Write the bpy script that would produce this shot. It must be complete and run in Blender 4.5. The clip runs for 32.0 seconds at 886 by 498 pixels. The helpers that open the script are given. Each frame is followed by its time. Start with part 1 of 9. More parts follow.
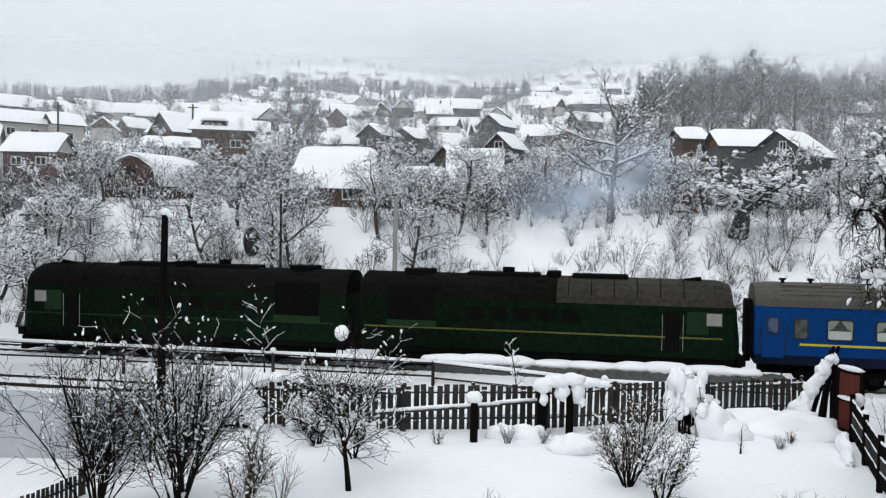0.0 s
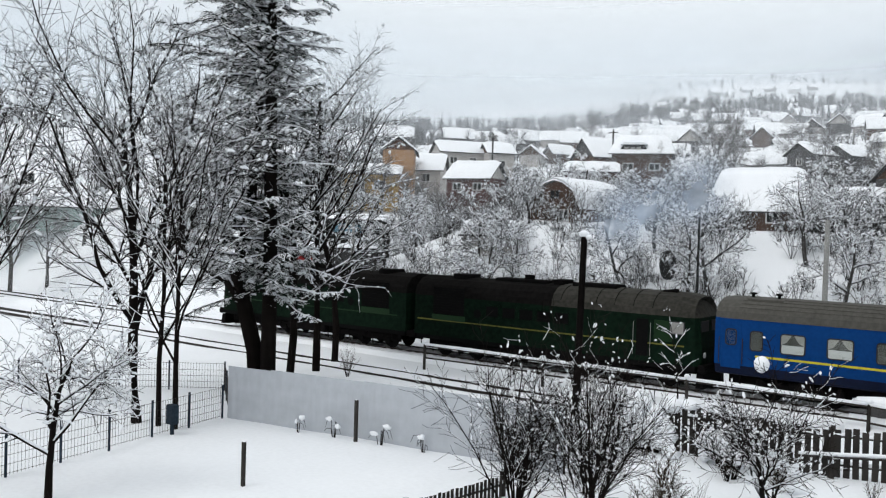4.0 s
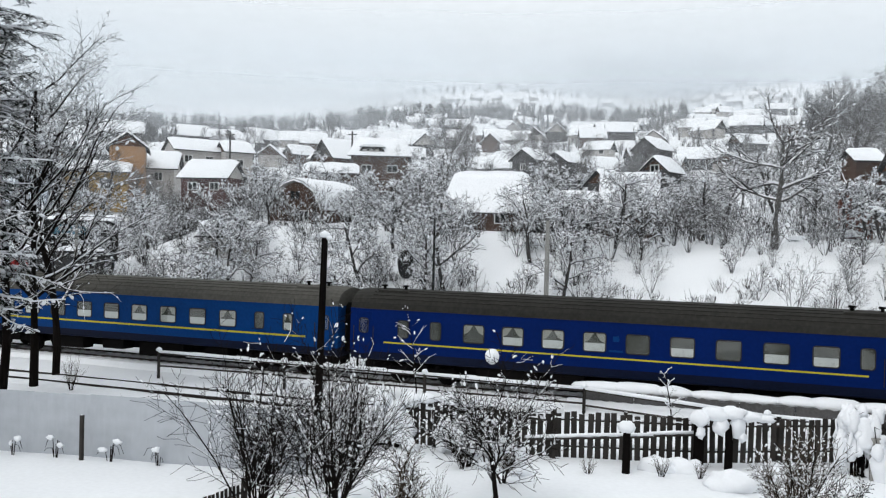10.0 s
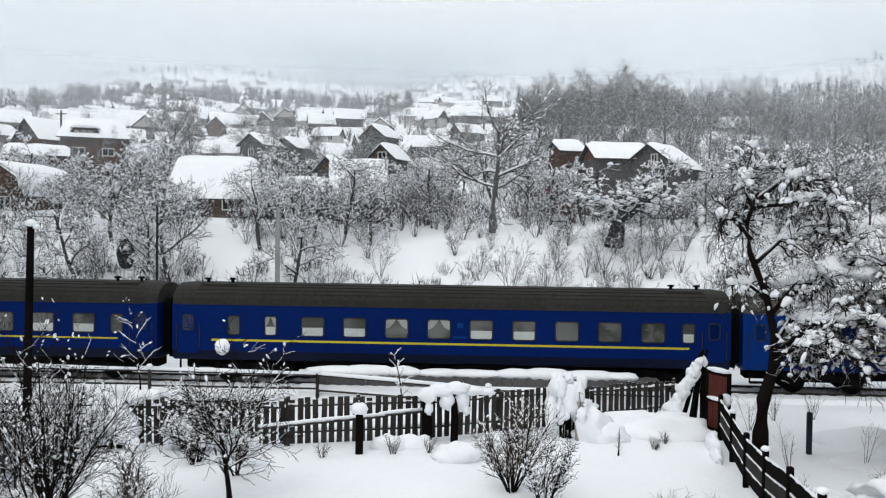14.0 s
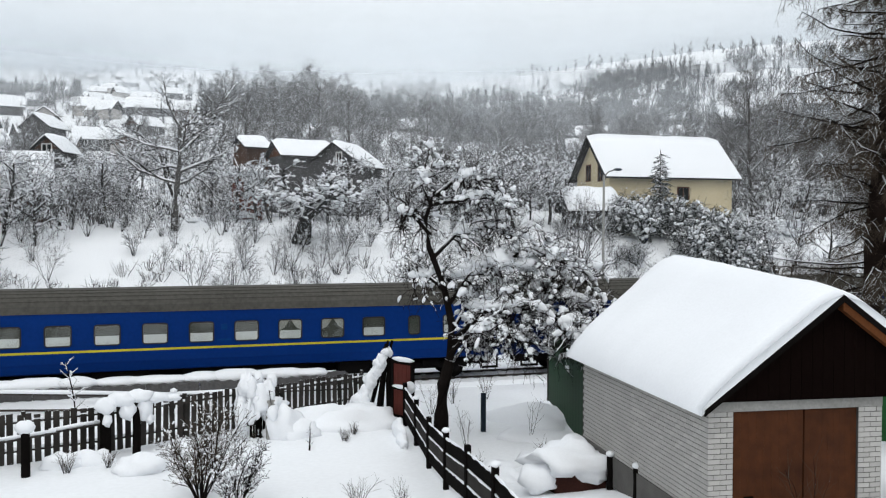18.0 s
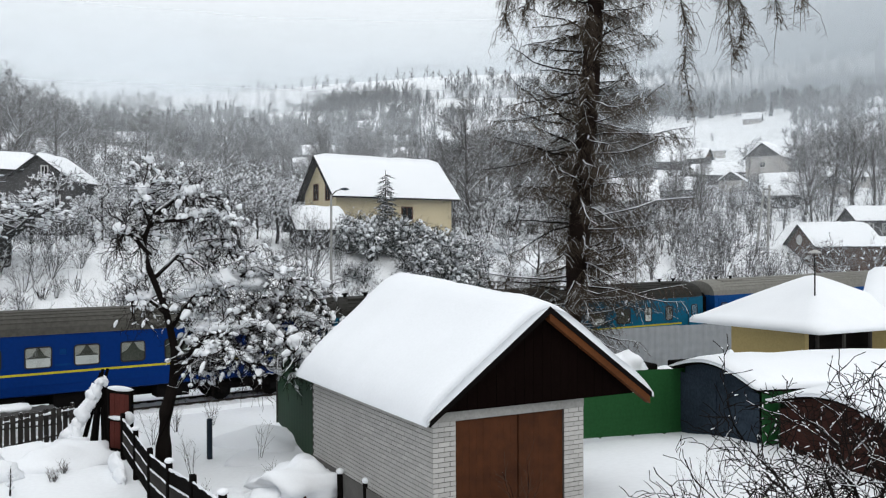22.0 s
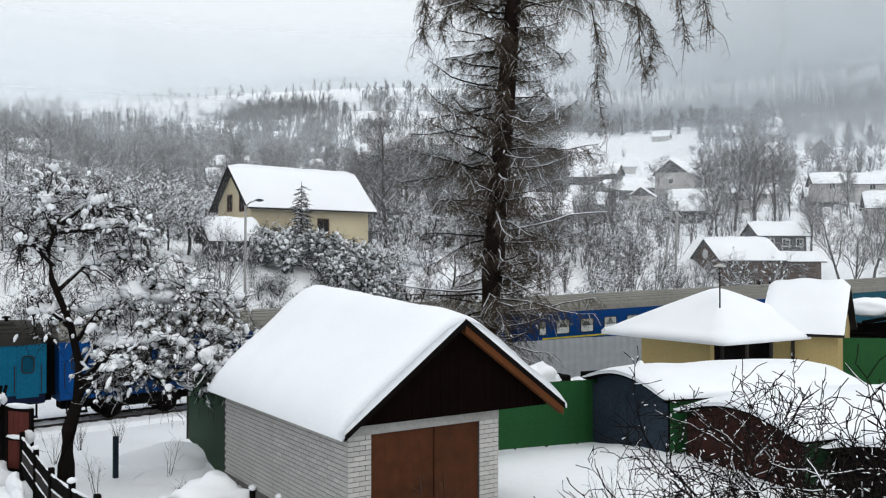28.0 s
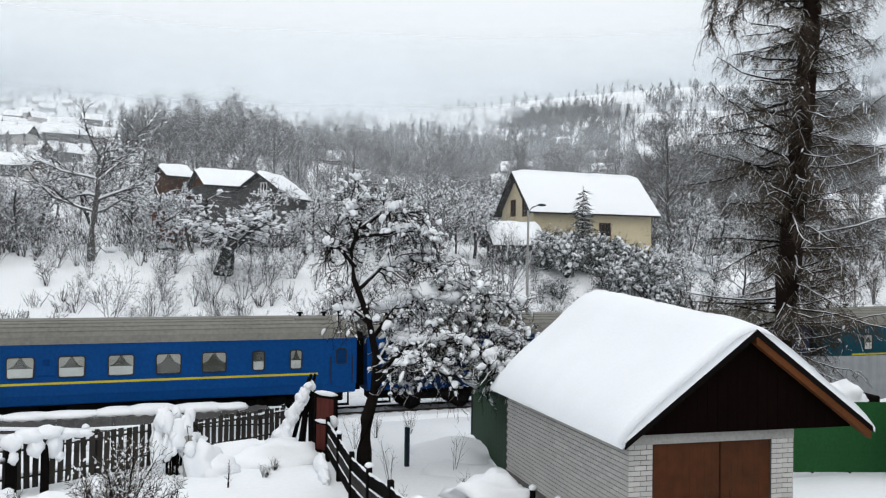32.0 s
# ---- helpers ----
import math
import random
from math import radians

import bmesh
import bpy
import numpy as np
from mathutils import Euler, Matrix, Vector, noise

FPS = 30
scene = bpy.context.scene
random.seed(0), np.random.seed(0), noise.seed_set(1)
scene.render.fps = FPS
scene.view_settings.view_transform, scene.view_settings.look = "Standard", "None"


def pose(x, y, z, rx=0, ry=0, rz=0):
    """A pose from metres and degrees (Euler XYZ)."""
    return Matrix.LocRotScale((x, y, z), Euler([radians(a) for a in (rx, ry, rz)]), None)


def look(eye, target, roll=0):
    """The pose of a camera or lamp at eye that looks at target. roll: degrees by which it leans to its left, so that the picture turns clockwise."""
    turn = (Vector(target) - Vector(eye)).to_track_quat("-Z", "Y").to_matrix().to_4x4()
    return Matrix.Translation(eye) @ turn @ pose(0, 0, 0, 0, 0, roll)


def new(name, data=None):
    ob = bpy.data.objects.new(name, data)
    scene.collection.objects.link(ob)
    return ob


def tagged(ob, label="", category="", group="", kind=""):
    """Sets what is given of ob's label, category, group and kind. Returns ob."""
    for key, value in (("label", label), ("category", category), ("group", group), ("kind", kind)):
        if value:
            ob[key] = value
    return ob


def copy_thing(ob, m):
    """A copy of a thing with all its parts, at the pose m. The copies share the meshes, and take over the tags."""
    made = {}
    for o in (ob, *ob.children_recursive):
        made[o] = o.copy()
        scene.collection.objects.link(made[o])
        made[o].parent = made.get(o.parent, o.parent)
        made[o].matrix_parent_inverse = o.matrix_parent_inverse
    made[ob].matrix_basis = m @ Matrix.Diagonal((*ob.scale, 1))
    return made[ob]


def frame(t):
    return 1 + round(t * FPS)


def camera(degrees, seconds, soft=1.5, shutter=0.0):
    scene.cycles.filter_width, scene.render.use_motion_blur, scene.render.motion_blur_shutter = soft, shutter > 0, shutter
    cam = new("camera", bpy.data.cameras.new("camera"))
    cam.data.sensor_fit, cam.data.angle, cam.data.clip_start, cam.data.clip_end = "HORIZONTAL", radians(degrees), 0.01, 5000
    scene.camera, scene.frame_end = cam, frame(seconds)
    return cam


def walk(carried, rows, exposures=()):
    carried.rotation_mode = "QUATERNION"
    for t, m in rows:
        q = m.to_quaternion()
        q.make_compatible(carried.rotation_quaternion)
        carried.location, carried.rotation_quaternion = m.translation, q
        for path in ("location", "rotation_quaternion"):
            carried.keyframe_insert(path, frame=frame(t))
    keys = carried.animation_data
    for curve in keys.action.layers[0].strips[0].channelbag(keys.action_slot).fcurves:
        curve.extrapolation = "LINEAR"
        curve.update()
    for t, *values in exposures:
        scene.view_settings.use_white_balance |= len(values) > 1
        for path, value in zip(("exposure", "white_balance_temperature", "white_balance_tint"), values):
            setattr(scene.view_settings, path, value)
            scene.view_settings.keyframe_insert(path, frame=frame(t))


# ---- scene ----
# ---- camera: seconds, turn from the track's normal, tilt, lean ----
EYE = Vector((0.0, 0.0, 6.75))
PATH = [
    (0.0, -10.43, -2.05, -0.96),
    (0.5, -13.66, -1.94, -1.26),
    (1.0, -18.83, -1.89, -1.67),
    (1.5, -23.28, -1.86, -1.56),
    (2.0, -26.26, -1.72, -1.07),
    (2.5, -30.79, -1.39, -1.49),
    (3.0, -33.68, -1.24, -1.92),
    (3.5, -35.62, -1.20, -1.78),
    (4.0, -37.47, -1.18, -1.73),
    (4.5, -38.39, -1.15, -1.80),
    (6.5, -36.85, -0.98, -1.91),
    (7.0, -34.38, -0.93, -1.76),
    (7.5, -31.64, -0.87, -1.61),
    (8.0, -29.27, -0.83, -1.56),
    (8.5, -27.40, -0.80, -1.41),
    (9.0, -24.69, -0.76, -1.48),
    (9.5, -22.11, -0.71, -1.55),
    (10.0, -20.46, -0.66, -1.41),
    (10.5, -19.09, -0.61, -0.67),
    (11.0, -16.96, -0.62, -0.31),
    (11.5, -15.49, -0.63, -0.87),
    (12.0, -14.25, -0.60, -1.45),
    (12.5, -12.91, -0.91, -1.46),
    (13.0, -11.00, -1.27, -1.33),
    (13.5, -7.05, -1.26, -0.90),
    (14.0, -2.79, -1.25, -0.74),
    (14.5, 0.67, -1.27, -0.69),
    (15.0, 4.54, -1.27, -0.62),
    (15.5, 6.93, -1.27, -0.57),
    (17.5, 15.49, -1.27, -0.07),
    (18.0, 17.65, -1.29, -0.13),
    (18.5, 19.66, -1.26, 0.26),
    (19.0, 21.53, -1.24, 0.44),
    (19.5, 23.81, -1.26, 0.41),
    (20.0, 27.12, -1.30, 0.16),
    (20.5, 29.67, -1.30, -0.10),
    (21.0, 31.79, -1.12, -0.15),
    (21.5, 33.77, -0.75, -0.13),
    (22.0, 35.48, -0.06, 0.24),
    (22.5, 37.07, 0.37, 0.22),
    (23.0, 39.02, 0.57, 0.35),
    (23.5, 40.91, 0.59, 0.49),
    (24.0, 42.28, 0.57, 0.48),
    (24.5, 42.96, 0.55, 0.45),
    (25.0, 43.14, 0.57, 0.33),
    (25.5, 43.19, 0.59, 0.35),
    (27.5, 42.46, 0.70, 0.15),
    (28.0, 40.99, 0.76, 0.01),
    (28.5, 39.30, 0.82, 0.16),
    (29.0, 37.88, 0.91, 0.13),
    (29.5, 36.98, 0.95, 0.00),
    (30.0, 35.28, 1.00, -0.23),
    (30.5, 32.30, 0.98, -0.28),
    (31.0, 29.99, 0.95, -0.56),
    (31.5, 26.97, 1.02, -0.67),
    (32.0, 22.55, 0.93, -0.75),
]


def aim(turn, tilt, lean):
    a, e = radians(turn), radians(tilt)
    way = Vector((math.sin(a) * math.cos(e), math.cos(a) * math.cos(e), math.sin(e)))
    return look(EYE, EYE + way, -lean)


cam = camera(54.15, 32.0, soft=1.2)
walk(cam, [(t, aim(a, b, c)) for t, a, b, c in PATH])

# ---- world and light: a bright overcast winter day ----
world = bpy.data.worlds.new("overcast_sky")
scene.world = world
world.use_nodes = True
wn = world.node_tree
wn.nodes.clear()
w_out = wn.nodes.new("ShaderNodeOutputWorld")
w_bg = wn.nodes.new("ShaderNodeBackground")
w_sky = wn.nodes.new("ShaderNodeTexSky")
w_sky.sky_type = 'NISHITA'
w_sky.sun_disc = False
w_sky.sun_elevation, w_sky.sun_rotation = radians(32), radians(200)
w_sky.air_density, w_sky.dust_density, w_sky.ozone_density = 1.0, 4.0, 1.0
w_scale = wn.nodes.new("ShaderNodeVectorMath")
w_scale.operation = 'SCALE'
w_scale.inputs["Scale"].default_value = 0.08
w_co = wn.nodes.new("ShaderNodeTexCoord")
w_sep = wn.nodes.new("ShaderNodeSeparateXYZ")
w_ramp = wn.nodes.new("ShaderNodeValToRGB")
el = w_ramp.color_ramp.elements
el[0].position, el[0].color = 0.0, (0.605, 0.67, 0.727, 1)
el[1].position, el[1].color = 0.34, (0.905, 0.945, 0.972, 1)
e2 = w_ramp.color_ramp.elements.new(0.13)
e2.color = (0.695, 0.755, 0.808, 1)
e3 = w_ramp.color_ramp.elements.new(0.23)
e3.color = (0.825, 0.875, 0.912, 1)
w_noise = wn.nodes.new("ShaderNodeTexNoise")
w_noise.inputs["Scale"].default_value = 1.3
w_noise.inputs["Detail"].default_value = 1
w_add = wn.nodes.new("ShaderNodeMath")
w_add.operation = 'MULTIPLY_ADD'
w_add.inputs[1].default_value = 0.07
w_sub = wn.nodes.new("ShaderNodeMath")
w_sub.operation = 'ADD'
w_sub.inputs[1].default_value = -0.035
w_mix = wn.nodes.new("ShaderNodeMix")
w_mix.data_type = 'RGBA'
w_mix.inputs["Factor"].default_value = 0.88
L = wn.links.new
L(w_sky.outputs[0], w_scale.inputs[0])
L(w_co.outputs["Generated"], w_sep.inputs[0])
L(w_co.outputs["Generated"], w_noise.inputs["Vector"])
L(w_noise.outputs[0], w_add.inputs[0])
L(w_sep.outputs["Z"], w_add.inputs[2])
L(w_add.outputs[0], w_sub.inputs[0])
L(w_sub.outputs[0], w_ramp.inputs[0])
L(w_scale.outputs[0], w_mix.inputs["A"])
L(w_ramp.outputs[0], w_mix.inputs["B"])
L(w_mix.outputs["Result"], w_bg.inputs[0])
w_bg.inputs[1].default_value = 1.0
L(w_bg.outputs[0], w_out.inputs[0])

sun_data = bpy.data.lights.new("sun", 'SUN')
sun_data.energy, sun_data.angle, sun_data.color = 0.6, radians(25), (0.99, 0.985, 0.97)
sun = new("sun", sun_data)
sun.matrix_basis = look((0, 0, 60), (14, 40, 0))
scene.view_settings.exposure = 0.17


# ---- materials ----
def mat(name, color, rough=0.8, metal=0.0, scale=6.0, amount=0.25, bump=0.15, bscale=None, fine=8.0, spec=0.12, dark=None, island=0.0):
    """A surface with variation at two scales: broad stains and a fine grain, and a fine relief."""
    m = bpy.data.materials.new(name)
    m.use_nodes = True
    nt = m.node_tree
    bs = nt.nodes["Principled BSDF"]
    bs.inputs["Roughness"].default_value = rough
    bs.inputs["Metallic"].default_value = metal
    bs.inputs["Specular IOR Level"].default_value = spec
    co = nt.nodes.new("ShaderNodeTexCoord")
    n1, n2 = nt.nodes.new("ShaderNodeTexNoise"), nt.nodes.new("ShaderNodeTexNoise")
    n1.inputs["Scale"].default_value, n1.inputs["Detail"].default_value = scale * 0.25, 3
    n2.inputs["Scale"].default_value, n2.inputs["Detail"].default_value = scale * fine, 4
    ramp = nt.nodes.new("ShaderNodeValToRGB")
    c = Vector(color)
    d = Vector(dark) if dark else c * (1 - amount)
    ramp.color_ramp.elements[0].position, ramp.color_ramp.elements[0].color = 0.32, (*d, 1)
    ramp.color_ramp.elements[1].position, ramp.color_ramp.elements[1].color = 0.68, (*[min(1, v * (1 + amount * 0.4)) for v in c], 1)
    mid = nt.nodes.new("ShaderNodeMath")
    mid.operation = 'MULTIPLY_ADD'
    mid.inputs[1].default_value = 0.45
    half = nt.nodes.new("ShaderNodeMath")
    half.operation = 'MULTIPLY'
    half.inputs[1].default_value = 0.55
    lk = nt.links.new
    lk(co.outputs["Object"], n1.inputs["Vector"])
    lk(co.outputs["Object"], n2.inputs["Vector"])
    lk(n1.outputs[0], half.inputs[0])
    lk(n2.outputs[0], mid.inputs[0])
    lk(half.outputs[0], mid.inputs[2])
    lk(mid.outputs[0], ramp.inputs[0])
    out = ramp.outputs[0]
    if island:
        info = nt.nodes.new("ShaderNodeObjectInfo")
        hsv = nt.nodes.new("ShaderNodeHueSaturation")
        mr = nt.nodes.new("ShaderNodeMapRange")
        mr.inputs["To Min"].default_value, mr.inputs["To Max"].default_value = 1 - island, 1 + island
        lk(info.outputs["Random"], mr.inputs["Value"])
        lk(mr.outputs[0], hsv.inputs["Value"])
        lk(out, hsv.inputs["Color"])
        out = hsv.outputs[0]
    lk(out, bs.inputs["Base Color"])
    if bump:
        b = nt.nodes.new("ShaderNodeBump")
        b.inputs["Strength"].default_value = bump
        b.inputs["Distance"].default_value = 0.02
        n3 = nt.nodes.new("ShaderNodeTexNoise")
        n3.inputs["Scale"].default_value, n3.inputs["Detail"].default_value = bscale or scale * 10, 4
        lk(co.outputs["Object"], n3.inputs["Vector"])
        lk(n3.outputs[0], b.inputs["Height"])
        lk(b.outputs[0], bs.inputs["Normal"])
    return m


def snowed(m, low=0.25, high=0.6, scale=3.0):
    """Lets snow lie on what faces up."""
    nt = m.node_tree
    bs = nt.nodes["Principled BSDF"]
    src = bs.inputs["Base Color"].links[0].from_socket
    geo = nt.nodes.new("ShaderNodeNewGeometry")
    sep = nt.nodes.new("ShaderNodeSeparateXYZ")
    nz = nt.nodes.new("ShaderNodeTexNoise")
    nz.inputs["Scale"].default_value = scale
    co = nt.nodes.new("ShaderNodeTexCoord")
    ad = nt.nodes.new("ShaderNodeMath")
    ad.operation = 'MULTIPLY_ADD'
    ad.inputs[1].default_value = 0.7
    mr = nt.nodes.new("ShaderNodeMapRange")
    mr.inputs["From Min"].default_value, mr.inputs["From Max"].default_value = low + 0.35, high + 0.35
    mx = nt.nodes.new("ShaderNodeMix")
    mx.data_type = 'RGBA'
    mx.inputs["B"].default_value = (0.84, 0.86, 0.89, 1)
    lk = nt.links.new
    lk(geo.outputs["Normal"], sep.inputs[0])
    lk(co.outputs["Object"], nz.inputs["Vector"])
    lk(nz.outputs[0], ad.inputs[0])
    lk(sep.outputs["Z"], ad.inputs[2])
    lk(ad.outputs[0], mr.inputs["Value"])
    lk(mr.outputs[0], mx.inputs["Factor"])
    lk(src, mx.inputs["A"])
    lk(mx.outputs["Result"], bs.inputs["Base Color"])
    return m


SNOW = mat("snow", (0.86, 0.88, 0.91), 0.75, scale=2.0, amount=0.05, bump=0.25, bscale=14, spec=0.2)
GROUND = mat("snow_ground", (0.86, 0.88, 0.905), 0.8, scale=0.8, amount=0.07, bump=0.5, bscale=5, spec=0.2)
CLUMP = mat("clinging_snow", (0.85, 0.87, 0.90), 0.8, scale=5, amount=0.08, bump=0.3, bscale=25, spec=0.2)
BARK = snowed(mat("dark_bark", (0.011, 0.009, 0.008), 0.95, scale=9, amount=0.5, bump=0.6, spec=0.02), 0.55, 0.9)
BARK_RED = snowed(mat("larch_bark", (0.021, 0.0145, 0.012), 0.95, scale=5, amount=0.55, bump=0.9, bscale=22, spec=0.02), 0.7, 1.0)
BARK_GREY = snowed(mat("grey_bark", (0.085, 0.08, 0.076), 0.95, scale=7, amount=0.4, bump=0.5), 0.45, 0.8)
TWIG = mat("twigs", (0.015, 0.012, 0.011), 0.95, scale=9, amount=0.35, bump=0, spec=0.02)
TWIG_TAN = mat("tan_twigs", (0.07, 0.055, 0.042), 0.95, scale=9, amount=0.35, bump=0, spec=0.02)
TWIG_BRUSH = mat("brush_twigs", (0.036, 0.032, 0.031), 0.95, scale=1.5, amount=0.5, bump=0, spec=0.02)
TWIG_GARDEN = mat("garden_twigs", (0.040, 0.035, 0.033), 0.95, scale=2, amount=0.4, bump=0, spec=0.02)
BARK_GARDEN = snowed(mat("garden_bark", (0.035, 0.030, 0.028), 0.95, scale=9, amount=0.5, bump=0.6, spec=0.02), 0.5, 0.85)
# twigs of far trees: distance haze lifts these greys, on top of frost
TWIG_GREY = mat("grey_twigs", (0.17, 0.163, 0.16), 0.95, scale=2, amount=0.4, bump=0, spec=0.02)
TWIG_FROST_HAZE = mat("frosted_hazed_twigs", (0.135, 0.131, 0.13), 0.95, scale=2, amount=0.45, bump=0, spec=0.02)
NEEDLE = mat("dark_needles", (0.020, 0.026, 0.021), 0.85, scale=12, amount=0.45, bump=0, spec=0.02)
OLDWOOD = snowed(mat("weathered_wood", (0.042, 0.038, 0.035), 0.95, scale=7, amount=0.5, bump=0.5, island=0.35), 0.8, 1.05)
BLACKWOOD = mat("black_wood", (0.007, 0.006, 0.0056), 0.95, scale=6, amount=0.5, bump=0.4, spec=0.02)
DOORWOOD = mat("dark_brown_door", (0.066, 0.021, 0.0065), 0.6, scale=1.3, amount=0.55, bump=0.1, fine=3.0)
BROWNWOOD = mat("brown_stained_wood", (0.098, 0.033, 0.010), 0.8, scale=3, amount=0.35, bump=0.25)
SHADED_BROWN = mat("shaded_dark_brown_boards", (0.0045, 0.0024, 0.002), 0.95, scale=3, amount=0.35, bump=0.3, spec=0.02)
REDPAINT = mat("faded_red_paint", (0.10, 0.026, 0.020), 0.8, scale=4, amount=0.4, bump=0.2)
BRICK = mat("white_silicate_brick", (0.44, 0.43, 0.41), 0.85, scale=6, amount=0.18, bump=0.3, island=0.10)
MORTAR = mat("grey_mortar", (0.12, 0.115, 0.11), 0.95, scale=8, amount=0.25, bump=0.4)
CONCRETE = mat("concrete", (0.32, 0.315, 0.30), 0.9, scale=2, amount=0.3, bump=0.4)
ASPHALT = mat("wet_platform", (0.10, 0.098, 0.098), 0.8, scale=1.5, amount=0.45, bump=0.3)
STEEL = mat("rail_steel", (0.045, 0.038, 0.034), 0.5, 0.6, scale=4, amount=0.4, bump=0.2)
GREYWALL = mat("dull_grey_sheet", (0.27, 0.285, 0.30), 0.7, 0.0, scale=1.1, amount=0.25, bump=0.05, fine=2.0)
SHEET = mat("galvanised_sheet", (0.47, 0.495, 0.53), 0.6, 0.1, scale=1.1, amount=0.16, bump=0.05, fine=2.0)
GREENSHEET = mat("green_sheet", (0.016, 0.080, 0.024), 0.6, scale=1.2, amount=0.3, bump=0.15)
DARKGREEN = mat("dark_green_sheet", (0.013, 0.042, 0.018), 0.65, scale=1.2, amount=0.35, bump=0.15)
SLATE = mat("dark_blue_grey_paint", (0.030, 0.042, 0.058), 0.7, scale=1.6, amount=0.6, bump=0.3, spec=0.02)
RUST = mat("rusty_red_brown_steel", (0.045, 0.017, 0.013), 0.85, scale=2.5, amount=0.45, bump=0.4)
YELLOWWALL = mat("yellow_render", (0.40, 0.31, 0.14), 0.85, scale=1.2, amount=0.2, bump=0.3)
CREAM = mat("cream_render", (0.56, 0.48, 0.32), 0.85, scale=1.0, amount=0.12, bump=0.25)
ORANGE = mat("orange_render", (0.42, 0.24, 0.12), 0.85, scale=1.2, amount=0.2, bump=0.25)
OCHRE = mat("ochre_render", (0.46, 0.30, 0.10), 0.85, scale=1.2, amount=0.2, bump=0.25)
REDBRICK = mat("red_brick_wall", (0.15, 0.05, 0.032), 0.9, scale=3, amount=0.35, bump=0.3)
GREYBOARD = mat("grey_boards", (0.075, 0.073, 0.074), 0.9, scale=3, amount=0.35, bump=0.3)
BROWNBOARD = mat("brown_boards", (0.075, 0.041, 0.027), 0.9, scale=3, amount=0.35, bump=0.3, spec=0.02)
PALEWALL = mat("pale_render", (0.45, 0.43, 0.41), 0.85, scale=1.5, amount=0.2, bump=0.2)
TEALWALL = mat("pale_teal_render", (0.32, 0.40, 0.38), 0.85, scale=1.5, amount=0.2, bump=0.2)
ROOFDARK = mat("dark_roofing", (0.03, 0.027, 0.027), 0.9, scale=3, amount=0.4, bump=0.3, spec=0.02)
WHITEPAINT = mat("white_paint", (0.72, 0.72, 0.70), 0.6, scale=4, amount=0.15, bump=0.1)
COACHBLUE = mat("deep_blue_coach_paint", (0.0006, 0.013, 0.10), 0.55, scale=0.9, amount=0.22, bump=0.05, spec=0.05)
COACHROYAL = mat("royal_blue_coach_paint", (0.002, 0.027, 0.155), 0.5, scale=0.9, amount=0.2, bump=0.05, spec=0.05)
COACHSKY = mat("lighter_blue_coach_paint", (0.002, 0.040, 0.165), 0.55, scale=0.9, amount=0.28, bump=0.05, spec=0.06)
COACHTEAL = mat("faded_teal_coach_paint", (0.004, 0.105, 0.19), 0.5, scale=0.9, amount=0.3, bump=0.05, spec=0.1)
COACHDULL = mat("dull_teal_coach_paint", (0.010, 0.065, 0.095), 0.5, scale=0.9, amount=0.3, bump=0.05, spec=0.1)
COACHAZURE = mat("azure_coach_paint", (0.003, 0.055, 0.21), 0.5, scale=0.9, amount=0.28, bump=0.05, spec=0.08)
SKIRT = mat("grimy_dark_blue_skirt", (0.003, 0.007, 0.026), 0.6, scale=1.2, amount=0.5, bump=0.1)
COACHROOF = mat("sooty_grey_roof", (0.085, 0.082, 0.073), 0.75, scale=0.7, amount=0.45, bump=0.15)
COACHPALE = mat("dusty_light_grey_roof", (0.21, 0.205, 0.185), 0.75, scale=0.7, amount=0.35, bump=0.15)
ROOFSOOT = mat("dark_sooty_roof", (0.030, 0.029, 0.026), 0.75, scale=0.7, amount=0.5, bump=0.15)
STRIPE = mat("yellow_stripe", (0.52, 0.45, 0.03), 0.5, scale=2, amount=0.2, bump=0)
LOCOGREEN = mat("grimy_green_loco_paint", (0.005, 0.014, 0.008), 0.6, scale=0.5, amount=0.85, bump=0.08, spec=0.02)
LOCOBRIGHT = mat("bright_green_panel", (0.008, 0.028, 0.009), 0.6, scale=1.5, amount=0.4, bump=0.08)
LOCOBLACK = mat("sooty_black", (0.006, 0.006, 0.006), 0.85, scale=1.2, amount=0.5, bump=0.2, spec=0.02)
LOCOROOF = mat("sooty_loco_roof", (0.009, 0.0085, 0.008), 0.85, scale=0.6, amount=0.75, bump=0.15, spec=0.02)
CABROOF = mat("grimy_grey_cab_roof", (0.038, 0.036, 0.030), 0.75, scale=0.7, amount=0.75, bump=0.15)
DIMSTRIPE = mat("grimy_yellow_stripe", (0.13, 0.125, 0.025), 0.6, scale=1.0, amount=0.8, bump=0)
UNDER = mat("oily_underframe", (0.007, 0.0065, 0.0065), 0.85, scale=4, amount=0.5, bump=0.4, spec=0.02)
CURTAIN = mat("pale_curtain", (0.48, 0.47, 0.42), 0.9, scale=9, amount=0.25, bump=0.3)
BLIND = mat("white_half_curtain", (0.80, 0.80, 0.77), 0.9, scale=9, amount=0.12, bump=0.2)
# window backing: the dimness of the unlit compartment is put into this tone
DIM = mat("dim_backing_sheet", (0.13, 0.132, 0.112), 0.9, scale=2.0, amount=0.75, bump=0)
RUBBER = mat("window_rubber", (0.03, 0.03, 0.032), 0.7, scale=6, amount=0.3, bump=0)
OLDRED = mat("old_red_boards", (0.075, 0.03, 0.026), 0.75, scale=3, amount=0.4, bump=0.2)
BLUESIGN = mat("blue_sign", (0.09, 0.22, 0.30), 0.5, scale=3, amount=0.15, bump=0)
SIGNRED = mat("red_panel", (0.42, 0.05, 0.05), 0.6, scale=3, amount=0.25, bump=0)
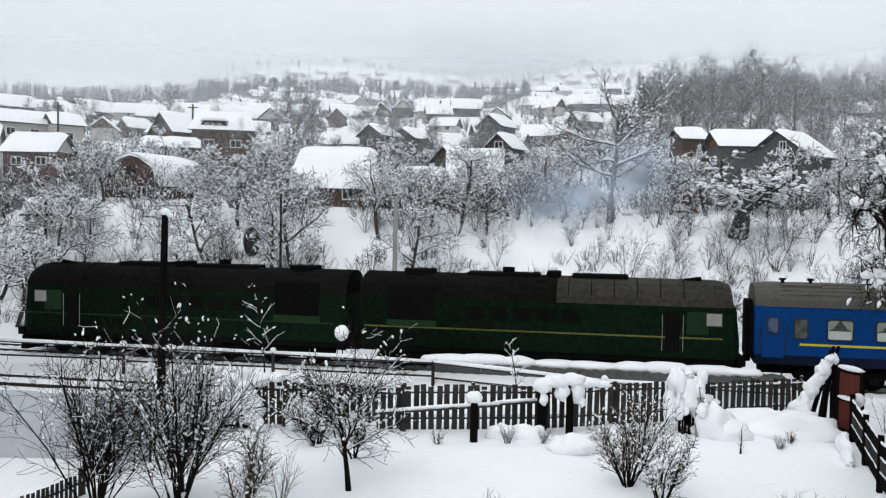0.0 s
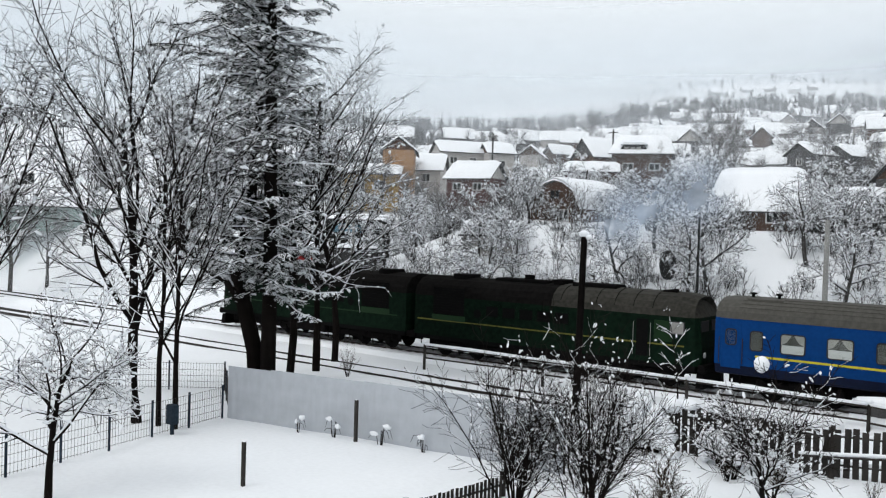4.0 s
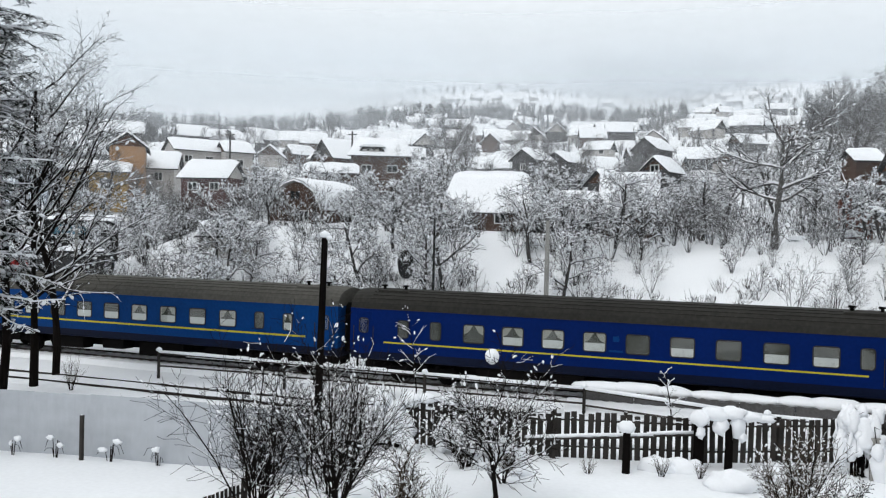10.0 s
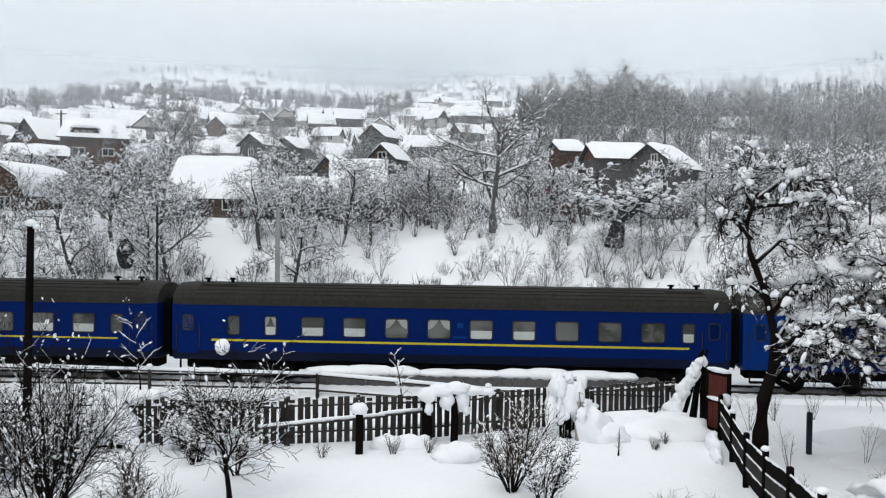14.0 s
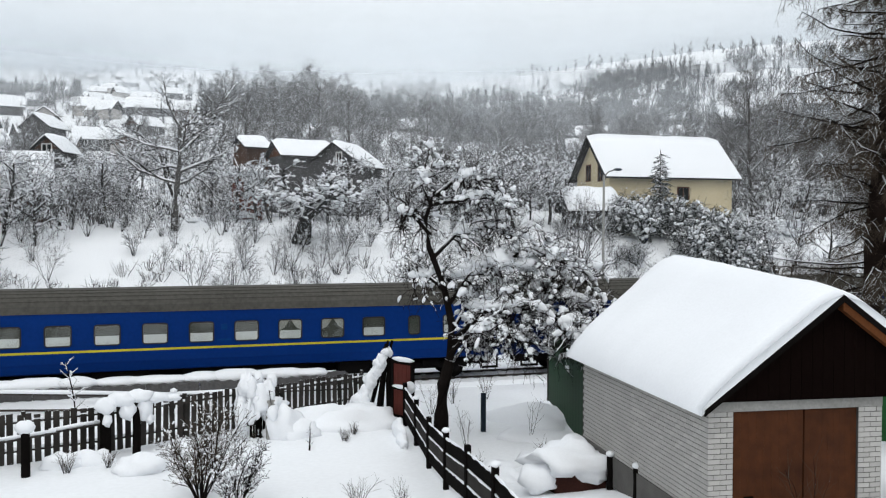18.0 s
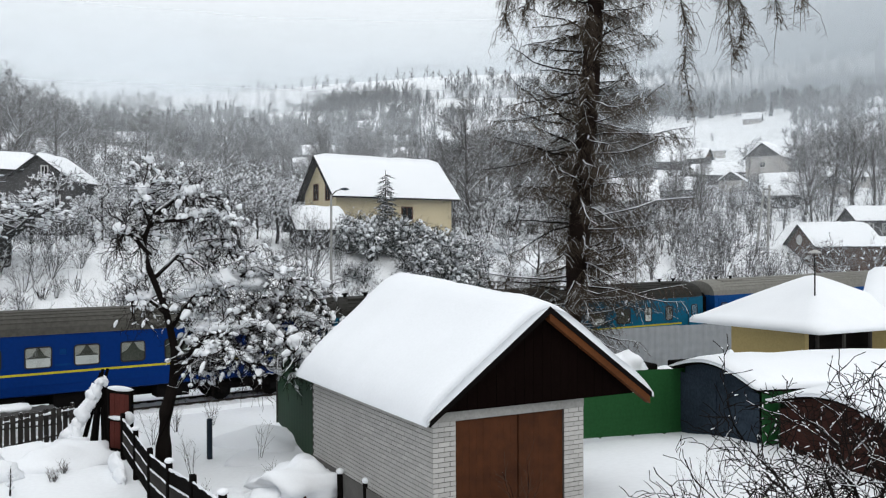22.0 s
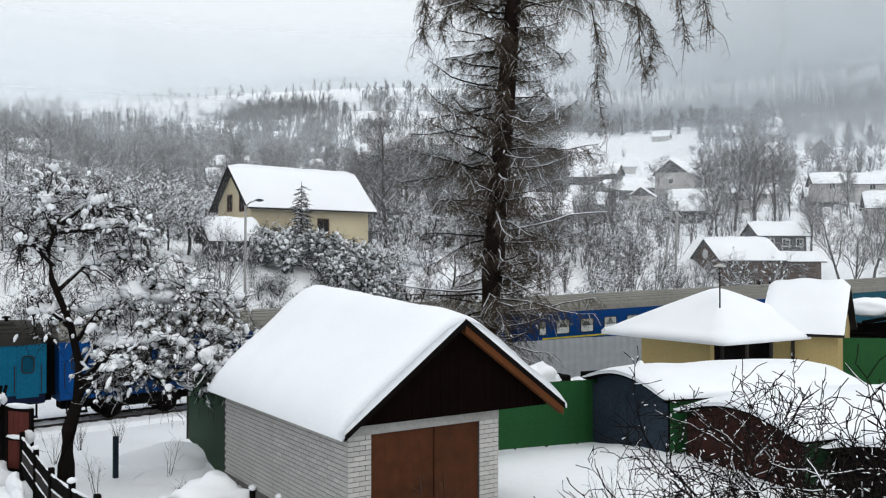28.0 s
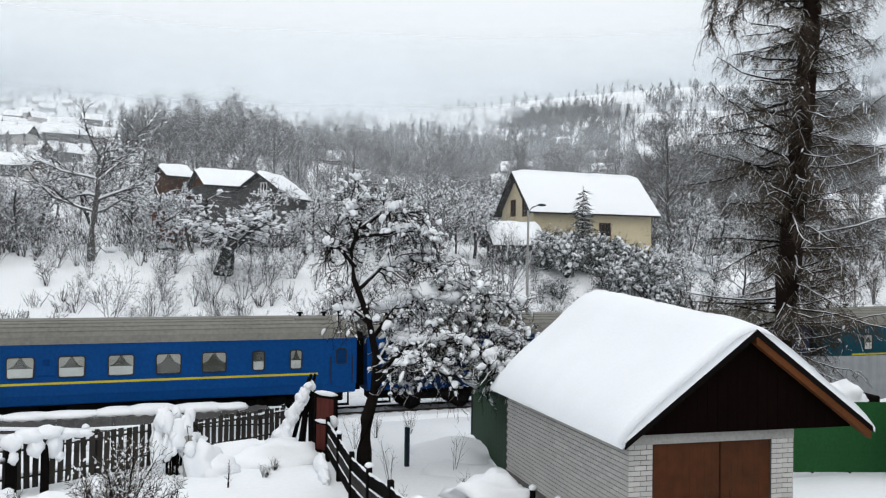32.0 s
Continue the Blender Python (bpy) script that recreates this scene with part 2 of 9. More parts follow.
# far woods: frost and the paleness of distance haze share these tones
FROST_HAZE_WOOD = mat("far_snowy_hazed_wood", (0.115, 0.115, 0.118), 0.95, scale=0.6, amount=0.45, bump=0)
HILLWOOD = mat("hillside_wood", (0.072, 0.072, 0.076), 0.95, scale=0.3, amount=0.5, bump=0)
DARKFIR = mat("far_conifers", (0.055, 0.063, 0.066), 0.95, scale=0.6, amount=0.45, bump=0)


def clear_glass(name, tint, mixin):
    m = bpy.data.materials.new(name)
    m.use_nodes = True
    nt = m.node_tree
    nt.nodes.clear()
    o = nt.nodes.new("ShaderNodeOutputMaterial")
    t = nt.nodes.new("ShaderNodeBsdfTransparent")
    t.inputs[0].default_value = (*tint, 1)
    g = nt.nodes.new("ShaderNodeBsdfGlossy")
    g.inputs["Roughness"].default_value = 0.05
    x = nt.nodes.new("ShaderNodeMixShader")
    x.inputs[0].default_value = mixin
    nt.links.new(t.outputs[0], x.inputs[1])
    nt.links.new(g.outputs[0], x.inputs[2])
    nt.links.new(x.outputs[0], o.inputs[0])
    return m


GLASS = clear_glass("window_glass", (0.75, 0.78, 0.78), 0.10)


def veil_material(name, density, color, base, top, end, scale, fade=None):
    """Thin mist: lets most light through, scatters the rest; thickest at the height top, gone at end."""
    m = bpy.data.materials.new(name)
    m.use_nodes = True
    nt = m.node_tree
    nt.nodes.clear()
    o = nt.nodes.new("ShaderNodeOutputMaterial")
    t = nt.nodes.new("ShaderNodeBsdfTransparent")
    d = nt.nodes.new("ShaderNodeBsdfDiffuse")
    tr = nt.nodes.new("ShaderNodeBsdfTranslucent")
    d.inputs[0].default_value = tr.inputs[0].default_value = (*color, 1)
    half = nt.nodes.new("ShaderNodeMixShader")
    x = nt.nodes.new("ShaderNodeMixShader")
    co = nt.nodes.new("ShaderNodeTexCoord")
    nz = nt.nodes.new("ShaderNodeTexNoise")
    nz.inputs["Scale"].default_value, nz.inputs["Detail"].default_value = scale, 4
    sep = nt.nodes.new("ShaderNodeSeparateXYZ")
    mr = nt.nodes.new("ShaderNodeMapRange")
    mr.inputs["From Min"].default_value, mr.inputs["From Max"].default_value = base, end
    prof = nt.nodes.new("ShaderNodeValToRGB")
    prof.color_ramp.interpolation = 'EASE'
    pe = prof.color_ramp.elements
    pe[0].position, pe[0].color = 0.0, (density[0],) * 3 + (1,)
    pe[1].position, pe[1].color = 1.0, (0, 0, 0, 1)
    pm = pe.new((top - base) / (end - base))
    pm.color = (density[1],) * 3 + (1,)
    mu = nt.nodes.new("ShaderNodeMath")
    mu.operation = 'MULTIPLY'
    ad = nt.nodes.new("ShaderNodeMath")
    ad.operation = 'MULTIPLY_ADD'
    ad.inputs[1].default_value, ad.inputs[2].default_value = 0.9, 0.55
    ad.use_clamp = False
    mu.use_clamp = True
    lk = nt.links.new
    lk(co.outputs["Object"], nz.inputs["Vector"])
    lk(co.outputs["Object"], sep.inputs[0])
    lk(sep.outputs["Z"], mr.inputs["Value"])
    lk(nz.outputs[0], ad.inputs[0])
    lk(mr.outputs[0], prof.inputs[0])
    lk(prof.outputs[0], mu.inputs[0])
    lk(ad.outputs[0], mu.inputs[1])
    lk(d.outputs[0], half.inputs[1])
    lk(tr.outputs[0], half.inputs[2])
    thin = mu.outputs[0]
    if fade:
        fr = nt.nodes.new("ShaderNodeMapRange")
        fr.interpolation_type = 'SMOOTHSTEP'
        fr.inputs["From Min"].default_value, fr.inputs["From Max"].default_value = fade[:2]
        fm = nt.nodes.new("ShaderNodeMath")
        fm.operation = 'MULTIPLY'
        lk(sep.outputs["X"], fr.inputs["Value"])
        rise_out = fr.outputs[0]
        if len(fade) == 4:
            f2 = nt.nodes.new("ShaderNodeMapRange")
            f2.interpolation_type = 'SMOOTHSTEP'
            f2.inputs["From Min"].default_value, f2.inputs["From Max"].default_value = fade[2:]
            f2.inputs["To Min"].default_value, f2.inputs["To Max"].default_value = 1.0, 0.0
            both = nt.nodes.new("ShaderNodeMath")
            both.operation = 'MULTIPLY'
            lk(sep.outputs["X"], f2.inputs["Value"])
            lk(rise_out, both.inputs[0])
            lk(f2.outputs[0], both.inputs[1])
            rise_out = both.outputs[0]
        lk(rise_out, fm.inputs[0])
        lk(thin, fm.inputs[1])
        thin = fm.outputs[0]
    lk(thin, x.inputs[0])
    lk(t.outputs[0], x.inputs[1])
    lk(half.outputs[0], x.inputs[2])
    lk(x.outputs[0], o.inputs[0])
    return m


# ---- mesh building ----
class Mesh:
    """Collects faces for one mesh."""

    def __init__(self):
        self.v, self.f = [], []

    def add(self, vs, fs):
        b = len(self.v)
        self.v.extend([tuple(p) for p in vs])
        self.f.extend([tuple(i + b for i in f) for f in fs])
        return self

    def box(self, x0, x1, y0, y1, z0, z1, c=0.0, m=None):
        """A box; c chamfers its upright and lying edges."""
        if c <= 0:
            vs = [Vector((x, y, z)) for x in (x0, x1) for y in (y0, y1) for z in (z0, z1)]
            fs = [(0, 1, 3, 2), (4, 6, 7, 5), (0, 4, 5, 1), (2, 3, 7, 6), (0, 2, 6, 4), (1, 5, 7, 3)]
        else:
            bm = bmesh.new()
            bmesh.ops.create_cube(bm, size=1.0)
            for q in bm.verts:
                q.co = Vector(((x0 + x1) / 2 + q.co.x * (x1 - x0), (y0 + y1) / 2 + q.co.y * (y1 - y0), (z0 + z1) / 2 + q.co.z * (z1 - z0)))
            bmesh.ops.bevel(bm, geom=bm.edges[:], offset=c, segments=1, affect='EDGES')
            bm.verts.ensure_lookup_table()
            vs = [q.co.copy() for q in bm.verts]
            fs = [tuple(q.index for q in f.verts) for f in bm.faces]
            bm.free()
        if m is not None:
            vs = [m @ p for p in vs]
        return self.add(vs, fs)

    def tube(self, pts, rad, n=6, cap=True, flat=1.0):
        """A tapered tube along points."""
        k = len(pts)
        pts = [Vector(p) for p in pts]
        vs, fs = [], []
        for i, p in enumerate(pts):
            a, b = pts[max(0, i - 1)], pts[min(k - 1, i + 1)]
            d = (b - a).normalized() if (b - a).length > 1e-9 else Vector((0, 0, 1))
            u = d.cross(Vector((0.0, 0.0, 1.0)))
            if u.length < 0.05:
                u = d.cross(Vector((0.0, 1.0, 0.0)))
            u.normalize()
            w = u.cross(d)
            for j in range(n):
                t = 2 * math.pi * (j + 0.25) / n
                vs.append(p + (u * math.cos(t) + w * (math.sin(t) * flat)) * rad[i])
        for i in range(k - 1):
            for j in range(n):
                q = (j + 1) % n
                fs.append((i * n + j, i * n + q, (i + 1) * n + q, (i + 1) * n + j))
        if cap:
            fs.append(tuple(range(n - 1, -1, -1)))
            fs.append(tuple(range((k - 1) * n, k * n)))
        return self.add(vs, fs)

    def prism(self, outline, axis, a, b):
        """Extrudes a closed outline (pairs) from a to b along axis 'x' or 'y'; the pairs are the other axis and z."""
        n = len(outline)
        if axis == 'x':
            vs = [Vector((a, p, q)) for p, q in outline] + [Vector((b, p, q)) for p, q in outline]
        else:
            vs = [Vector((p, a, q)) for p, q in outline] + [Vector((p, b, q)) for p, q in outline]
        fs = [tuple(range(n)), tuple(range(2 * n - 1, n - 1, -1))]
        fs += [(i, i + n, (i + 1) % n + n, (i + 1) % n) for i in range(n)]
        return self.add(vs, fs)

    def lump(self, c, r, seed=0, rings=5, n=8, rough=0.25):
        """A soft uneven lump with half axes r."""
        vs, fs = [], []
        for i in range(rings + 1):
            a = math.pi * i / rings
            for j in range(n):
                b = 2 * math.pi * j / n
                d = Vector((math.sin(a) * math.cos(b), math.sin(a) * math.sin(b), math.cos(a)))
                k = 1 + rough * noise.noise(d * 1.7 + Vector((seed * 3.7, seed * 1.3, seed * 0.7)))
                vs.append(Vector((c[0] + d.x * r[0] * k, c[1] + d.y * r[1] * k, c[2] + d.z * r[2] * k)))
        for i in range(rings):
            for j in range(n):
                q = (j + 1) % n
                if i == 0:
                    fs.append((j, n + j, n + q))
                elif i == rings - 1:
                    fs.append((i * n + j, (i + 1) * n, i * n + q))
                else:
                    fs.append((i * n + j, (i + 1) * n + j, (i + 1) * n + q, i * n + q))
        return self.add(vs, fs)

    def done(self, name, material, smooth=False):
        me = bpy.data.meshes.new(name)
        me.from_pydata(self.v, [], self.f)
        if smooth:
            me.polygons.foreach_set("use_smooth", [True] * len(me.polygons))
        me.materials.append(material)
        me.update()
        return me


def part(name, mesh, material, parent, label="", smooth=False, at=None):
    """One mesh object under a thing or a part."""
    me = mesh.done(name, material, smooth) if isinstance(mesh, Mesh) else mesh
    ob = new(name, me)
    ob.parent = parent
    if at is not None:
        ob.matrix_basis = at
    if label:
        tagged(ob, label)
    return ob


def thing(name, label, category, m=None, group="", kind=""):
    ob = new(name)
    if m is not None:
        ob.matrix_basis = m
    return tagged(ob, label, category, group, kind)


def solid(name, mesh, material, label, category, m=None, group="", kind="", smooth=False):
    """A thing that is one mesh."""
    me = mesh.done(name, material, smooth) if isinstance(mesh, Mesh) else mesh
    ob = new(name, me)
    if m is not None:
        ob.matrix_basis = m
    return tagged(ob, label, category, group, kind)


def polar(az, d):
    a = radians(az)
    return d * math.sin(a), d * math.cos(a)


# ---- ground: one sheet of snow from the yard over the bank to the hills ----
def step(a, b, v):
    t = min(1.0, max(0.0, (v - a) / (b - a)))
    return t * t * (3 - 2 * t)


RISE = [(0, 0.0), (58, 0.0), (75, 1.4), (100, 4.2), (140, 10.2), (200, 19.5), (280, 32.0), (420, 56.0), (650, 100.0), (950, 158.0), (1500, 262.0), (3200, 400.0)]


def rise(d):
    for (a, p), (b, q) in zip(RISE, RISE[1:]):
        if d <= b:
            return p + (q - p) * (d - a) / (b - a)
    return RISE[-1][1]


def ground(x, y):
    d = math.hypot(x, y)
    z = -0.32 + 1.35 * step(25, 14, y) * step(3, 10, x)
    left = step(-50, -40, x)
    far_left = step(-52, -64, x)
    low = (1.2 * step(44, 70, y) + 4.6 * step(68, 92, y)) * (1 - far_left) + 4.9 * step(42.5, 55, y) * far_left
    bank = 6.9 * step(41.5, 60, y)
    z += low * (1 - left) + bank * left * (1 - 0.22 * step(30, 60, x)) * (1 - 0.6 * step(60, 85, x))
    az = math.degrees(math.atan2(x, y)) if d > 1 else 0
    side = 1.0 + step(200, 450, d) * (0.03 * math.sin(az * 0.21) + 0.05 * step(-24, -14, az) * step(6, -2, az) + 0.22 * step(8, 34, az) - 0.16 * step(-20, -32, az))
    z += rise(d) * side * step(42, 62, y)
    if d > 60:
        k = min(1.0, (d - 60) / 200)
        z += k * 5.0 * noise.noise(Vector((x * 0.006, y * 0.006, 0))) + k * 1.2 * noise.noise(Vector((x * 0.02, y * 0.02, 3)))
    z += 2.5 * math.exp(-((x + 46) ** 2 + (y - 50) ** 2) / 45) * step(41.5, 46, y)
    z += 0.085 * noise.noise(Vector((x * 0.5, y * 0.5, 1))) + 0.10 * noise.noise(Vector((x * 0.15, y * 0.15, 2))) * step(42, 36, y)
    return z


def build_ground():
    xs = [-3000, -1800, -1100, -750, -520, -380, -290, -230, -190, -160, -135, -115, -100, -88]
    xs = xs + list(np.arange(-78, 80, 1.6)) + [-x for x in reversed(xs)]
    ys = [-60, -30, -15, -5] + list(np.arange(0, 70, 1.2)) + list(np.arange(70, 140, 4)) + [150, 165, 185, 210, 240, 280, 330, 390, 460, 540, 640, 760, 900, 1100, 1400, 1900, 3000]
    ms = Mesh()
    n = len(ys)
    ms.v = [(x, y, ground(x, y)) for x in xs for y in ys]
    ms.f = [(i * n + j, (i + 1) * n + j, (i + 1) * n + j + 1, i * n + j + 1) for i in range(len(xs) - 1) for j in range(n - 1)]
    solid("ground", ms, GROUND, "deep white snow over gardens, bank and hillside", "ground", kind="structure", smooth=True)


build_ground()

# ---- railway ----
TRACK_Y = 38.4
GAUGE = 1.52


def track(x):
    """The line's place and slopes at x: straight to the left, bending and climbing gently to the right."""
    s = min(70.0, max(0.0, x - 5.0))
    return TRACK_Y - 0.0024 * s * s - 0.336 * max(0.0, x - 75.0), 0.00027 * s * s, -0.0048 * s, 0.00054 * s if x < 75 else 0.0


def on_track(x):
    y, z, dy, dz = track(x)
    return pose(x, y, z, 0, -math.degrees(math.atan(dz)), math.degrees(math.atan(dy)))


def rail(name, pts, label):
    ms = Mesh()
    prof = [(-0.07, -0.17), (0.07, -0.17), (0.03, -0.13), (0.012, -0.12), (0.012, -0.05), (0.037, -0.04), (0.037, 0.0), (-0.037, 0.0), (-0.037, -0.04), (-0.012, -0.05), (-0.012, -0.12), (-0.03, -0.13)]
    n = len(prof)
    for i, p in enumerate(pts):
        a, b = Vector(pts[max(0, i - 1)]), Vector(pts[min(len(pts) - 1, i + 1)])
        d = (b - a).normalized()
        u = Vector((-d.y, d.x, 0))
        ms.v += [tuple(Vector(p) + u * q + Vector((0, 0, h))) for q, h in prof]
    ms.f = [(i * n + j, i * n + (j + 1) % n, (i + 1) * n + (j + 1) % n, (i + 1) * n + j) for i in range(len(pts) - 1) for j in range(n)]
    solid(name, ms, STEEL, label, "rail", group="rails of the line", kind="structure")


def build_line():
    for s in (-1, 1):
        rail("rail", [tuple(on_track(x) @ Vector((0, s * GAUGE / 2, 0))) for x in [-320, 0] + list(range(5, 90, 5)) + [320]], "rusty steel rail of the main track half sunk in snow")
    # the siding to the left
    for y in (31.3, 32.82):
        rail("rail", [(x, y + 0.003 * max(0, x + 24) ** 1.6, -0.235) for x in range(-120, -9, 3)], "dark steel siding rail lying in trampled snow")
    # ballast bed with sleepers
    ms = Mesh()
    side = [(-2.2, -0.5), (-1.7, -0.1), (1.7, -0.1), (2.3, -0.5)]
    at = [-320, 0] + list(range(5, 90, 5)) + [320]
    for x in at:
        ms.v += [tuple(on_track(x) @ Vector((0, q, h if h > -0.4 or x < 6 else h - 1.2))) for q, h in side]
    ms.f = [(4 * i + j, 4 * i + j + 1, 4 * i + j + 5, 4 * i + j + 4) for i in range(len(at) - 1) for j in range(3)]
    solid("track_bed", ms, GROUND, "snow-covered ballast bed under the main track", "track bed", kind="structure")
    bed = thing("sleepers", "sleepers showing as low ribs under the snow", "sleepers", kind="structure")
    one = Mesh().box(-0.15, 0.15, -1.3, 1.3, -0.12, -0.075, 0.02).done("sleeper", SNOW)
    for i in range(190):
        part("sleeper", one, None, bed, at=on_track(-58 + i * 0.62))
    # low platform faced with corrugated sheet, snow on top
    edge = thing("platform", "low grey platform faced with corrugated sheet under snow", "platform", kind="structure")
    for i in range(7):
        x0 = -6.8 + i * 2.0
        face = Mesh()
        n = 24
        for k in range(n + 1):
            x, q = x0 + 1.98 * k / n, 0.03 * math.sin(k * 2 * math.pi / 6)
            h = 0.72 + 0.025 * math.sin(k * 2 * math.pi / 6)
            face.v += [(x, 35.2 + q, -0.2), (x, 35.2 + q, h), (x, 35.5, h), (x, 36.4, h)]
        face.f = [(4 * k + j, 4 * k + 4 + j, 4 * k + 5 + j, 4 * k + 1 + j) for k in range(n) for j in range(3)]
        part("panel", face, ASPHALT, edge)
    ms = Mesh()
    for i in range(9):
        x = -6.3 + i * 1.5 + 0.4 * math.sin(i * 3.1)
        ms.lump((x, 35.85, 0.8), (1.15 + 0.3 * math.sin(i * 2.1), 0.5, 0.24 + 0.07 * math.sin(i * 1.3)), i, 6, 12)
    ms.prism([(34.2, -0.5), (34.7, 0.05), (35.0, 0.3), (35.3, 0.36), (35.3, -0.5)], 'x', -7.5, 7.2)
    solid("snow_bank", ms, SNOW, "rounded ridge of snow lying on the platform", "snow", kind="stuff", smooth=True)
    # pipe rail with posts in front of the platform
    rl = thing("pipe_rail", "rusty pipe rail on short posts topped with snow", "railing")
    xs = [-27.5, -20.5, -13.6, -6.7, 0.2, 7.1]
    zs = [1.0, 1.0, 1.0, 0.95, 0.5, 0.4]
    for i in range(len(xs) - 1):
        a, b = (xs[i], 34.6, zs[i] - 0.12), (xs[i + 1], 34.6, zs[i + 1] - 0.12)
        part("rail", Mesh().tube([a, b], [0.05, 0.05], 8), STEEL, rl)
        part("snow_cap", Mesh().tube([(a[0], a[1], a[2] + 0.07), (a[0] * 0.6 + b[0] * 0.4, a[1], a[2] * 0.6 + b[2] * 0.4 + 0.08), (b[0], b[1], b[2] + 0.06)], [0.07, 0.09, 0.06], 7), SNOW, rl, smooth=True)
        if i < 4:
            part("rail", Mesh().tube([(a[0], a[1], a[2] - 0.62), (b[0], b[1], b[2] - 0.55)], [0.04, 0.04], 8), STEEL, rl)
    for x, zt in zip(xs, zs):
        part("post", Mesh().tube([(x, 34.6, ground(x, 34.6) - 0.1), (x, 34.6, zt)], [0.075, 0.07], 8), OLDWOOD, rl)
        part("snow_cap", Mesh().lump((x, 34.6, zt + 0.05), (0.14, 0.14, 0.11), x, 5, 8), SNOW, rl, smooth=True)


build_line()


# ---- the train ----
def bogie_meshes(axles, base):
    fr, ws = Mesh(), Mesh()
    for s in (-1, 1):
        fr.box(-base / 2 - 0.55, base / 2 + 0.55, s * 1.02 - 0.09, s * 1.02 + 0.09, 0.5, 0.78, 0.02)
        for k in range(axles):
            x = -base / 2 + base * k / (axles - 1)
            fr.box(x - 0.2, x + 0.2, s * 1.02 - 0.15, s * 1.02 + 0.15, 0.3, 0.62, 0.03)
            fr.tube([(x - 0.38, s * 1.05, 0.55), (x - 0.38, s * 1.05, 0.85)], [0.11, 0.11], 8)
            fr.tube([(x + 0.38, s * 1.05, 0.55), (x + 0.38, s * 1.05, 0.85)], [0.11, 0.11], 8)
    if axles == 3:
        for s in (-1, 1):
            fr.box(-base / 2 - 0.9, base / 2 + 0.9, s * 0.98 - 0.05, s * 0.98 + 0.05, 0.42, 0.92, 0.02)
            for k in range(4):
                x = -base / 2 - 0.62 + k * (base + 1.24) / 3
                fr.tube([(x, s * 1.12, 0.9), (x + 0.06, s * 1.1, 0.16)], [0.035, 0.03], 6)
    fr.box(-0.4, 0.4, -1.2, 1.2, 0.6, 0.9, 0.03)
    for s in (-1, 1):
        y = s * GAUGE / 2
        ws.tube([(0, y - s * 0.06, 0), (0, y - s * 0.03, 0), (0, y - s * 0.03, 0), (0, y + s * 0.07, 0)], [0.50, 0.50, 0.47, 0.46], 20)
        for k in range(4):
            a = math.pi / 2 * k
            ws.box(-0.02, 0.02, -0.01, 0.01, 0.12, 0.42, 0, pose(0, y + s * 0.075, 0, 0, 0, 0) @ Matrix.Rotation(a, 4, 'Y'))
    ws.tube([(0, -1.15, 0), (0, 1.15, 0)], [0.085, 0.085], 10)
    return fr.done("bogie_frame", UNDER), ws.done("wheelset", UNDER, False)


COACH_BOGIE, COACH_WHEELS = bogie_meshes(2, 2.4)
LOCO_BOGIE, LOCO_WHEELS = bogie_meshes(3, 4.2)
WHEELSETS = []


def add_bogie(owner, x, frame_mesh, wheel_mesh, axles, base):
    b = part("bogie", frame_mesh, None, owner, "dark oily steel bogie frame", at=pose(x, 0, 0))
    for k in range(axles):
        w = part("wheelset", wheel_mesh, None, b, at=pose(-base / 2 + base * k / (axles - 1), 0, 0.475))
        WHEELSETS.append((w, -base / 2 + base * k / (axles - 1)))


def coach_window_meshes(w, h):
    fr, back, low, left, glass = Mesh(), Mesh(), Mesh(), Mesh(), Mesh()
    r, t = 0.09, 0.045

    def ring(w2, h2, rr):
        pts = []
        for cx, cz, a0 in ((w2 - rr, h2 - rr, 0), (-w2 + rr, h2 - rr, 90), (-w2 + rr, -h2 + rr, 180), (w2 - rr, -h2 + rr, 270)):
            for k in range(4):
                a = radians(a0 + 30 * k)
                pts.append((cx + rr * math.cos(a), cz + rr * math.sin(a)))
        return pts
    o, i = ring(w / 2 + t, h / 2 + t, r + t), ring(w / 2, h / 2, r)
    n = len(o)
    vs = [(p, -0.035, q) for p, q in o] + [(p, -0.035, q) for p, q in i] + [(p, 0.0, q) for p, q in o] + [(p, -0.008, q) for p, q in i]
    fs = []
    for k in range(n):
        m = (k + 1) % n
        fs += [(k, m, n + m, n + k), (k, 2 * n + k, 2 * n + m, m), (n + k, n + m, 3 * n + m, 3 * n + k)]
    fr.add(vs, fs)
    # back: opaque sheet on the body side in place of a compartment
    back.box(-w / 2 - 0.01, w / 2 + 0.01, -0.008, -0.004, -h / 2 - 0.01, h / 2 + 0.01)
    low.box(-w / 2 + 0.02, w / 2 - 0.02, -0.014, -0.010, -h / 2, -h * 0.05)
    for s in (-1, 1):
        left.add([(s * w / 2, -0.018, -h * 0.05), (s * w / 2, -0.018, h / 2), (s * w * 0.04, -0.018, h / 2), (s * w * 0.26, -0.018, h * 0.1)], [(0, 1, 2, 3)] if s < 0 else [(3, 2, 1, 0)])
    glass.add([(p, -0.024, q) for p, q in i], [tuple(range(n))])
    gl = glass.done("pane", GLASS)
    return fr.done("window_frame", RUBBER), back.done("dim_backing", DIM), low.done("half_curtain", BLIND), left.done("curtain", CURTAIN), gl


WIN_L = coach_window_meshes(0.92, 0.76)
WIN_S = coach_window_meshes(0.46, 0.76)
WIN_D = coach_window_meshes(0.40, 0.62)


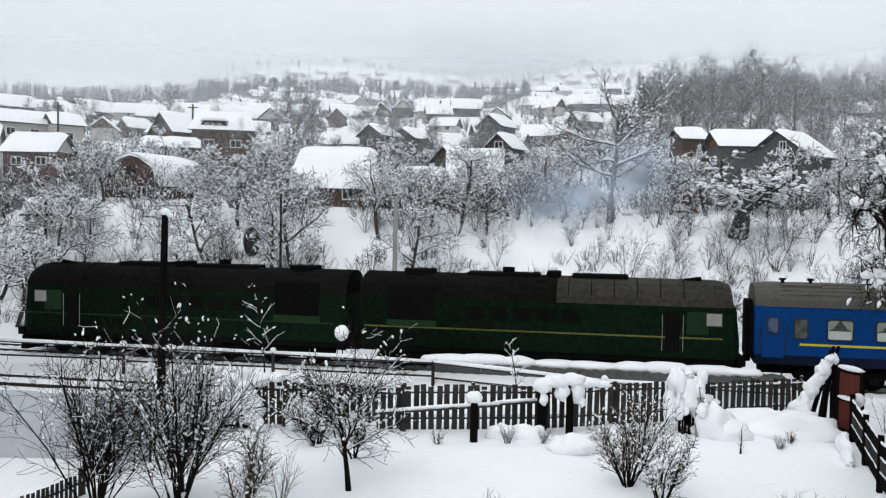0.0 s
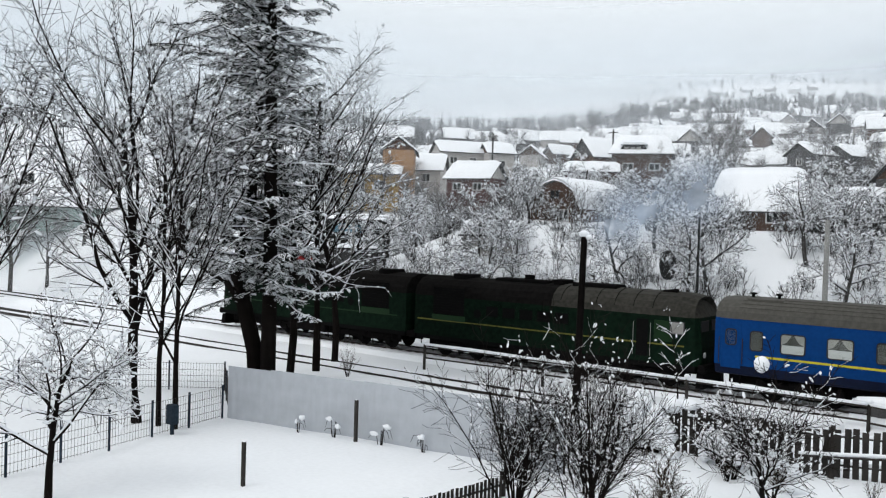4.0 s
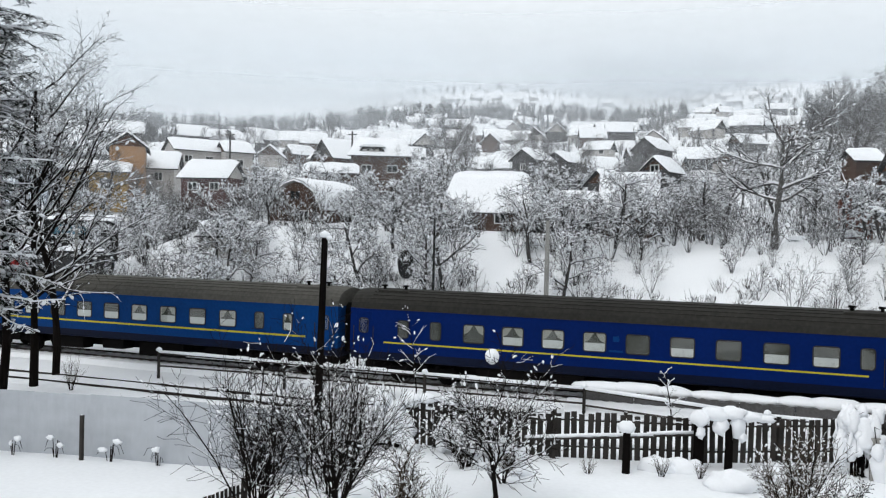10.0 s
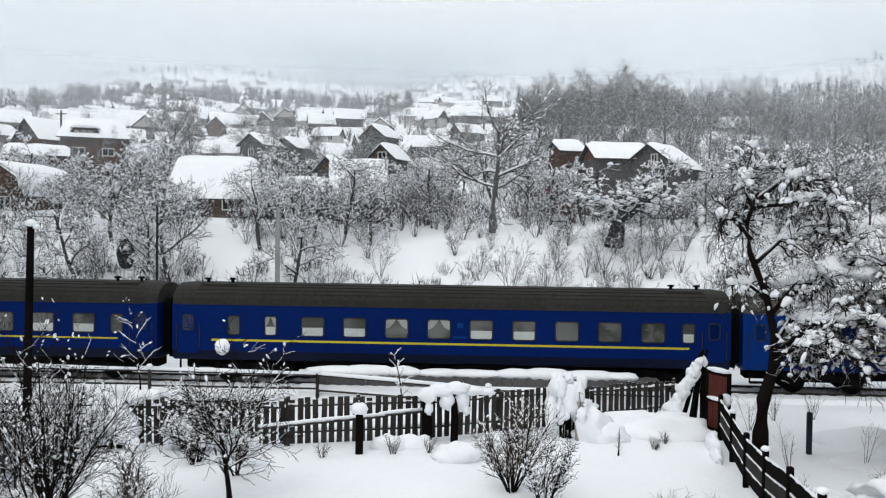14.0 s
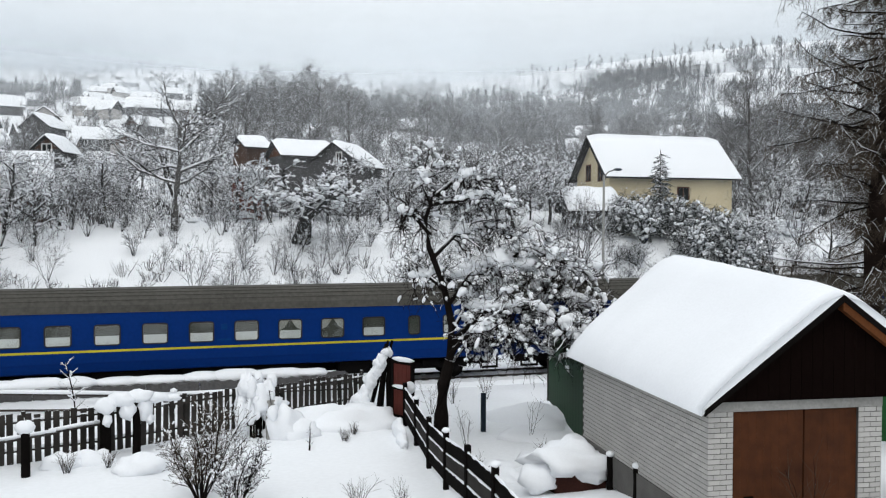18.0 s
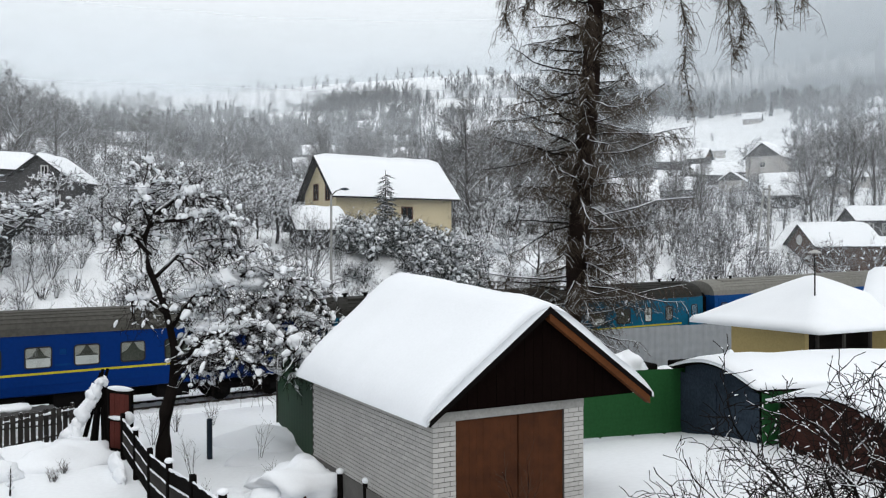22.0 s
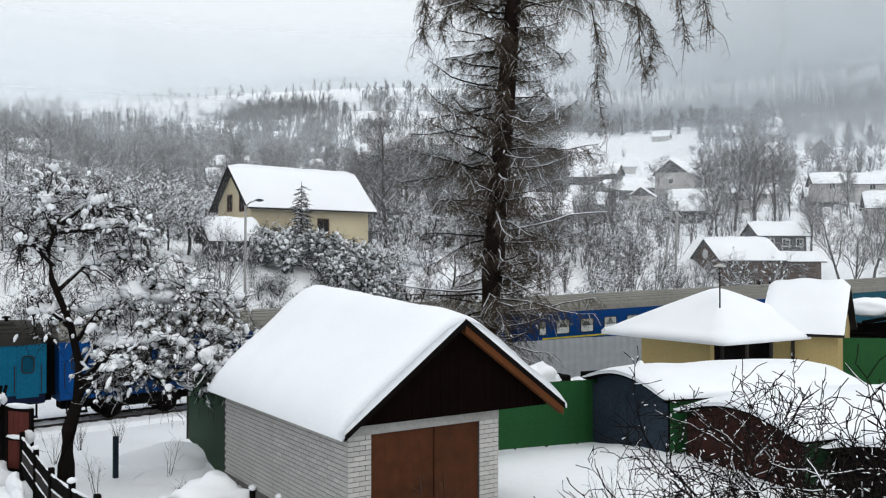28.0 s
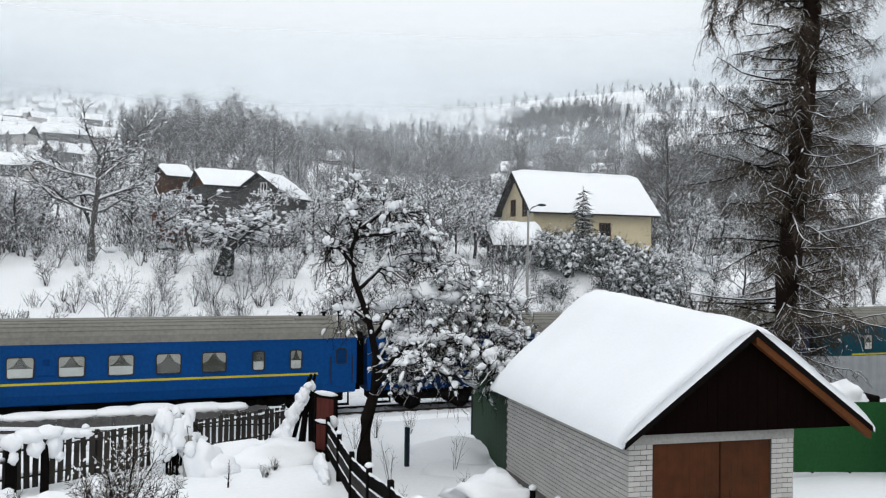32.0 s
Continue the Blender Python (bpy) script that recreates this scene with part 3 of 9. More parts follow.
def add_window(owner, x, z, kit, curtains=2):
    fr, back, low, drape, gl = kit
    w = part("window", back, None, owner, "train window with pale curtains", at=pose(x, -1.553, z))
    part("window_frame", fr, None, w)
    if 0 < curtains < 3:
        part("half_curtain", low, None, w)
    if curtains > 1:
        part("curtain", drape, None, w)
    g = part("pane", gl, None, w)
    g.visible_shadow = False


def coach(label, paint, skirt, roof_mat, stripe, flip=False, drapes=False, seed=0):
    rng = random.Random(seed)
    c = thing("passenger_coach", label, "train coach", group="coaches of the train")
    L2, w = 11.95, 1.55
    sill, low = 1.42, 0.98
    body = Mesh().prism([(-w, sill), (-w, 3.42), (w, 3.42), (w, sill)], 'x', -L2 + 0.02, L2 - 0.02)
    part("body", body, paint, c)
    sk = Mesh().prism([(-w + 0.01, sill), (w - 0.01, sill), (w - 0.05, low + 0.08), (w - 0.3, low), (-w + 0.3, low), (-w + 0.05, low + 0.08)], 'x', -L2 + 0.05, L2 - 0.05)
    part("skirt", sk, skirt, c)
    n = 14
    arch = [(-w * math.cos(math.pi * i / n), 3.42 + 0.90 * math.sin(math.pi * i / n) ** 0.8) for i in range(n + 1)]
    arch = [(-w - 0.03, 3.40)] + arch + [(w + 0.03, 3.40)]
    rf = Mesh()
    ends = [(-L2 + 0.02, 0.93), (-L2 + 0.4, 0.985), (-L2 + 0.9, 1.0), (L2 - 0.9, 1.0), (L2 - 0.4, 0.985), (L2 - 0.02, 0.93)]
    m = len(arch)
    rf.v = [(x, p * (0.6 + 0.4 * k) if k < 1 else p, 3.40 + (q - 3.40) * (k if k < 1 else 1)) for x, k in ends for p, q in arch]
    rf.f = [(i * m + j, i * m + j + 1, (i + 1) * m + j + 1, (i + 1) * m + j) for i in range(len(ends) - 1) for j in range(m - 1)]
    rf.f += [tuple(range(m)), tuple(range(len(rf.v) - 1, len(rf.v) - m - 1, -1))]
    part("roof", rf, roof_mat, c, smooth=False)
    # ribs along the roof
    for k in (3, 4, 5, 6, 10, 12):
        p, q = arch[k]
        part("roof_rib", Mesh().box(-L2 + 1, L2 - 1, p - 0.02, p + 0.02, q - 0.02, q + 0.025), roof_mat, c)
    if stripe:
        x0, x1 = -L2 + 1.75, L2 - 1.75
        part("stripe", Mesh().box(x0, x1, -w - 0.006, -w + 0.01, 1.84, 1.84 + stripe), STRIPE, c, "thin yellow stripe under the windows")
        part("stripe", Mesh().box(x0, x1, w - 0.01, w + 0.006, 1.84, 1.84 + stripe), STRIPE, c, "thin yellow stripe under the windows")
    sgn = -1 if flip else 1
    for k in range(9):
        add_window(c, sgn * (-L2 - 0.32 + 3.58 + 1.81 * k), 2.52, WIN_L, rng.choice((2, 2, 3)) if drapes else rng.choice((0, 1, 1, 2, 1, 3)))
    add_window(c, sgn * (-L2 + 1.79), 2.53, WIN_S, rng.choice((0, 0, 1)))
    for q in (2.73, 4.33):
        add_window(c, sgn * (L2 - q), 2.53, WIN_S, rng.choice((0, 1, 2)))
    for s in (-1, 1):
        x = s * (L2 - 0.72)
        door = part("door", Mesh().box(x - 0.42, x + 0.42, -w - 0.012, -w + 0.02, 1.30, 3.28, 0.01), paint, c, "closed end door")
        add_window(door, x, 2.62, WIN_D, 0)
        for dx in (-0.5, 0.5):
            part("handrail", Mesh().tube([(x + dx, -w - 0.05, 1.5), (x + dx, -w - 0.05, 2.6)], [0.018, 0.018], 6), STEEL, c)
        part("gangway", Mesh().prism([(-0.75, 1.2), (-0.75, 3.3), (-0.5, 3.55), (0.5, 3.55), (0.75, 3.3), (0.75, 1.2)], 'x', min(s * (L2 - 0.03), s * (L2 + 0.27)), max(s * (L2 - 0.03), s * (L2 + 0.27))), LOCOBLACK, c, "black rubber gangway")
        part("coupler", Mesh().box(min(s * L2, s * (L2 + 0.3)), max(s * L2, s * (L2 + 0.3)), -0.15, 0.15, 0.9, 1.2, 0.03), UNDER, c)
        part("step", Mesh().box(x - 0.4, x + 0.4, -w + 0.05, -w + 0.3, 0.45, 0.52).box(x - 0.4, x - 0.36, -w + 0.1, -w + 0.25, 0.45, 1.0).box(x + 0.36, x + 0.4, -w + 0.1, -w + 0.25, 0.45, 1.0), UNDER, c)
        add_bogie(c, s * 8.5, COACH_BOGIE, COACH_WHEELS, 2, 2.4)
        for k in range(2):
            part("roof_vent", Mesh().tube([(s * (L2 - 1.2 - k * 1.1), -0.3, 4.25), (s * (L2 - 1.2 - k * 1.1), -0.3, 4.42), (s * (L2 - 1.2 - k * 1.1), -0.3, 4.42), (s * (L2 - 1.2 - k * 1.1), -0.3, 4.5)], [0.07, 0.07, 0.16, 0.13], 10), LOCOBLACK, c)
        part("roof_hatch", Mesh().box(s * (L2 - 1.9) - 0.75, s * (L2 - 1.9) + 0.75, -0.95, -0.35, 4.1, 4.27, 0.03), roof_mat, c)
    # added beam: fills the see-through underside with the shade under the floor
    part("centre_beam", Mesh().box(-L2 + 0.3, L2 - 0.3, -0.45, 0.45, 0.5, 1.02, 0.04), UNDER, c, "dark underframe beam added for the shade under the floor")
    # boxes and tanks under the floor
    for x, l, d in ((-4.6, 2.2, 0.62), (-1.5, 1.4, 0.5), (1.6, 2.8, 0.66), (5.0, 1.4, 0.55)):
        part("underfloor_box", Mesh().box(x - l / 2, x + l / 2, -1.35, -0.55, 1.0 - d, 1.02, 0.03), UNDER, c)
    # number and emblem as plain bars
    x = sgn * (-L2 - 0.32 + 3.58 + 1.81 * 4.5)
    part("marking", Mesh().box(x - 0.13, x + 0.13, -w - 0.004, -w + 0.01, 2.58, 2.82, 0.02), COACHSKY, c)
    part("marking", Mesh().box(x - 0.3, x + 0.3, -w - 0.004, -w + 0.01, 2.14, 2.22), COACHSKY, c)
    return c


def loco(label, cab, stripe):
    """One section of a two-part diesel locomotive; cab: -1 or 1, the end with the driver's cab."""
    c = thing("diesel_locomotive", label, "locomotive", group="locomotive sections")
    L2, w = 8.0, 1.5
    sec = [(-w, 1.12), (-w, 3.25), (-w * 0.97, 3.55), (-w * 0.86, 3.85), (-w * 0.62, 4.13), (-w * 0.3, 4.27), (0, 4.31)]
    sec = sec + [(-p, q) for p, q in reversed(sec[:-1])]
    m = len(sec)
    # the cab end is rounded and leans back
    ends = [(-cab * L2, 1.0, 0.0), (-cab * (L2 - 0.15), 1.0, 0.0), (cab * 0.6, 1.0, 0.0), (cab * (L2 - 1.0), 1.0, 0.0), (cab * (L2 - 0.42), 0.99, 0.0), (cab * (L2 - 0.12), 0.93, 0.0), (cab * (L2 + 0.1), 0.8, 0.0)]
    low, up = Mesh(), Mesh()
    lower = [(p, q) for p, q in sec if q <= 3.26]
    half = len(lower) // 2

    def x_at(x, q, last):
        # above the window line the nose leans back
        return x - cab * (0.16 if last else 0.06) * max(0.0, (q - 2.2)) * (1 if abs(x) > L2 - 0.5 and x * cab > 0 else 0)
    for k, (x, s, _) in enumerate(ends):
        low.v += [(x_at(x, q, k == 6), p * s, q) for p, q in ((-w, 1.12), (-w, 1.9), (-w, 3.25), (w, 3.25), (w, 1.9), (w, 1.12))]
        top = [(-w, 3.25)] + [(p, q) for p, q in sec if q > 3.26] + [(w, 3.25)]
        drop = 1.0 if k < 4 else (0.96, 0.86, 0.7)[k - 4]
        up.v += [(x_at(x, q, k == 6) - cab * (0.25 * (q - 3.25) if k == 6 else 0), p * s * (1.005), 3.25 + (q - 3.25) * drop) for p, q in top]
    n1, n2 = 6, len(up.v) // len(ends)
    for ms, n in ((low, n1), (up, n2)):
        ms.f = [(i * n + j, i * n + (j + 1) % n, (i + 1) * n + (j + 1) % n, (i + 1) * n + j) for i in range(len(ends) - 1) for j in range(n)]
        ms.f += [tuple(range(n)), tuple(range(len(ms.v) - 1, len(ms.v) - n - 1, -1))]
    part("body", low, LOCOGREEN, c)
    fore = Mesh()
    fore.v, fore.f = up.v[2 * n2:], [tuple(i - 2 * n2 for i in f) for f in up.f if min(f) >= 2 * n2]
    up.f = [f for f in up.f if min(f) < 2 * n2]
    up.v = up.v[:3 * n2]
    part("roof", up, LOCOROOF, c, "sooty black roof")
    part("cab_roof", fore, CABROOF if cab > 0 else LOCOROOF, c, "grimy roof over the driver's cab")
    for k in range(6):
        x = cab * (1.1 + k * 0.95)
        part("roof_seam", Mesh().tube([(x, p * 1.012, q + 0.012) for p, q in sec if q > 3.3], [0.018] * len([1 for p, q in sec if q > 3.3]), 4), LOCOROOF, c)
    sk = Mesh().box(-L2 + 0.1, L2 - 0.1, -w + 0.06, w - 0.06, 0.88, 1.13, 0.02)
    part("skirt", sk, LOCOBLACK, c)
    for s in (-1, 1):
        part("stripe", Mesh().box(-L2 + 0.2, L2 - 0.6, s * w - 0.006, s * w + 0.006, 1.93, 2.0), stripe, c, "thin grimy yellow stripe")
    # engine room windows and louvres on the near side
    for k in range(5):
        x = cab * (1.2 - 1.02 * k)
        g = part("window", Mesh().box(x - 0.38, x + 0.38, -w - 0.008, -w + 0.01, 2.42, 2.95, 0.03), LOCOBLACK, c, "dark engine-room window")
        part("window_frame", Mesh().box(x - 0.44, x + 0.44, -w - 0.005, -w + 0.01, 2.36, 3.01, 0.02), LOCOGREEN, g)
    x = cab * -5.7
    lv = part("louvre", Mesh().box(x - 1.05, x + 1.05, -w - 0.01, -w + 0.02, 2.28, 3.75, 0.02), LOCOBLACK, c, "black radiator louvre")
    for k in range(10):
        part("slat", Mesh().box(x - 1.0, x + 1.0, -w - 0.035, -w - 0.005, 2.34 + k * 0.14, 2.37 + k * 0.14), UNDER, lv)
    part("panel", Mesh().box(x - 1.1, x + 1.1, -w - 0.012, -w + 0.02, 1.98, 2.27, 0.01), LOCOBRIGHT, c, "brighter green clean panel")
    part("porthole", Mesh().tube([(cab * -3.8, -w - 0.012, 2.5), (cab * -3.8, -w + 0.02, 2.5)], [0.24, 0.24], 16), LOCOBLACK, c)
    # cab door, handrails and window
    x = cab * (L2 - 2.6)
    d = part("door", Mesh().box(x - 0.3, x + 0.3, -w - 0.014, -w + 0.02, 1.35, 3.05, 0.02), LOCOBLACK, c, "dark recessed side door")
    part("door", Mesh().box(x + cab * 1.0 - 0.45, x + cab * 1.0 + 0.45, -w - 0.008, -w + 0.02, 2.1, 3.05, 0.02), LOCOBRIGHT, c, "greener cab panel")
    for dx in (-0.42, 0.42):
        part("handrail", Mesh().tube([(x + dx, -w - 0.06, 1.4), (x + dx, -w - 0.06, 2.9)], [0.012, 0.012], 6), CONCRETE, c)
    x = cab * (L2 - 0.95)
    cw = part("cab_window", Mesh().box(x - 0.36, x + 0.36, -w - 0.012, -w + 0.015, 2.45, 3.05, 0.03), RUBBER, c)
    # opaque grey pane: the snow's reflection is put into its colour
    p = part("pane", Mesh().box(x - 0.3, x + 0.3, -w - 0.018, -w - 0.013, 2.5, 3.0), CONCRETE, cw, "grey pane with reflected snow put into its colour")
    for s in (-1, 1):
        part("windscreen", Mesh().box(cab * (L2 - 0.02) - 0.03, cab * (L2 - 0.02) + 0.03, s * 0.62 - 0.45, s * 0.62 + 0.45, 2.5, 3.1, 0.02, None), RUBBER, c)
        part("headlight", Mesh().tube([(cab * (L2 + 0.02), s * 0.9, 1.6), (cab * (L2 + 0.14), s * 0.9, 1.6)], [0.14, 0.12], 12), WHITEPAINT, c)
        part("buffer_beam", Mesh().box(min(s * L2, s * (L2 + 0.35)), max(s * L2, s * (L2 + 0.35)), -1.4, 1.4, 0.85, 1.2, 0.03), UNDER, c)
        add_bogie(c, s * 4.3, LOCO_BOGIE, LOCO_WHEELS, 3, 4.2)
    part("plough", Mesh().prism([(-1.3, 0.15), (1.3, 0.15), (1.2, 0.8), (-1.2, 0.8)], 'x', min(cab * (L2 - 0.1), cab * (L2 + 0.25)), max(cab * (L2 - 0.1), cab * (L2 + 0.25))), UNDER, c)
    part("fuel_tank", Mesh().prism([(-1.3, 0.45), (-1.4, 0.6), (-1.4, 1.0), (1.4, 1.0), (1.4, 0.6), (1.3, 0.45)], 'x', -1.6, 1.6), UNDER, c)
    # roof gear
    for a, b, h in ((-3.6, -1.2, 4.42), (0.2, 3.4, 4.40), (-0.7, -0.1, 4.5)):
        a, b = sorted((cab * -a, cab * -b))
        part("roof_box", Mesh().box(a, b, -0.55, 0.55, 4.15, h, 0.04), LOCOBLACK, c)
    part("exhaust", Mesh().tube([(cab * -1.6, 0, 4.2), (cab * -1.6, 0, 4.62)], [0.24, 0.28], 12), LOCOBLACK, c)
    part("roof_fan", Mesh().tube([(cab * -5.6, 0, 4.2), (cab * -5.6, 0, 4.45)], [0.75, 0.75], 18), LOCOBLACK, c)
    part("horn", Mesh().tube([(cab * 5.9, -0.4, 4.3), (cab * 6.6, -0.4, 4.34)], [0.05, 0.11], 8), LOCOBLACK, c)
    return c


TRAIN = []
TRAIN.append((loco("grimy dark green diesel locomotive section with black roof", -1, LOCOBRIGHT), -25.1))
TRAIN.append((loco("dark green diesel locomotive section with yellow stripe and sooty roof", 1, DIMSTRIPE), -8.45))
COACHES = [
    ("lighter blue passenger coach with yellow stripe and grey roof", COACHSKY, SKIRT, COACHROOF, 0.09, False),
    ("deep blue passenger coach with thin yellow stripe and dark roof", COACHBLUE, SKIRT, ROOFSOOT, 0.07, True),
    ("deep blue passenger coach with bright yellow stripe and dark roof", COACHBLUE, SKIRT, ROOFSOOT, 0.09, True),
    ("royal blue passenger coach with yellow stripe and sooty roof", COACHROYAL, COACHROYAL, COACHROOF, 0.09, False),
    ("royal blue passenger coach with curtained windows and grey roof", COACHROYAL, COACHROYAL, COACHROOF, 0.09, True),
    ("faded teal passenger coach with yellow stripe and grimy roof", COACHTEAL, SKIRT, ROOFSOOT, 0.09, False),
    ("bright blue passenger coach with yellow stripe and light roof", COACHAZURE, COACHAZURE, COACHPALE, 0.09, False, True),
    ("blue passenger coach with yellow stripe and grey roof", COACHSKY, COACHSKY, COACHPALE, 0.09, False, True),
    ("faded teal passenger coach with dusty grey roof", COACHDULL, COACHDULL, COACHPALE, 0.09, True),
    ("blue passenger coach with yellow stripe at the train's end", COACHSKY, SKIRT, COACHROOF, 0.09, False),
]
for i, row in enumerate(COACHES):
    TRAIN.append((coach(*row, seed=i), 24.54 * (i + 0.5)))


# ---- yards: fences, posts, garage, sheds ----
def post(x, y, h, r=0.06, square=False, material=None, cap=0.0, label="weathered grey wooden post standing in snow", name="post", base=None):
    z = ground(x, y) if base is None else base
    t = thing(name, label, "post", pose(x, y, z))
    ms = Mesh().box(-r, r, -r, r, -0.15, h, 0.012) if square else Mesh().tube([(0, 0, -0.15), (0.01, 0, h * 0.5), (0, 0.01, h)], [r, r * 0.97, r * 0.92], 10)
    part("shaft", ms, material or OLDWOOD, t)
    if cap:
        part("snow_cap", Mesh().lump((0, 0, h + cap * 0.45), (cap, cap, cap * 0.75), x, 6, 10), SNOW, t, "rounded cap of snow", smooth=True)
    return t


PICKETS = [[Mesh().box(-w, w, -0.014, 0.014, 0.06, h, 0.006).done("picket", OLDWOOD) for h in (1.16, 1.2, 1.22, 1.18)] for w in (0.052, 0.098)]


def picket_fence(label, a, b, base=None, height=1.2, lean=0.0, step_=0.25, posts=3, rails=(0.32, 0.98), seed=0, snow=True):
    rng = random.Random(seed)
    (xa, ya), (xb, yb) = a, b
    l = math.hypot(xb - xa, yb - ya)
    ang = math.degrees(math.atan2(yb - ya, xb - xa))
    za, zb = (ground(xa, ya), ground(xb, yb)) if base is None else base
    f = thing("picket_fence", label, "fence", pose(xa, ya, 0, 0, 0, ang), group="picket fences of the garden")
    n = int(l / step_)
    k = height / 1.2
    for i in range(n):
        x = (i + 0.5) * l / n
        z = za + (zb - za) * x / l
        p = part("picket", PICKETS[0 if step_ < 0.2 else 1][rng.randrange(4)], None, f, at=pose(x, 0, z, lean + rng.uniform(-1, 1), rng.uniform(-1.5, 1.5), 0))
        p.scale = (0.93, 1.0, k)
    for h in rails:
        part("rail", Mesh().add([(0, 0.015, za + h * k), (l, 0.015, zb + h * k), (l, 0.075, zb + h * k), (0, 0.075, za + h * k), (0, 0.015, za + h * k + 0.08), (l, 0.015, zb + h * k + 0.08), (l, 0.075, zb + h * k + 0.08), (0, 0.075, za + h * k + 0.08)],
             [(0, 3, 2, 1), (4, 5, 6, 7), (0, 1, 5, 4), (1, 2, 6, 5), (2, 3, 7, 6), (3, 0, 4, 7)]), OLDWOOD, f)
        if snow:
            ms = Mesh()
            m = max(2, int(l / 0.35))
            ms.tube([(l * i / m, 0.05, za + (zb - za) * i / m + h * k + 0.10) for i in range(m + 1)], [0.045 + 0.02 * rng.random() for _ in range(m + 1)], 6)
            part("snow_cap", ms, SNOW, f, "line of snow on the fence rail", smooth=True)
    for i in range(posts):
        x = l * i / max(1, posts - 1)
        z = za + (zb - za) * x / l
        part("post", Mesh().box(x - 0.06, x + 0.06, 0.08, 0.2, z - 0.2, z + height + 0.05, 0.012), OLDWOOD, f)
    return f


picket_fence("weathered grey picket fence with snow along its rails", (-12.4, 27.3), (-6.4, 27.7), height=1.5, posts=4, seed=1)
picket_fence("weathered grey picket fence leaning behind a snowy garden", (-6.3, 27.7), (-1.9, 29.0), height=1.56, posts=3, seed=2)
picket_fence("weathered grey picket fence partly hidden by a snowy shrub", (-1.8, 29.1), (3.0, 31.6), height=1.5, posts=3, seed=3)
picket_fence("weathered grey picket fence with a thick snow-covered top rail", (3.7, 32.0), (7.4, 33.6), height=1.4, posts=3, seed=4)
picket_fence("low leaning picket fence half buried in snow", (-12.95, 15.9), (-12.5, 19.4), height=0.62, posts=2, rails=(0.62,), seed=6, step_=0.15)


def snow_heap(label, items, name="snow_heap"):
    for i, (x, y, z, rx, ry, rz) in enumerate(items):
        ms = Mesh().lump((x, y, ground(x, y) + z), (rx, ry, rz), i + x, 12, 22, 0.5)
        solid(name, ms, SNOW, label, "snow", smooth=True)


# plank braces nailed across the pickets
for a, b, za, zb in (((-7.2, 27.35), (-3.2, 28.1), 0.62, 0.95), ((-3.4, 28.15), (-1.9, 28.8), 0.95, 1.0)):
    t = thing("brace_board", "grey board nailed across the pickets with snow on it", "board")
    part("board", Mesh().tube([(a[0], a[1], za - 0.3), (b[0], b[1], zb - 0.3)], [0.055, 0.055], 4), OLDWOOD, t)
    part("snow_cap", Mesh().tube([(a[0], a[1], za - 0.23), ((a[0] + b[0]) / 2, (a[1] + b[1]) / 2, (za + zb) / 2 - 0.21), (b[0], b[1], zb - 0.23)], [0.05, 0.06, 0.05], 6), SNOW, t, smooth=True)

post(-3.86, 26.85, 1.28, 0.13, cap=0.27, material=BLACKWOOD, label="black weathered post with a large snow cap")
post(-1.85, 28.5, 1.45, 0.17, cap=0.22, material=BLACKWOOD, label="thick dark post under drooping snow")
post(-12.3, 27.0, 1.0, 0.17, cap=0.34, material=BLACKWOOD, label="dark post with a big tilted cap of snow")
post(-11.6, 27.1, 0.95, 0.15, cap=0.28, material=BLACKWOOD, label="dark post beside the fence, capped with snow")
post(3.3, 29.6, 1.35, 0.14, square=True, material=CONCRETE, cap=0.1, label="leaning grey concrete post in deep snow")
post(3.0, 30.2, 1.9, 0.09, material=BLACKWOOD, cap=0.0, label="dark stake inside a snow-draped shrub")
post(10.49, 28.28, 1.35, 0.075, square=True, material=SLATE, label="dark square steel post in the snowy yard")
post(-18.29, 15.3, 1.2, 0.05, square=True, label="grey wooden stake in the open snowfield")
post(-19.5, 21.0, 1.36, 0.055, square=True, label="dark stake before the metal fence")
post(-3.0, 14.9, 0.5, 0.04, label="short stake poking out of snow")

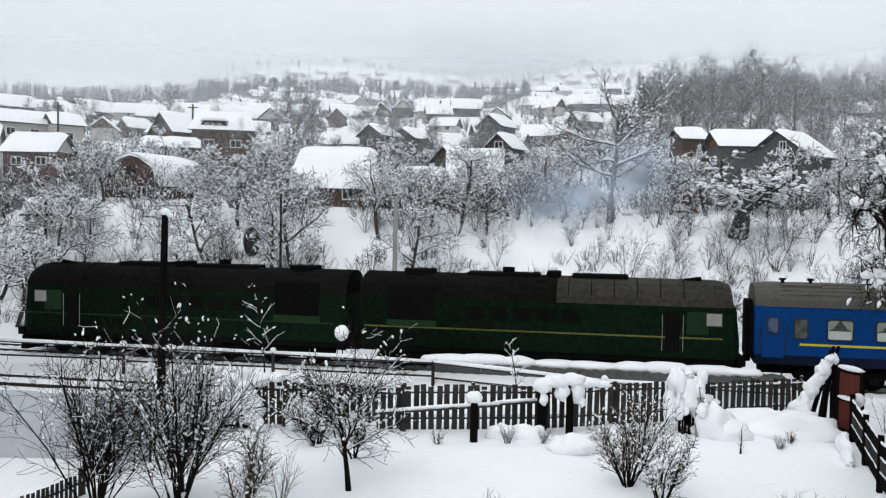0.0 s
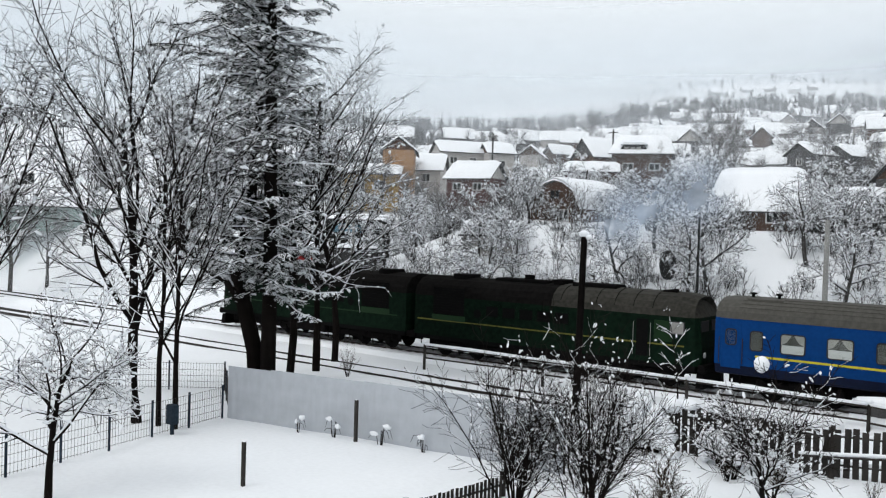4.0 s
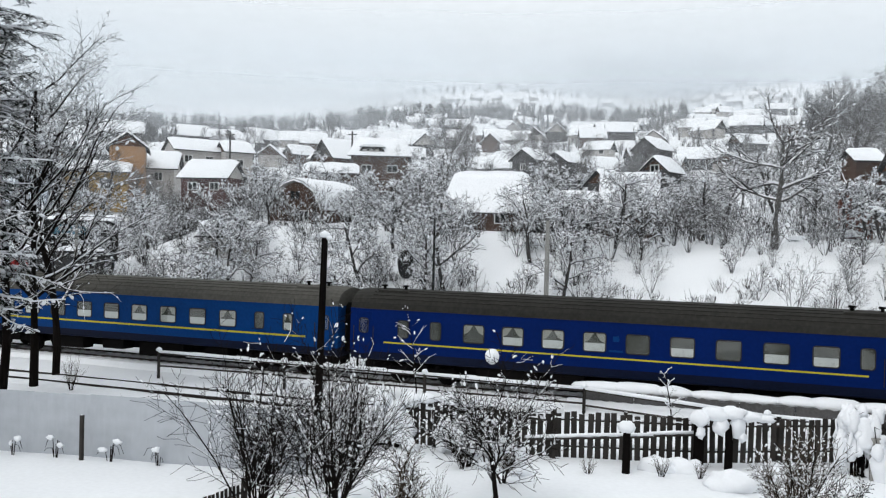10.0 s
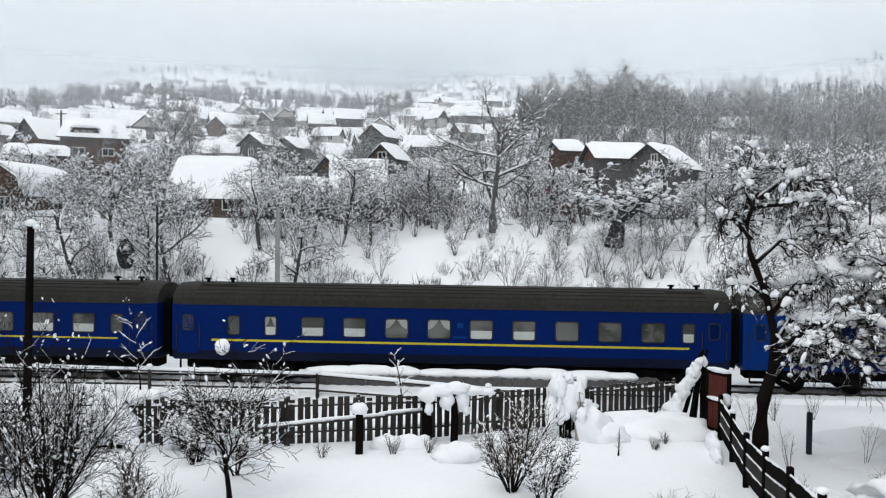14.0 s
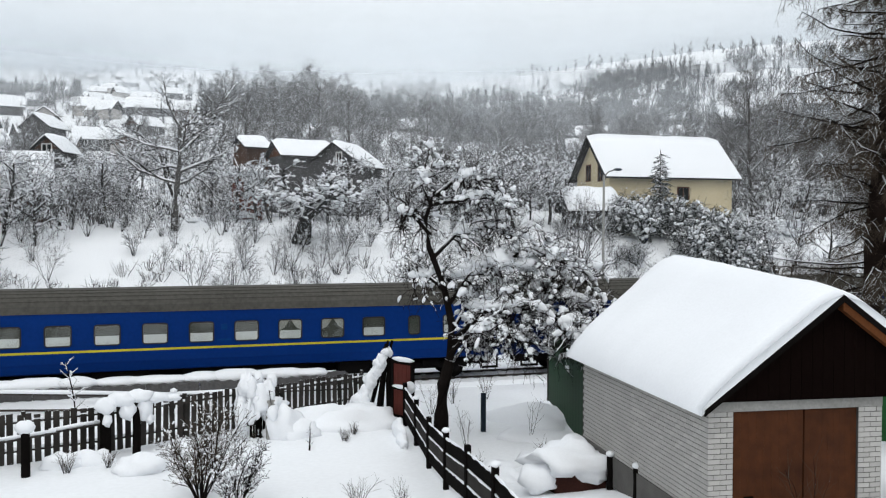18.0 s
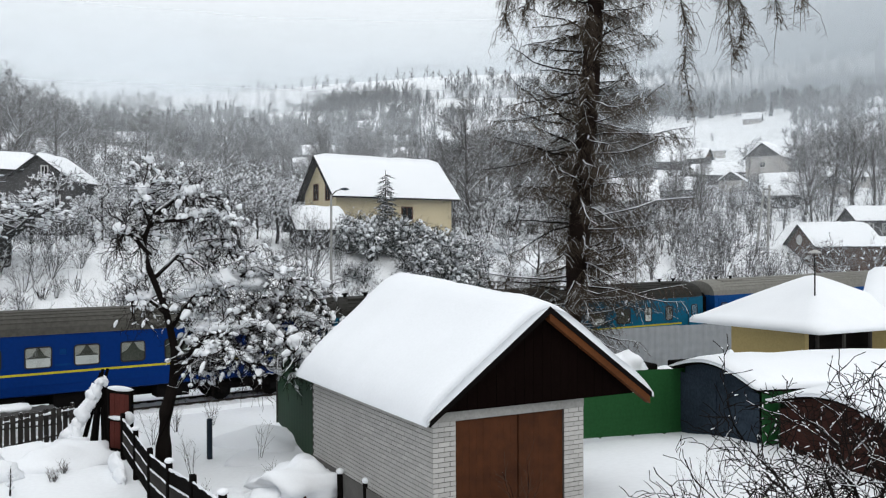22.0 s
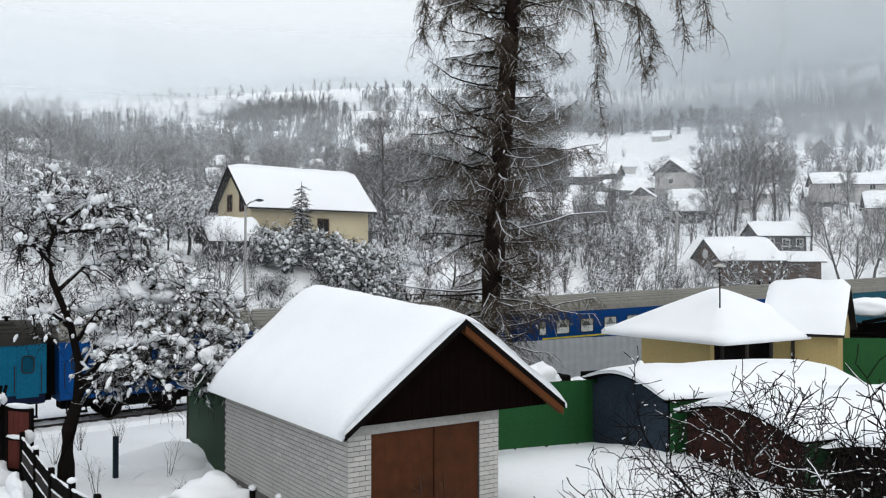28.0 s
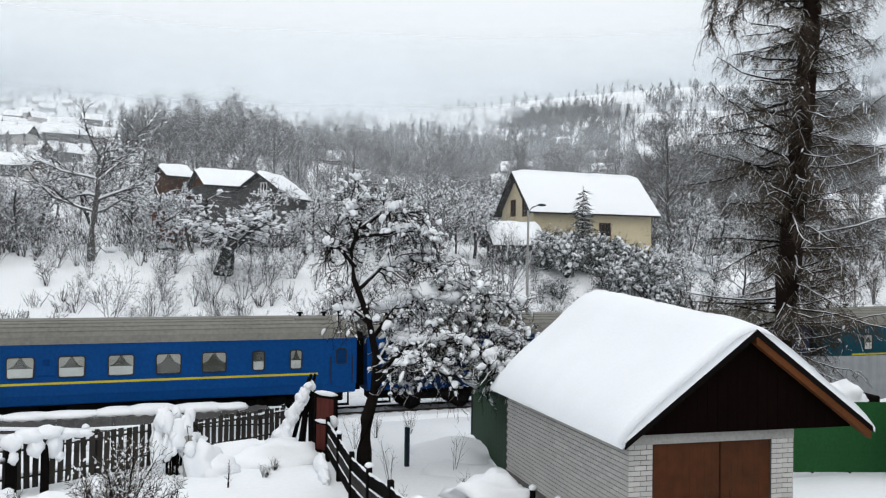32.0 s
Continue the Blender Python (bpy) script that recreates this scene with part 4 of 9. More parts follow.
# snow draped over shrub stems near the tall posts
def draped(label, x, y, h, seed, w=0.5):
    rng = random.Random(seed)
    t = thing("snow_draped_shrub", label, "shrub", pose(x, y, ground(x, y)))
    st, sn = Mesh(), Mesh()
    for i in range(22):
        a, q = rng.uniform(0, 6.28), rng.uniform(0.3, 1.0)
        tall = h * rng.uniform(0.45, 1.0)
        out = Vector((math.cos(a) * w * 1.5 * q, math.sin(a) * w * q, 0))
        pts = [Vector((out.x * 0.3, out.y * 0.3, -0.1)), out * 0.35 + Vector((0, 0, tall * 0.6)), out * 0.55 + Vector((0, 0, tall)), out * 0.95 + Vector((0, 0, tall * rng.uniform(0.7, 0.95))), out * 1.25 + Vector((0, 0, tall * rng.uniform(0.3, 0.65)))]
        st.tube(pts, [0.03, 0.025, 0.02, 0.014, 0.008], 5)
        for k in range(5):
            p = pts[rng.randrange(1, 4)]
            st.tube([p, p + Vector((rng.uniform(-0.3, 0.3), rng.uniform(-0.3, 0.1), rng.uniform(-0.2, 0.3)))], [0.01, 0.005], 4)
        if rng.random() < 0.4:
            f = rng.uniform(0.7, 1.1)
            fine = [pts[1].lerp(pts[2], 0.2)] + [pts[j].lerp(pts[j + 1], g) for j in (1, 2, 3) for g in (0.45, 0.75, 0.95)]
            rad = [0.03] + [f * (0.05 + 0.12 * abs(noise.noise(Vector((i * 3.1, j * 0.9, seed))))) for j in range(8)] + [0.05]
            sn.tube([p + Vector((rng.gauss(0, 0.04), -0.03, 0.05 + rng.gauss(0, 0.03))) for p in fine], rad, 8)
        for k in range(3):
            j = rng.randrange(1, 4)
            p = pts[j].lerp(pts[j + 1], rng.random())
            r = rng.uniform(0.10, 0.2)
            sn.lump((p.x + rng.gauss(0, 0.05), p.y - 0.04, p.z + r * 0.3), (r * rng.uniform(0.7, 1.2), r, r * rng.uniform(1.0, 2.2)), i * 7 + k, 7, 10, 0.5)
    tagged(part("stem_cluster", st, BLACKWOOD, t), kind="stuff")
    tagged(part("snow_load", sn, SNOW, t, "hanging ropes of wet snow", smooth=True), kind="stuff")


draped("shrub drowned in hanging wet snow by the concrete post", 2.85, 29.9, 2.15, 11, 0.6)
t = thing("leaning_poles", "dark poles stacked into a tepee with snow down one side", "poles", pose(7.05, 32.6, -0.3))
for k, (bx, by) in enumerate(((0.35, 0.1), (0.6, -0.25), (0.85, 0.2), (1.1, -0.1), (1.35, 0.15), (0.75, 0.0))):
    part("pole", Mesh().tube([(bx, by, -0.2), (0.5 * bx + 0.52, by * 0.5, 1.2), (1.08 + 0.06 * (k - 2), -by * 0.2, 2.5 + 0.12 * (k % 3))], [0.09, 0.075, 0.05], 8), BLACKWOOD, t)
q = random.Random(77)
drift = Mesh()
for k in range(85):
    f = q.random()
    r = q.uniform(0.09, 0.2) * (1.3 - 0.6 * f)
    drift.lump((-0.5 + 1.5 * f ** 0.8 + q.gauss(0, 0.09), -0.22 + 0.15 * f + q.gauss(0, 0.06), 2.35 * f + q.gauss(0, 0.05)), (r, r, r * q.uniform(0.9, 1.7)), k, 6, 9, 0.6)
tagged(part("snow_load", drift, SNOW, t, "ragged sheet of snow on the poles", smooth=True), kind="stuff")


def fence_snow(label, x, y, z, spots):
    """Heavy lumps of wet snow hanging over the top of the fence."""
    t = thing("hanging_snow", label, "snow", pose(x, y, z))
    for k, (dx, dz, rx, rz) in enumerate(spots):
        part("snow_lump", Mesh().lump((dx, 0.28 * dx, dz), (rx, 0.26, rz), k + x, 9, 14, 0.4), SNOW, t, smooth=True)


fence_snow("heavy lumps of snow hanging over the pickets", -1.3, 28.62, 1.2, ((-0.55, 0.1, 0.3, 0.25), (-0.1, 0.25, 0.42, 0.22), (0.45, 0.3, 0.45, 0.2), (0.95, 0.2, 0.4, 0.16), (-0.5, -0.35, 0.17, 0.22), (0.1, -0.1, 0.24, 0.32), (0.62, -0.1, 0.22, 0.4), (0.75, -0.45, 0.14, 0.16), (1.4, 0.15, 0.32, 0.12)))
fence_snow("round lumps of snow on the fence corner", -11.6, 27.2, 1.0, ((-0.6, 0.2, 0.4, 0.3), (-0.1, -0.1, 0.3, 0.3), (0.4, 0.25, 0.38, 0.24), (0.2, -0.5, 0.3, 0.25), (0.9, 0.3, 0.3, 0.16), (1.7, 0.3, 0.4, 0.14)))
post(-0.95, 28.75, 1.5, 0.13, material=BLACKWOOD, label="dark fence post under drooping snow")
draped("snowy climbing shrub on the garden fence", -11.9, 27.0, 1.0, 14, 0.7)
draped("snow-laden bush along the pickets", -9.3, 27.0, 0.9, 15, 0.8)
snow_heap("rounded mound of snow below the fence", [(-0.7, 26.4, 0.1, 0.75, 0.5, 0.42), (-6.9, 25.4, 0.02, 0.4, 0.35, 0.3), (-3.0, 27.6, 0.05, 0.6, 0.4, 0.35), (0.6, 28.2, 0.05, 0.9, 0.5, 0.4), (-2.2, 27.9, 0.0, 0.7, 0.4, 0.4)])
snow_heap("tall heap of snow slumped over the concrete post", [(2.55, 29.75, 1.85, 0.30, 0.28, 0.42), (2.95, 29.65, 1.35, 0.36, 0.3, 0.5), (3.75, 29.5, 0.4, 0.55, 0.45, 0.75), (2.35, 29.7, 0.85, 0.22, 0.26, 0.6), (4.2, 29.6, 0.1, 0.8, 0.6, 0.5), (3.3, 29.9, 1.15, 0.55, 0.25, 0.24)])
snow_heap("long soft drift of snow before the gate", [(6.3, 30.4, -0.1, 1.7, 1.1, 0.75), (5.2, 30.9, -0.05, 1.6, 0.9, 0.7), (6.8, 31.9, -0.1, 0.9, 0.8, 0.5), (4.0, 30.4, -0.1, 1.2, 0.9, 0.5)])
snow_heap("small drift beside a yard shrub", [(11.0, 24.4, -0.15, 0.8, 0.7, 0.35), (9.0, 22.4, -0.15, 0.7, 0.9, 0.35), (9.6, 24.0, -0.12, 0.6, 0.6, 0.25)])
snow_heap("deep bank of snow by the green panel", [(13.0, 29.4, -0.32, 1.9, 2.6, 0.75), (12.4, 27.2, -0.25, 1.6, 2.2, 0.5)])

# red-brown gate board and the dark plank fence towards the house
g = thing("red_gate_panel", "faded red wooden gate panel with white snow on its frame", "gate", pose(7.95, 31.0, ground(7.95, 31.0), 0, 0, -62))
part("frame", Mesh().box(-0.08, 0.04, -0.06, 0.06, 0, 2.2, 0.01).box(0.96, 1.08, -0.06, 0.06, 0, 2.2, 0.01).box(0.04, 0.96, -0.05, 0.05, 2.08, 2.2).box(0.04, 0.96, -0.05, 0.05, 1.12, 1.22).box(0.04, 0.96, -0.05, 0.05, 0.1, 0.2), BLACKWOOD, g)
for z0, z1 in ((0.2, 1.12), (1.22, 2.08)):
    for k in range(4):
        part("board", Mesh().box(0.04 + k * 0.23, 0.26 + k * 0.23, -0.025, 0.025, z0, z1, 0.005), REDPAINT, g)
for c, r in (((0.5, 0, 2.25), (0.6, 0.12, 0.1)), ((0.5, -0.06, 1.25), (0.5, 0.1, 0.08)), ((1.0, -0.1, 1.3), (0.2, 0.18, 0.25))):
    part("snow_cap", Mesh().lump(c, r, 3, 6, 10), SNOW, g, smooth=True)


def plank_fence():
    pts = [(8.1, 29.9), (7.75, 27.2), (7.4, 24.6), (7.1, 22.0), (6.8, 19.4), (6.5, 16.8), (6.2, 14.2)]
    f = thing("plank_fence", "dark plank fence with snow on its rails", "fence")
    for i, (x, y) in enumerate(pts):
        z = ground(x, y)
        part("post", Mesh().box(x - 0.07, x + 0.07, y - 0.07, y + 0.07, z - 0.2, z + 1.55, 0.012), BLACKWOOD, f)
        if i % 2 == 1:
            part("snow_cap", Mesh().lump((x, y, z + 1.6), (0.13, 0.12, 0.075), i, 5, 9), SNOW, f, smooth=True)
        if i == len(pts) - 1:
            break
        x2, y2 = pts[i + 1]
        z2 = ground(x2, y2)
        l = math.hypot(x2 - x, y2 - y)
        sl = math.degrees(math.atan2(z2 - z, l))
        m = pose(x, y, z, 0, 0, math.degrees(math.atan2(y2 - y, x2 - x))) @ pose(0, 0, 0, 0, -sl, 0)
        for k, (a, b) in enumerate(((0.20, 0.56), (0.61, 0.96), (1.01, 1.36))):
            part("plank", Mesh().box(0.03, l - 0.03, -0.02, 0.02, a, b, 0.006), BLACKWOOD if k != 1 else OLDWOOD, f, at=m)
            ms = Mesh()
            rng = random.Random(i * 5 + k)
            q = int(l / 0.25)
            ms.tube([(0.05 + (l - 0.1) * j / q, 0.0, b + 0.012) for j in range(q + 1)], [0.018 + 0.03 * rng.random() for _ in range(q + 1)], 5)
            part("snow_cap", ms, SNOW, f, "thin line of snow", smooth=True, at=m)


plank_fence()
snow_heap("snow slab slid against the plank fence", [(7.45, 28.3, 0.25, 0.16, 0.75, 0.35), (7.3, 27.3, 0.15, 0.15, 0.5, 0.25)])


# grey sheet metal fence, one sheet after the other
def sheet_fence(name, label, pts, height, width, material, base, wave=0.012, pitch=0.2, jitter=0.03, seed=0, category="fence"):
    rng = random.Random(seed)
    f = thing(name, label, category)
    for (xa, ya), (xb, yb) in zip(pts, pts[1:]):
        l = math.hypot(xb - xa, yb - ya)
        n = max(1, round(l / width))
        for i in range(n):
            x0, y0 = xa + (xb - xa) * i / n, ya + (yb - ya) * i / n
            w = l / n
            zb_ = base if base is not None else ground(x0, y0)
            h = height + rng.uniform(-jitter, jitter)
            ms = Mesh()
            q = max(6, int(w / pitch) * 4)
            for k in range(q + 1):
                x = w * k / q
                y = wave * (1, 1, -1, -1)[k % 4]
                ms.v += [(x, y, -0.15), (x, y, h), (x, y + 0.012, h), (x, y + 0.012, -0.15)]
            ms.f = [(4 * k + j, 4 * k + 4 + j, 4 * k + 4 + (j + 1) % 4, 4 * k + (j + 1) % 4) for k in range(q) for j in range(4)]
            part("sheet", ms, material, f, at=pose(x0, y0, zb_, 0, 0, math.degrees(math.atan2(yb - ya, xb - xa))))
        for i in range(n + 1):
            x0, y0 = xa + (xb - xa) * i / n, ya + (yb - ya) * i / n
            zb_ = base if base is not None else ground(x0, y0)
            part("post", Mesh().box(x0 - 0.03, x0 + 0.03, y0 + 0.05, y0 + 0.11, zb_ - 0.2, zb_ + height - 0.05), STEEL, f)
    return f


sheet_fence("sheet_metal_fence", "pale grey galvanised sheet fence in the snow", [(-25.3, 20.35), (-19.6, 21.45), (-15.7, 22.0), (-12.6, 22.6)], 1.95, 1.9, SHEET, -0.32, 0.006, 0.3, 0.05, 3)
for i, (x, y) in enumerate(((-21.9, 20.65), (-20.4, 20.9), (-18.6, 21.2), (-17.0, 21.5))):
    t = thing("dead_stalks", "dry garden stalks bent under a lump of snow", "plant", pose(x, y, ground(x, y)))
    q = random.Random(i)
    for k in range(5):
        d, h = q.uniform(-0.45, 0.45), q.uniform(0.25, 0.6)
        pts = [(d * 0.2, 0, -0.05), (d * 0.4, 0, h), (d, 0, h * 0.9), (d * 1.3, 0, h * 0.45)]
        part("stalk", Mesh().tube(pts, [0.014, 0.012, 0.01, 0.006], 5), TWIG, t)
        if k < 2:
            part("snow_load", Mesh().lump(((pts[1][0] + pts[2][0]) / 2, 0, h + 0.03), (abs(d) * 0.3 + 0.05, 0.07, 0.085), i + k, 6, 9, 0.5), SNOW, t, smooth=True)


def wire_fence(label, pts, h, step_=0.12):
    f = thing("wire_mesh_fence", label, "fence")
    for (xa, ya), (xb, yb) in zip(pts, pts[1:]):
        l = math.hypot(xb - xa, yb - ya)
        m = pose(xa, ya, -0.32, 0, 0, math.degrees(math.atan2(yb - ya, xb - xa)))
        n = int(l / 2.4) + 1
        for i in range(n + 1):
            part("post", Mesh().box(l * i / n - 0.03, l * i / n + 0.03, -0.03, 0.03, -0.1, h + 0.08, 0.006), SLATE, f, at=m)
        ms = Mesh()
        for i in range(int(l / step_)):
            ms.tube([(i * step_, 0, 0.05), (i * step_, 0, h)], [0.006, 0.006], 3, False)
        part("upright_wires", ms, STEEL, f, at=m)
        for z in (0.1, 0.35, 0.6, 0.85, h - 0.02):
            part("wire", Mesh().tube([(0, 0, z), (l, 0, z)], [0.008, 0.008], 4, False), STEEL, f, at=m)
    return f


wire_fence("thin dark wire panel fence along the snowfield", [(-25.4, 20.2), (-24.7, 16.8), (-23.6, 11.5), (-22.5, 6.0)], 1.15)
wire_fence("second wire panel fence beyond the garden corner", [(-25.9, 20.9), (-29.7, 23.7), (-31.5, 22.2), (-36, 18.0)], 1.15)
t = thing("meter_box", "dark steel box on the wire fence", "box", pose(-24.6, 17.5, -0.32))
part("case", Mesh().box(-0.18, 0.18, -0.14, 0.14, 0.35, 1.0, 0.02), SLATE, t)
part("leg", Mesh().box(-0.05, 0.05, -0.05, 0.05, -0.1, 0.36), SLATE, t)


# ---- brick garage with a deep snow roof ----
def garage():
    m = pose(9.55, 13.76, 1.02, 0, 0, -7.2)
    g = thing("garage", "white brick garage with brown doors under deep smooth snow", "garage", m)
    W, D, H = 3.62, 6.8, 2.72
    # mortar cores of the walls, bricks stand 4 mm proud
    part("wall", Mesh().box(0.01, 0.24, 0.01, D - 0.01, -0.3, H), MORTAR, g)
    part("wall", Mesh().box(W - 0.24, W - 0.01, 0.01, D - 0.01, -0.3, H), MORTAR, g)
    part("wall", Mesh().box(0.24, W - 0.24, D - 0.25, D - 0.01, -0.3, H), MORTAR, g)
    part("pier", Mesh().box(0.24, 0.505, 0.01, 0.25, -0.3, 2.34), MORTAR, g)
    part("pier", Mesh().box(3.115, W - 0.24, 0.01, 0.25, -0.3, 2.34), MORTAR, g)
    part("plinth", Mesh().box(-0.035, 0.0, 0.05, D - 0.02, -0.4, 0.32), MORTAR, g, "dark concrete plinth")
    # lintel
    part("lintel", Mesh().box(0.0, W, -0.02, 0.22, 2.34, 2.56, 0.01), CONCRETE, g, "pale concrete lintel")
    part("gable_wall", Mesh().box(0.05, W - 0.05, 0.02, 0.2, 2.56, H), MORTAR, g)
    # doors
    for a, b in ((0.51, 1.98), (1.995, 3.11)):
        leaf = part("door_leaf", Mesh().box(a, b, 0.06, 0.11, 0.0, 2.33, 0.008), DOORWOOD, g, "brown stained garage door leaf")
        n = 9
        for k in range(n):
            x = a + 0.01 + k * (b - a - 0.02) / n
            part("board", Mesh().box(x, x + (b - a - 0.02) / n - 0.0015, 0.045, 0.06, 0.01, 2.32, 0.001), DOORWOOD, leaf)
    part("handle", Mesh().box(0.75, 0.95, 0.02, 0.05, 0.62, 0.72, 0.01), BLACKWOOD, g)
    # gable boards set back under the overhang; its shade is worked into their brown
    rx, rz, el, er, ez, ezr = 2.48, 4.47, -0.25, 5.12, 2.42, 2.52
    n = 22
    for k in range(n):
        x0 = el + 0.25 + (er - el - 0.5) * k / n
        x1 = el + 0.25 + (er - el - 0.5) * (k + 1) / n - 0.008
        def top(x):
            return ez + 0.02 + (rz - ez) * (x - el) / (rx - el) if x < rx else ezr + 0.02 + (rz - ezr) * (er - x) / (er - rx)
        part("gable_board", Mesh().prism([(x0, 2.58), (x1, 2.58), (x1, max(2.6, top(x1) - 0.06)), (x0, max(2.6, top(x0) - 0.06))], 'y', -0.20, -0.175), SHADED_BROWN, g)
    part("soffit", Mesh().box(el + 0.3, er - 0.3, -0.18, 0.0, 2.56, 2.585), SHADED_BROWN, g)
    # roof boards and barge boards
    y0, y1 = -0.38, D + 0.3
    part("roof", Mesh().prism([(el, ez), (rx, rz), (rx, rz + 0.06), (el, ez + 0.06)], 'y', y0, y1), BLACKWOOD, g)
    part("roof", Mesh().prism([(rx, rz), (er, ezr), (er, ezr + 0.06), (rx, rz + 0.06)], 'y', y0, y1), BLACKWOOD, g)
    part("barge_board", Mesh().prism([(el - 0.03, ez - 0.06), (rx, rz - 0.08), (rx, rz + 0.06), (el - 0.03, ez + 0.06)], 'y', y0 - 0.04, y0 - 0.005), BLACKWOOD, g)
    part("barge_board", Mesh().prism([(rx, rz - 0.06), (er + 0.03, ezr - 0.04), (er + 0.03, ezr + 0.07), (rx, rz + 0.07)], 'y', y0 - 0.04, y0 - 0.005), BLACKWOOD, g)
    part("roof_beam", Mesh().prism([(rx, rz - 0.22), (er, ezr - 0.18), (er, ezr - 0.02), (rx, rz - 0.03)], 'y', y0 - 0.02, y0 + 0.14), BROWNWOOD, g, "brown rafter under the eave")
    # snow slab
    sn = Mesh()
    nx, ny = 26, 30
    for j in range(ny + 1):
        y = y0 - 0.03 + (y1 - y0 + 0.06) * j / ny
        ey = min(1.0, min(j, ny - j) / 2.5)
        for i in range(nx + 1):
            f = i / nx
            x = el - 0.09 + (er - el + 0.18) * f
            base = ez + (rz - ez) * (x - el) / (rx - el) if x < rx else ezr + (rz - ezr) * (er - x) / (er - rx)
            e = min(1.0, min(i, nx - i) / 2.2)
            th = 0.07 + (0.26 + (0.17 + 0.30 * math.exp(-((x - rx) / 1.6) ** 2)) * j / ny) * math.sqrt(max(0.0, e)) * (0.45 + 0.55 * math.sqrt(ey))
            rnd = 0.16 * math.exp(-((x - rx) / 0.28) ** 2)
            q = 0.035 * noise.noise(Vector((x * 1.3, y * 0.9, 5))) + 0.02 * noise.noise(Vector((x * 4, y * 4, 2)))
            sn.v.append((x, y, base + 0.06 + th - rnd + q))
    top_n = len(sn.v)
    for j in range(ny + 1):
        y = y0 - 0.03 + (y1 - y0 + 0.06) * j / ny
        for i in range(nx + 1):
            x = el - 0.09 + (er - el + 0.18) * i / nx
            base = ez + (rz - ez) * (x - el) / (rx - el) if x < rx else ezr + (rz - ezr) * (er - x) / (er - rx)
            sn.v.append((x, y, base + 0.065 - (0.05 if i in (0, nx) else 0)))
    c = nx + 1
    for j in range(ny):
        for i in range(nx):
            a = j * c + i
            sn.f.append((a, a + 1, a + c + 1, a + c))
    for j in range(ny):
        for i in (0, nx):
            a = j * c + i
            sn.f.append((a, a + c, a + c + top_n, a + top_n))
    for i in range(nx):
        for j in (0, ny):
            a = j * c + i
            sn.f.append((a, a + 1, a + 1 + top_n, a + top_n))
    part("roof_snow", sn, SNOW, g, "deep smooth blanket of snow", smooth=True)
    return g, m


GARAGE, GARAGE_M = garage()

# green metal panel behind the garage
sheet_fence("green_panel_gate", "tall dark green sheet metal panel beside the garage", [(12.55, 24.6), (14.6, 31.8)], 3.4, 7.5, DARKGREEN, 0.05, 0.0015, 0.5, 0.0, 4)
t = thing("snow_covered_bin", "low bin buried under a big cushion of snow", "bin", pose(9.45, 19.3, ground(9.45, 19.3), 0, 0, -8))
part("case", Mesh().box(-0.55, 0.75, -0.5, 0.5, -0.1, 0.55, 0.03), RUST, t)
part("snow_load", Mesh().lump((0.05, 0, 0.66), (1.1, 0.8, 0.46), 2, 12, 22, 0.6).lump((-0.9, -0.2, 0.35), (0.5, 0.5, 0.35), 3, 8, 14, 0.4), SNOW, t, smooth=True)
for x, y, h in ((11.9, 23.0, 0.95), (11.85, 22.3, 0.8), (10.05, 18.4, 0.8), (9.95, 17.0, 0.7)):
    post(x, y, h, 0.08, material=BLACKWOOD, cap=0.1, label="short black post against the garage wall")
for x, y in ((11.7, 24.0), (11.95, 23.6)):
    post(x, y, 0.35, 0.12, material=SLATE, cap=0.14, label="small bucket capped with snow", name="bucket")
t = thing("broken_stone", "dark stone lying in the snow", "stone", pose(11.2, 27.4, ground(11.2, 27.4)))
part("block", Mesh().lump((0, 0, 0.04), (0.28, 0.16, 0.13), 8, 5, 7, 0.5), SLATE, t)

# right-hand yard: green fence, sheds, grey wall along the line
sheet_fence("green_sheet_fence", "bright green sheet metal fence between the garages", [(18.6, 21.5), (21.3, 20.7), (24.7, 19.45)], 2.05, 1.4, GREENSHEET, 0.5, 0.003, 0.35, 0.0, 5)
sheet_fence("grey_wall", "long grey sheet wall along the railway", [(20, 35.3), (30, 34.2), (40, 32.7), (50, 30.7), (60, 28.3)], 2.55, 2.5, GREYWALL, -0.3, 0.01, 0.5, 0.03, 6)
sheet_fence("green_yard_fence", "dark green sheet fence behind the sheds", [(40.6, 19.2), (46.5, 12.0)], 2.7, 2.3, GREENSHEET, 0.4, 0.003, 0.5, 0.0, 7)


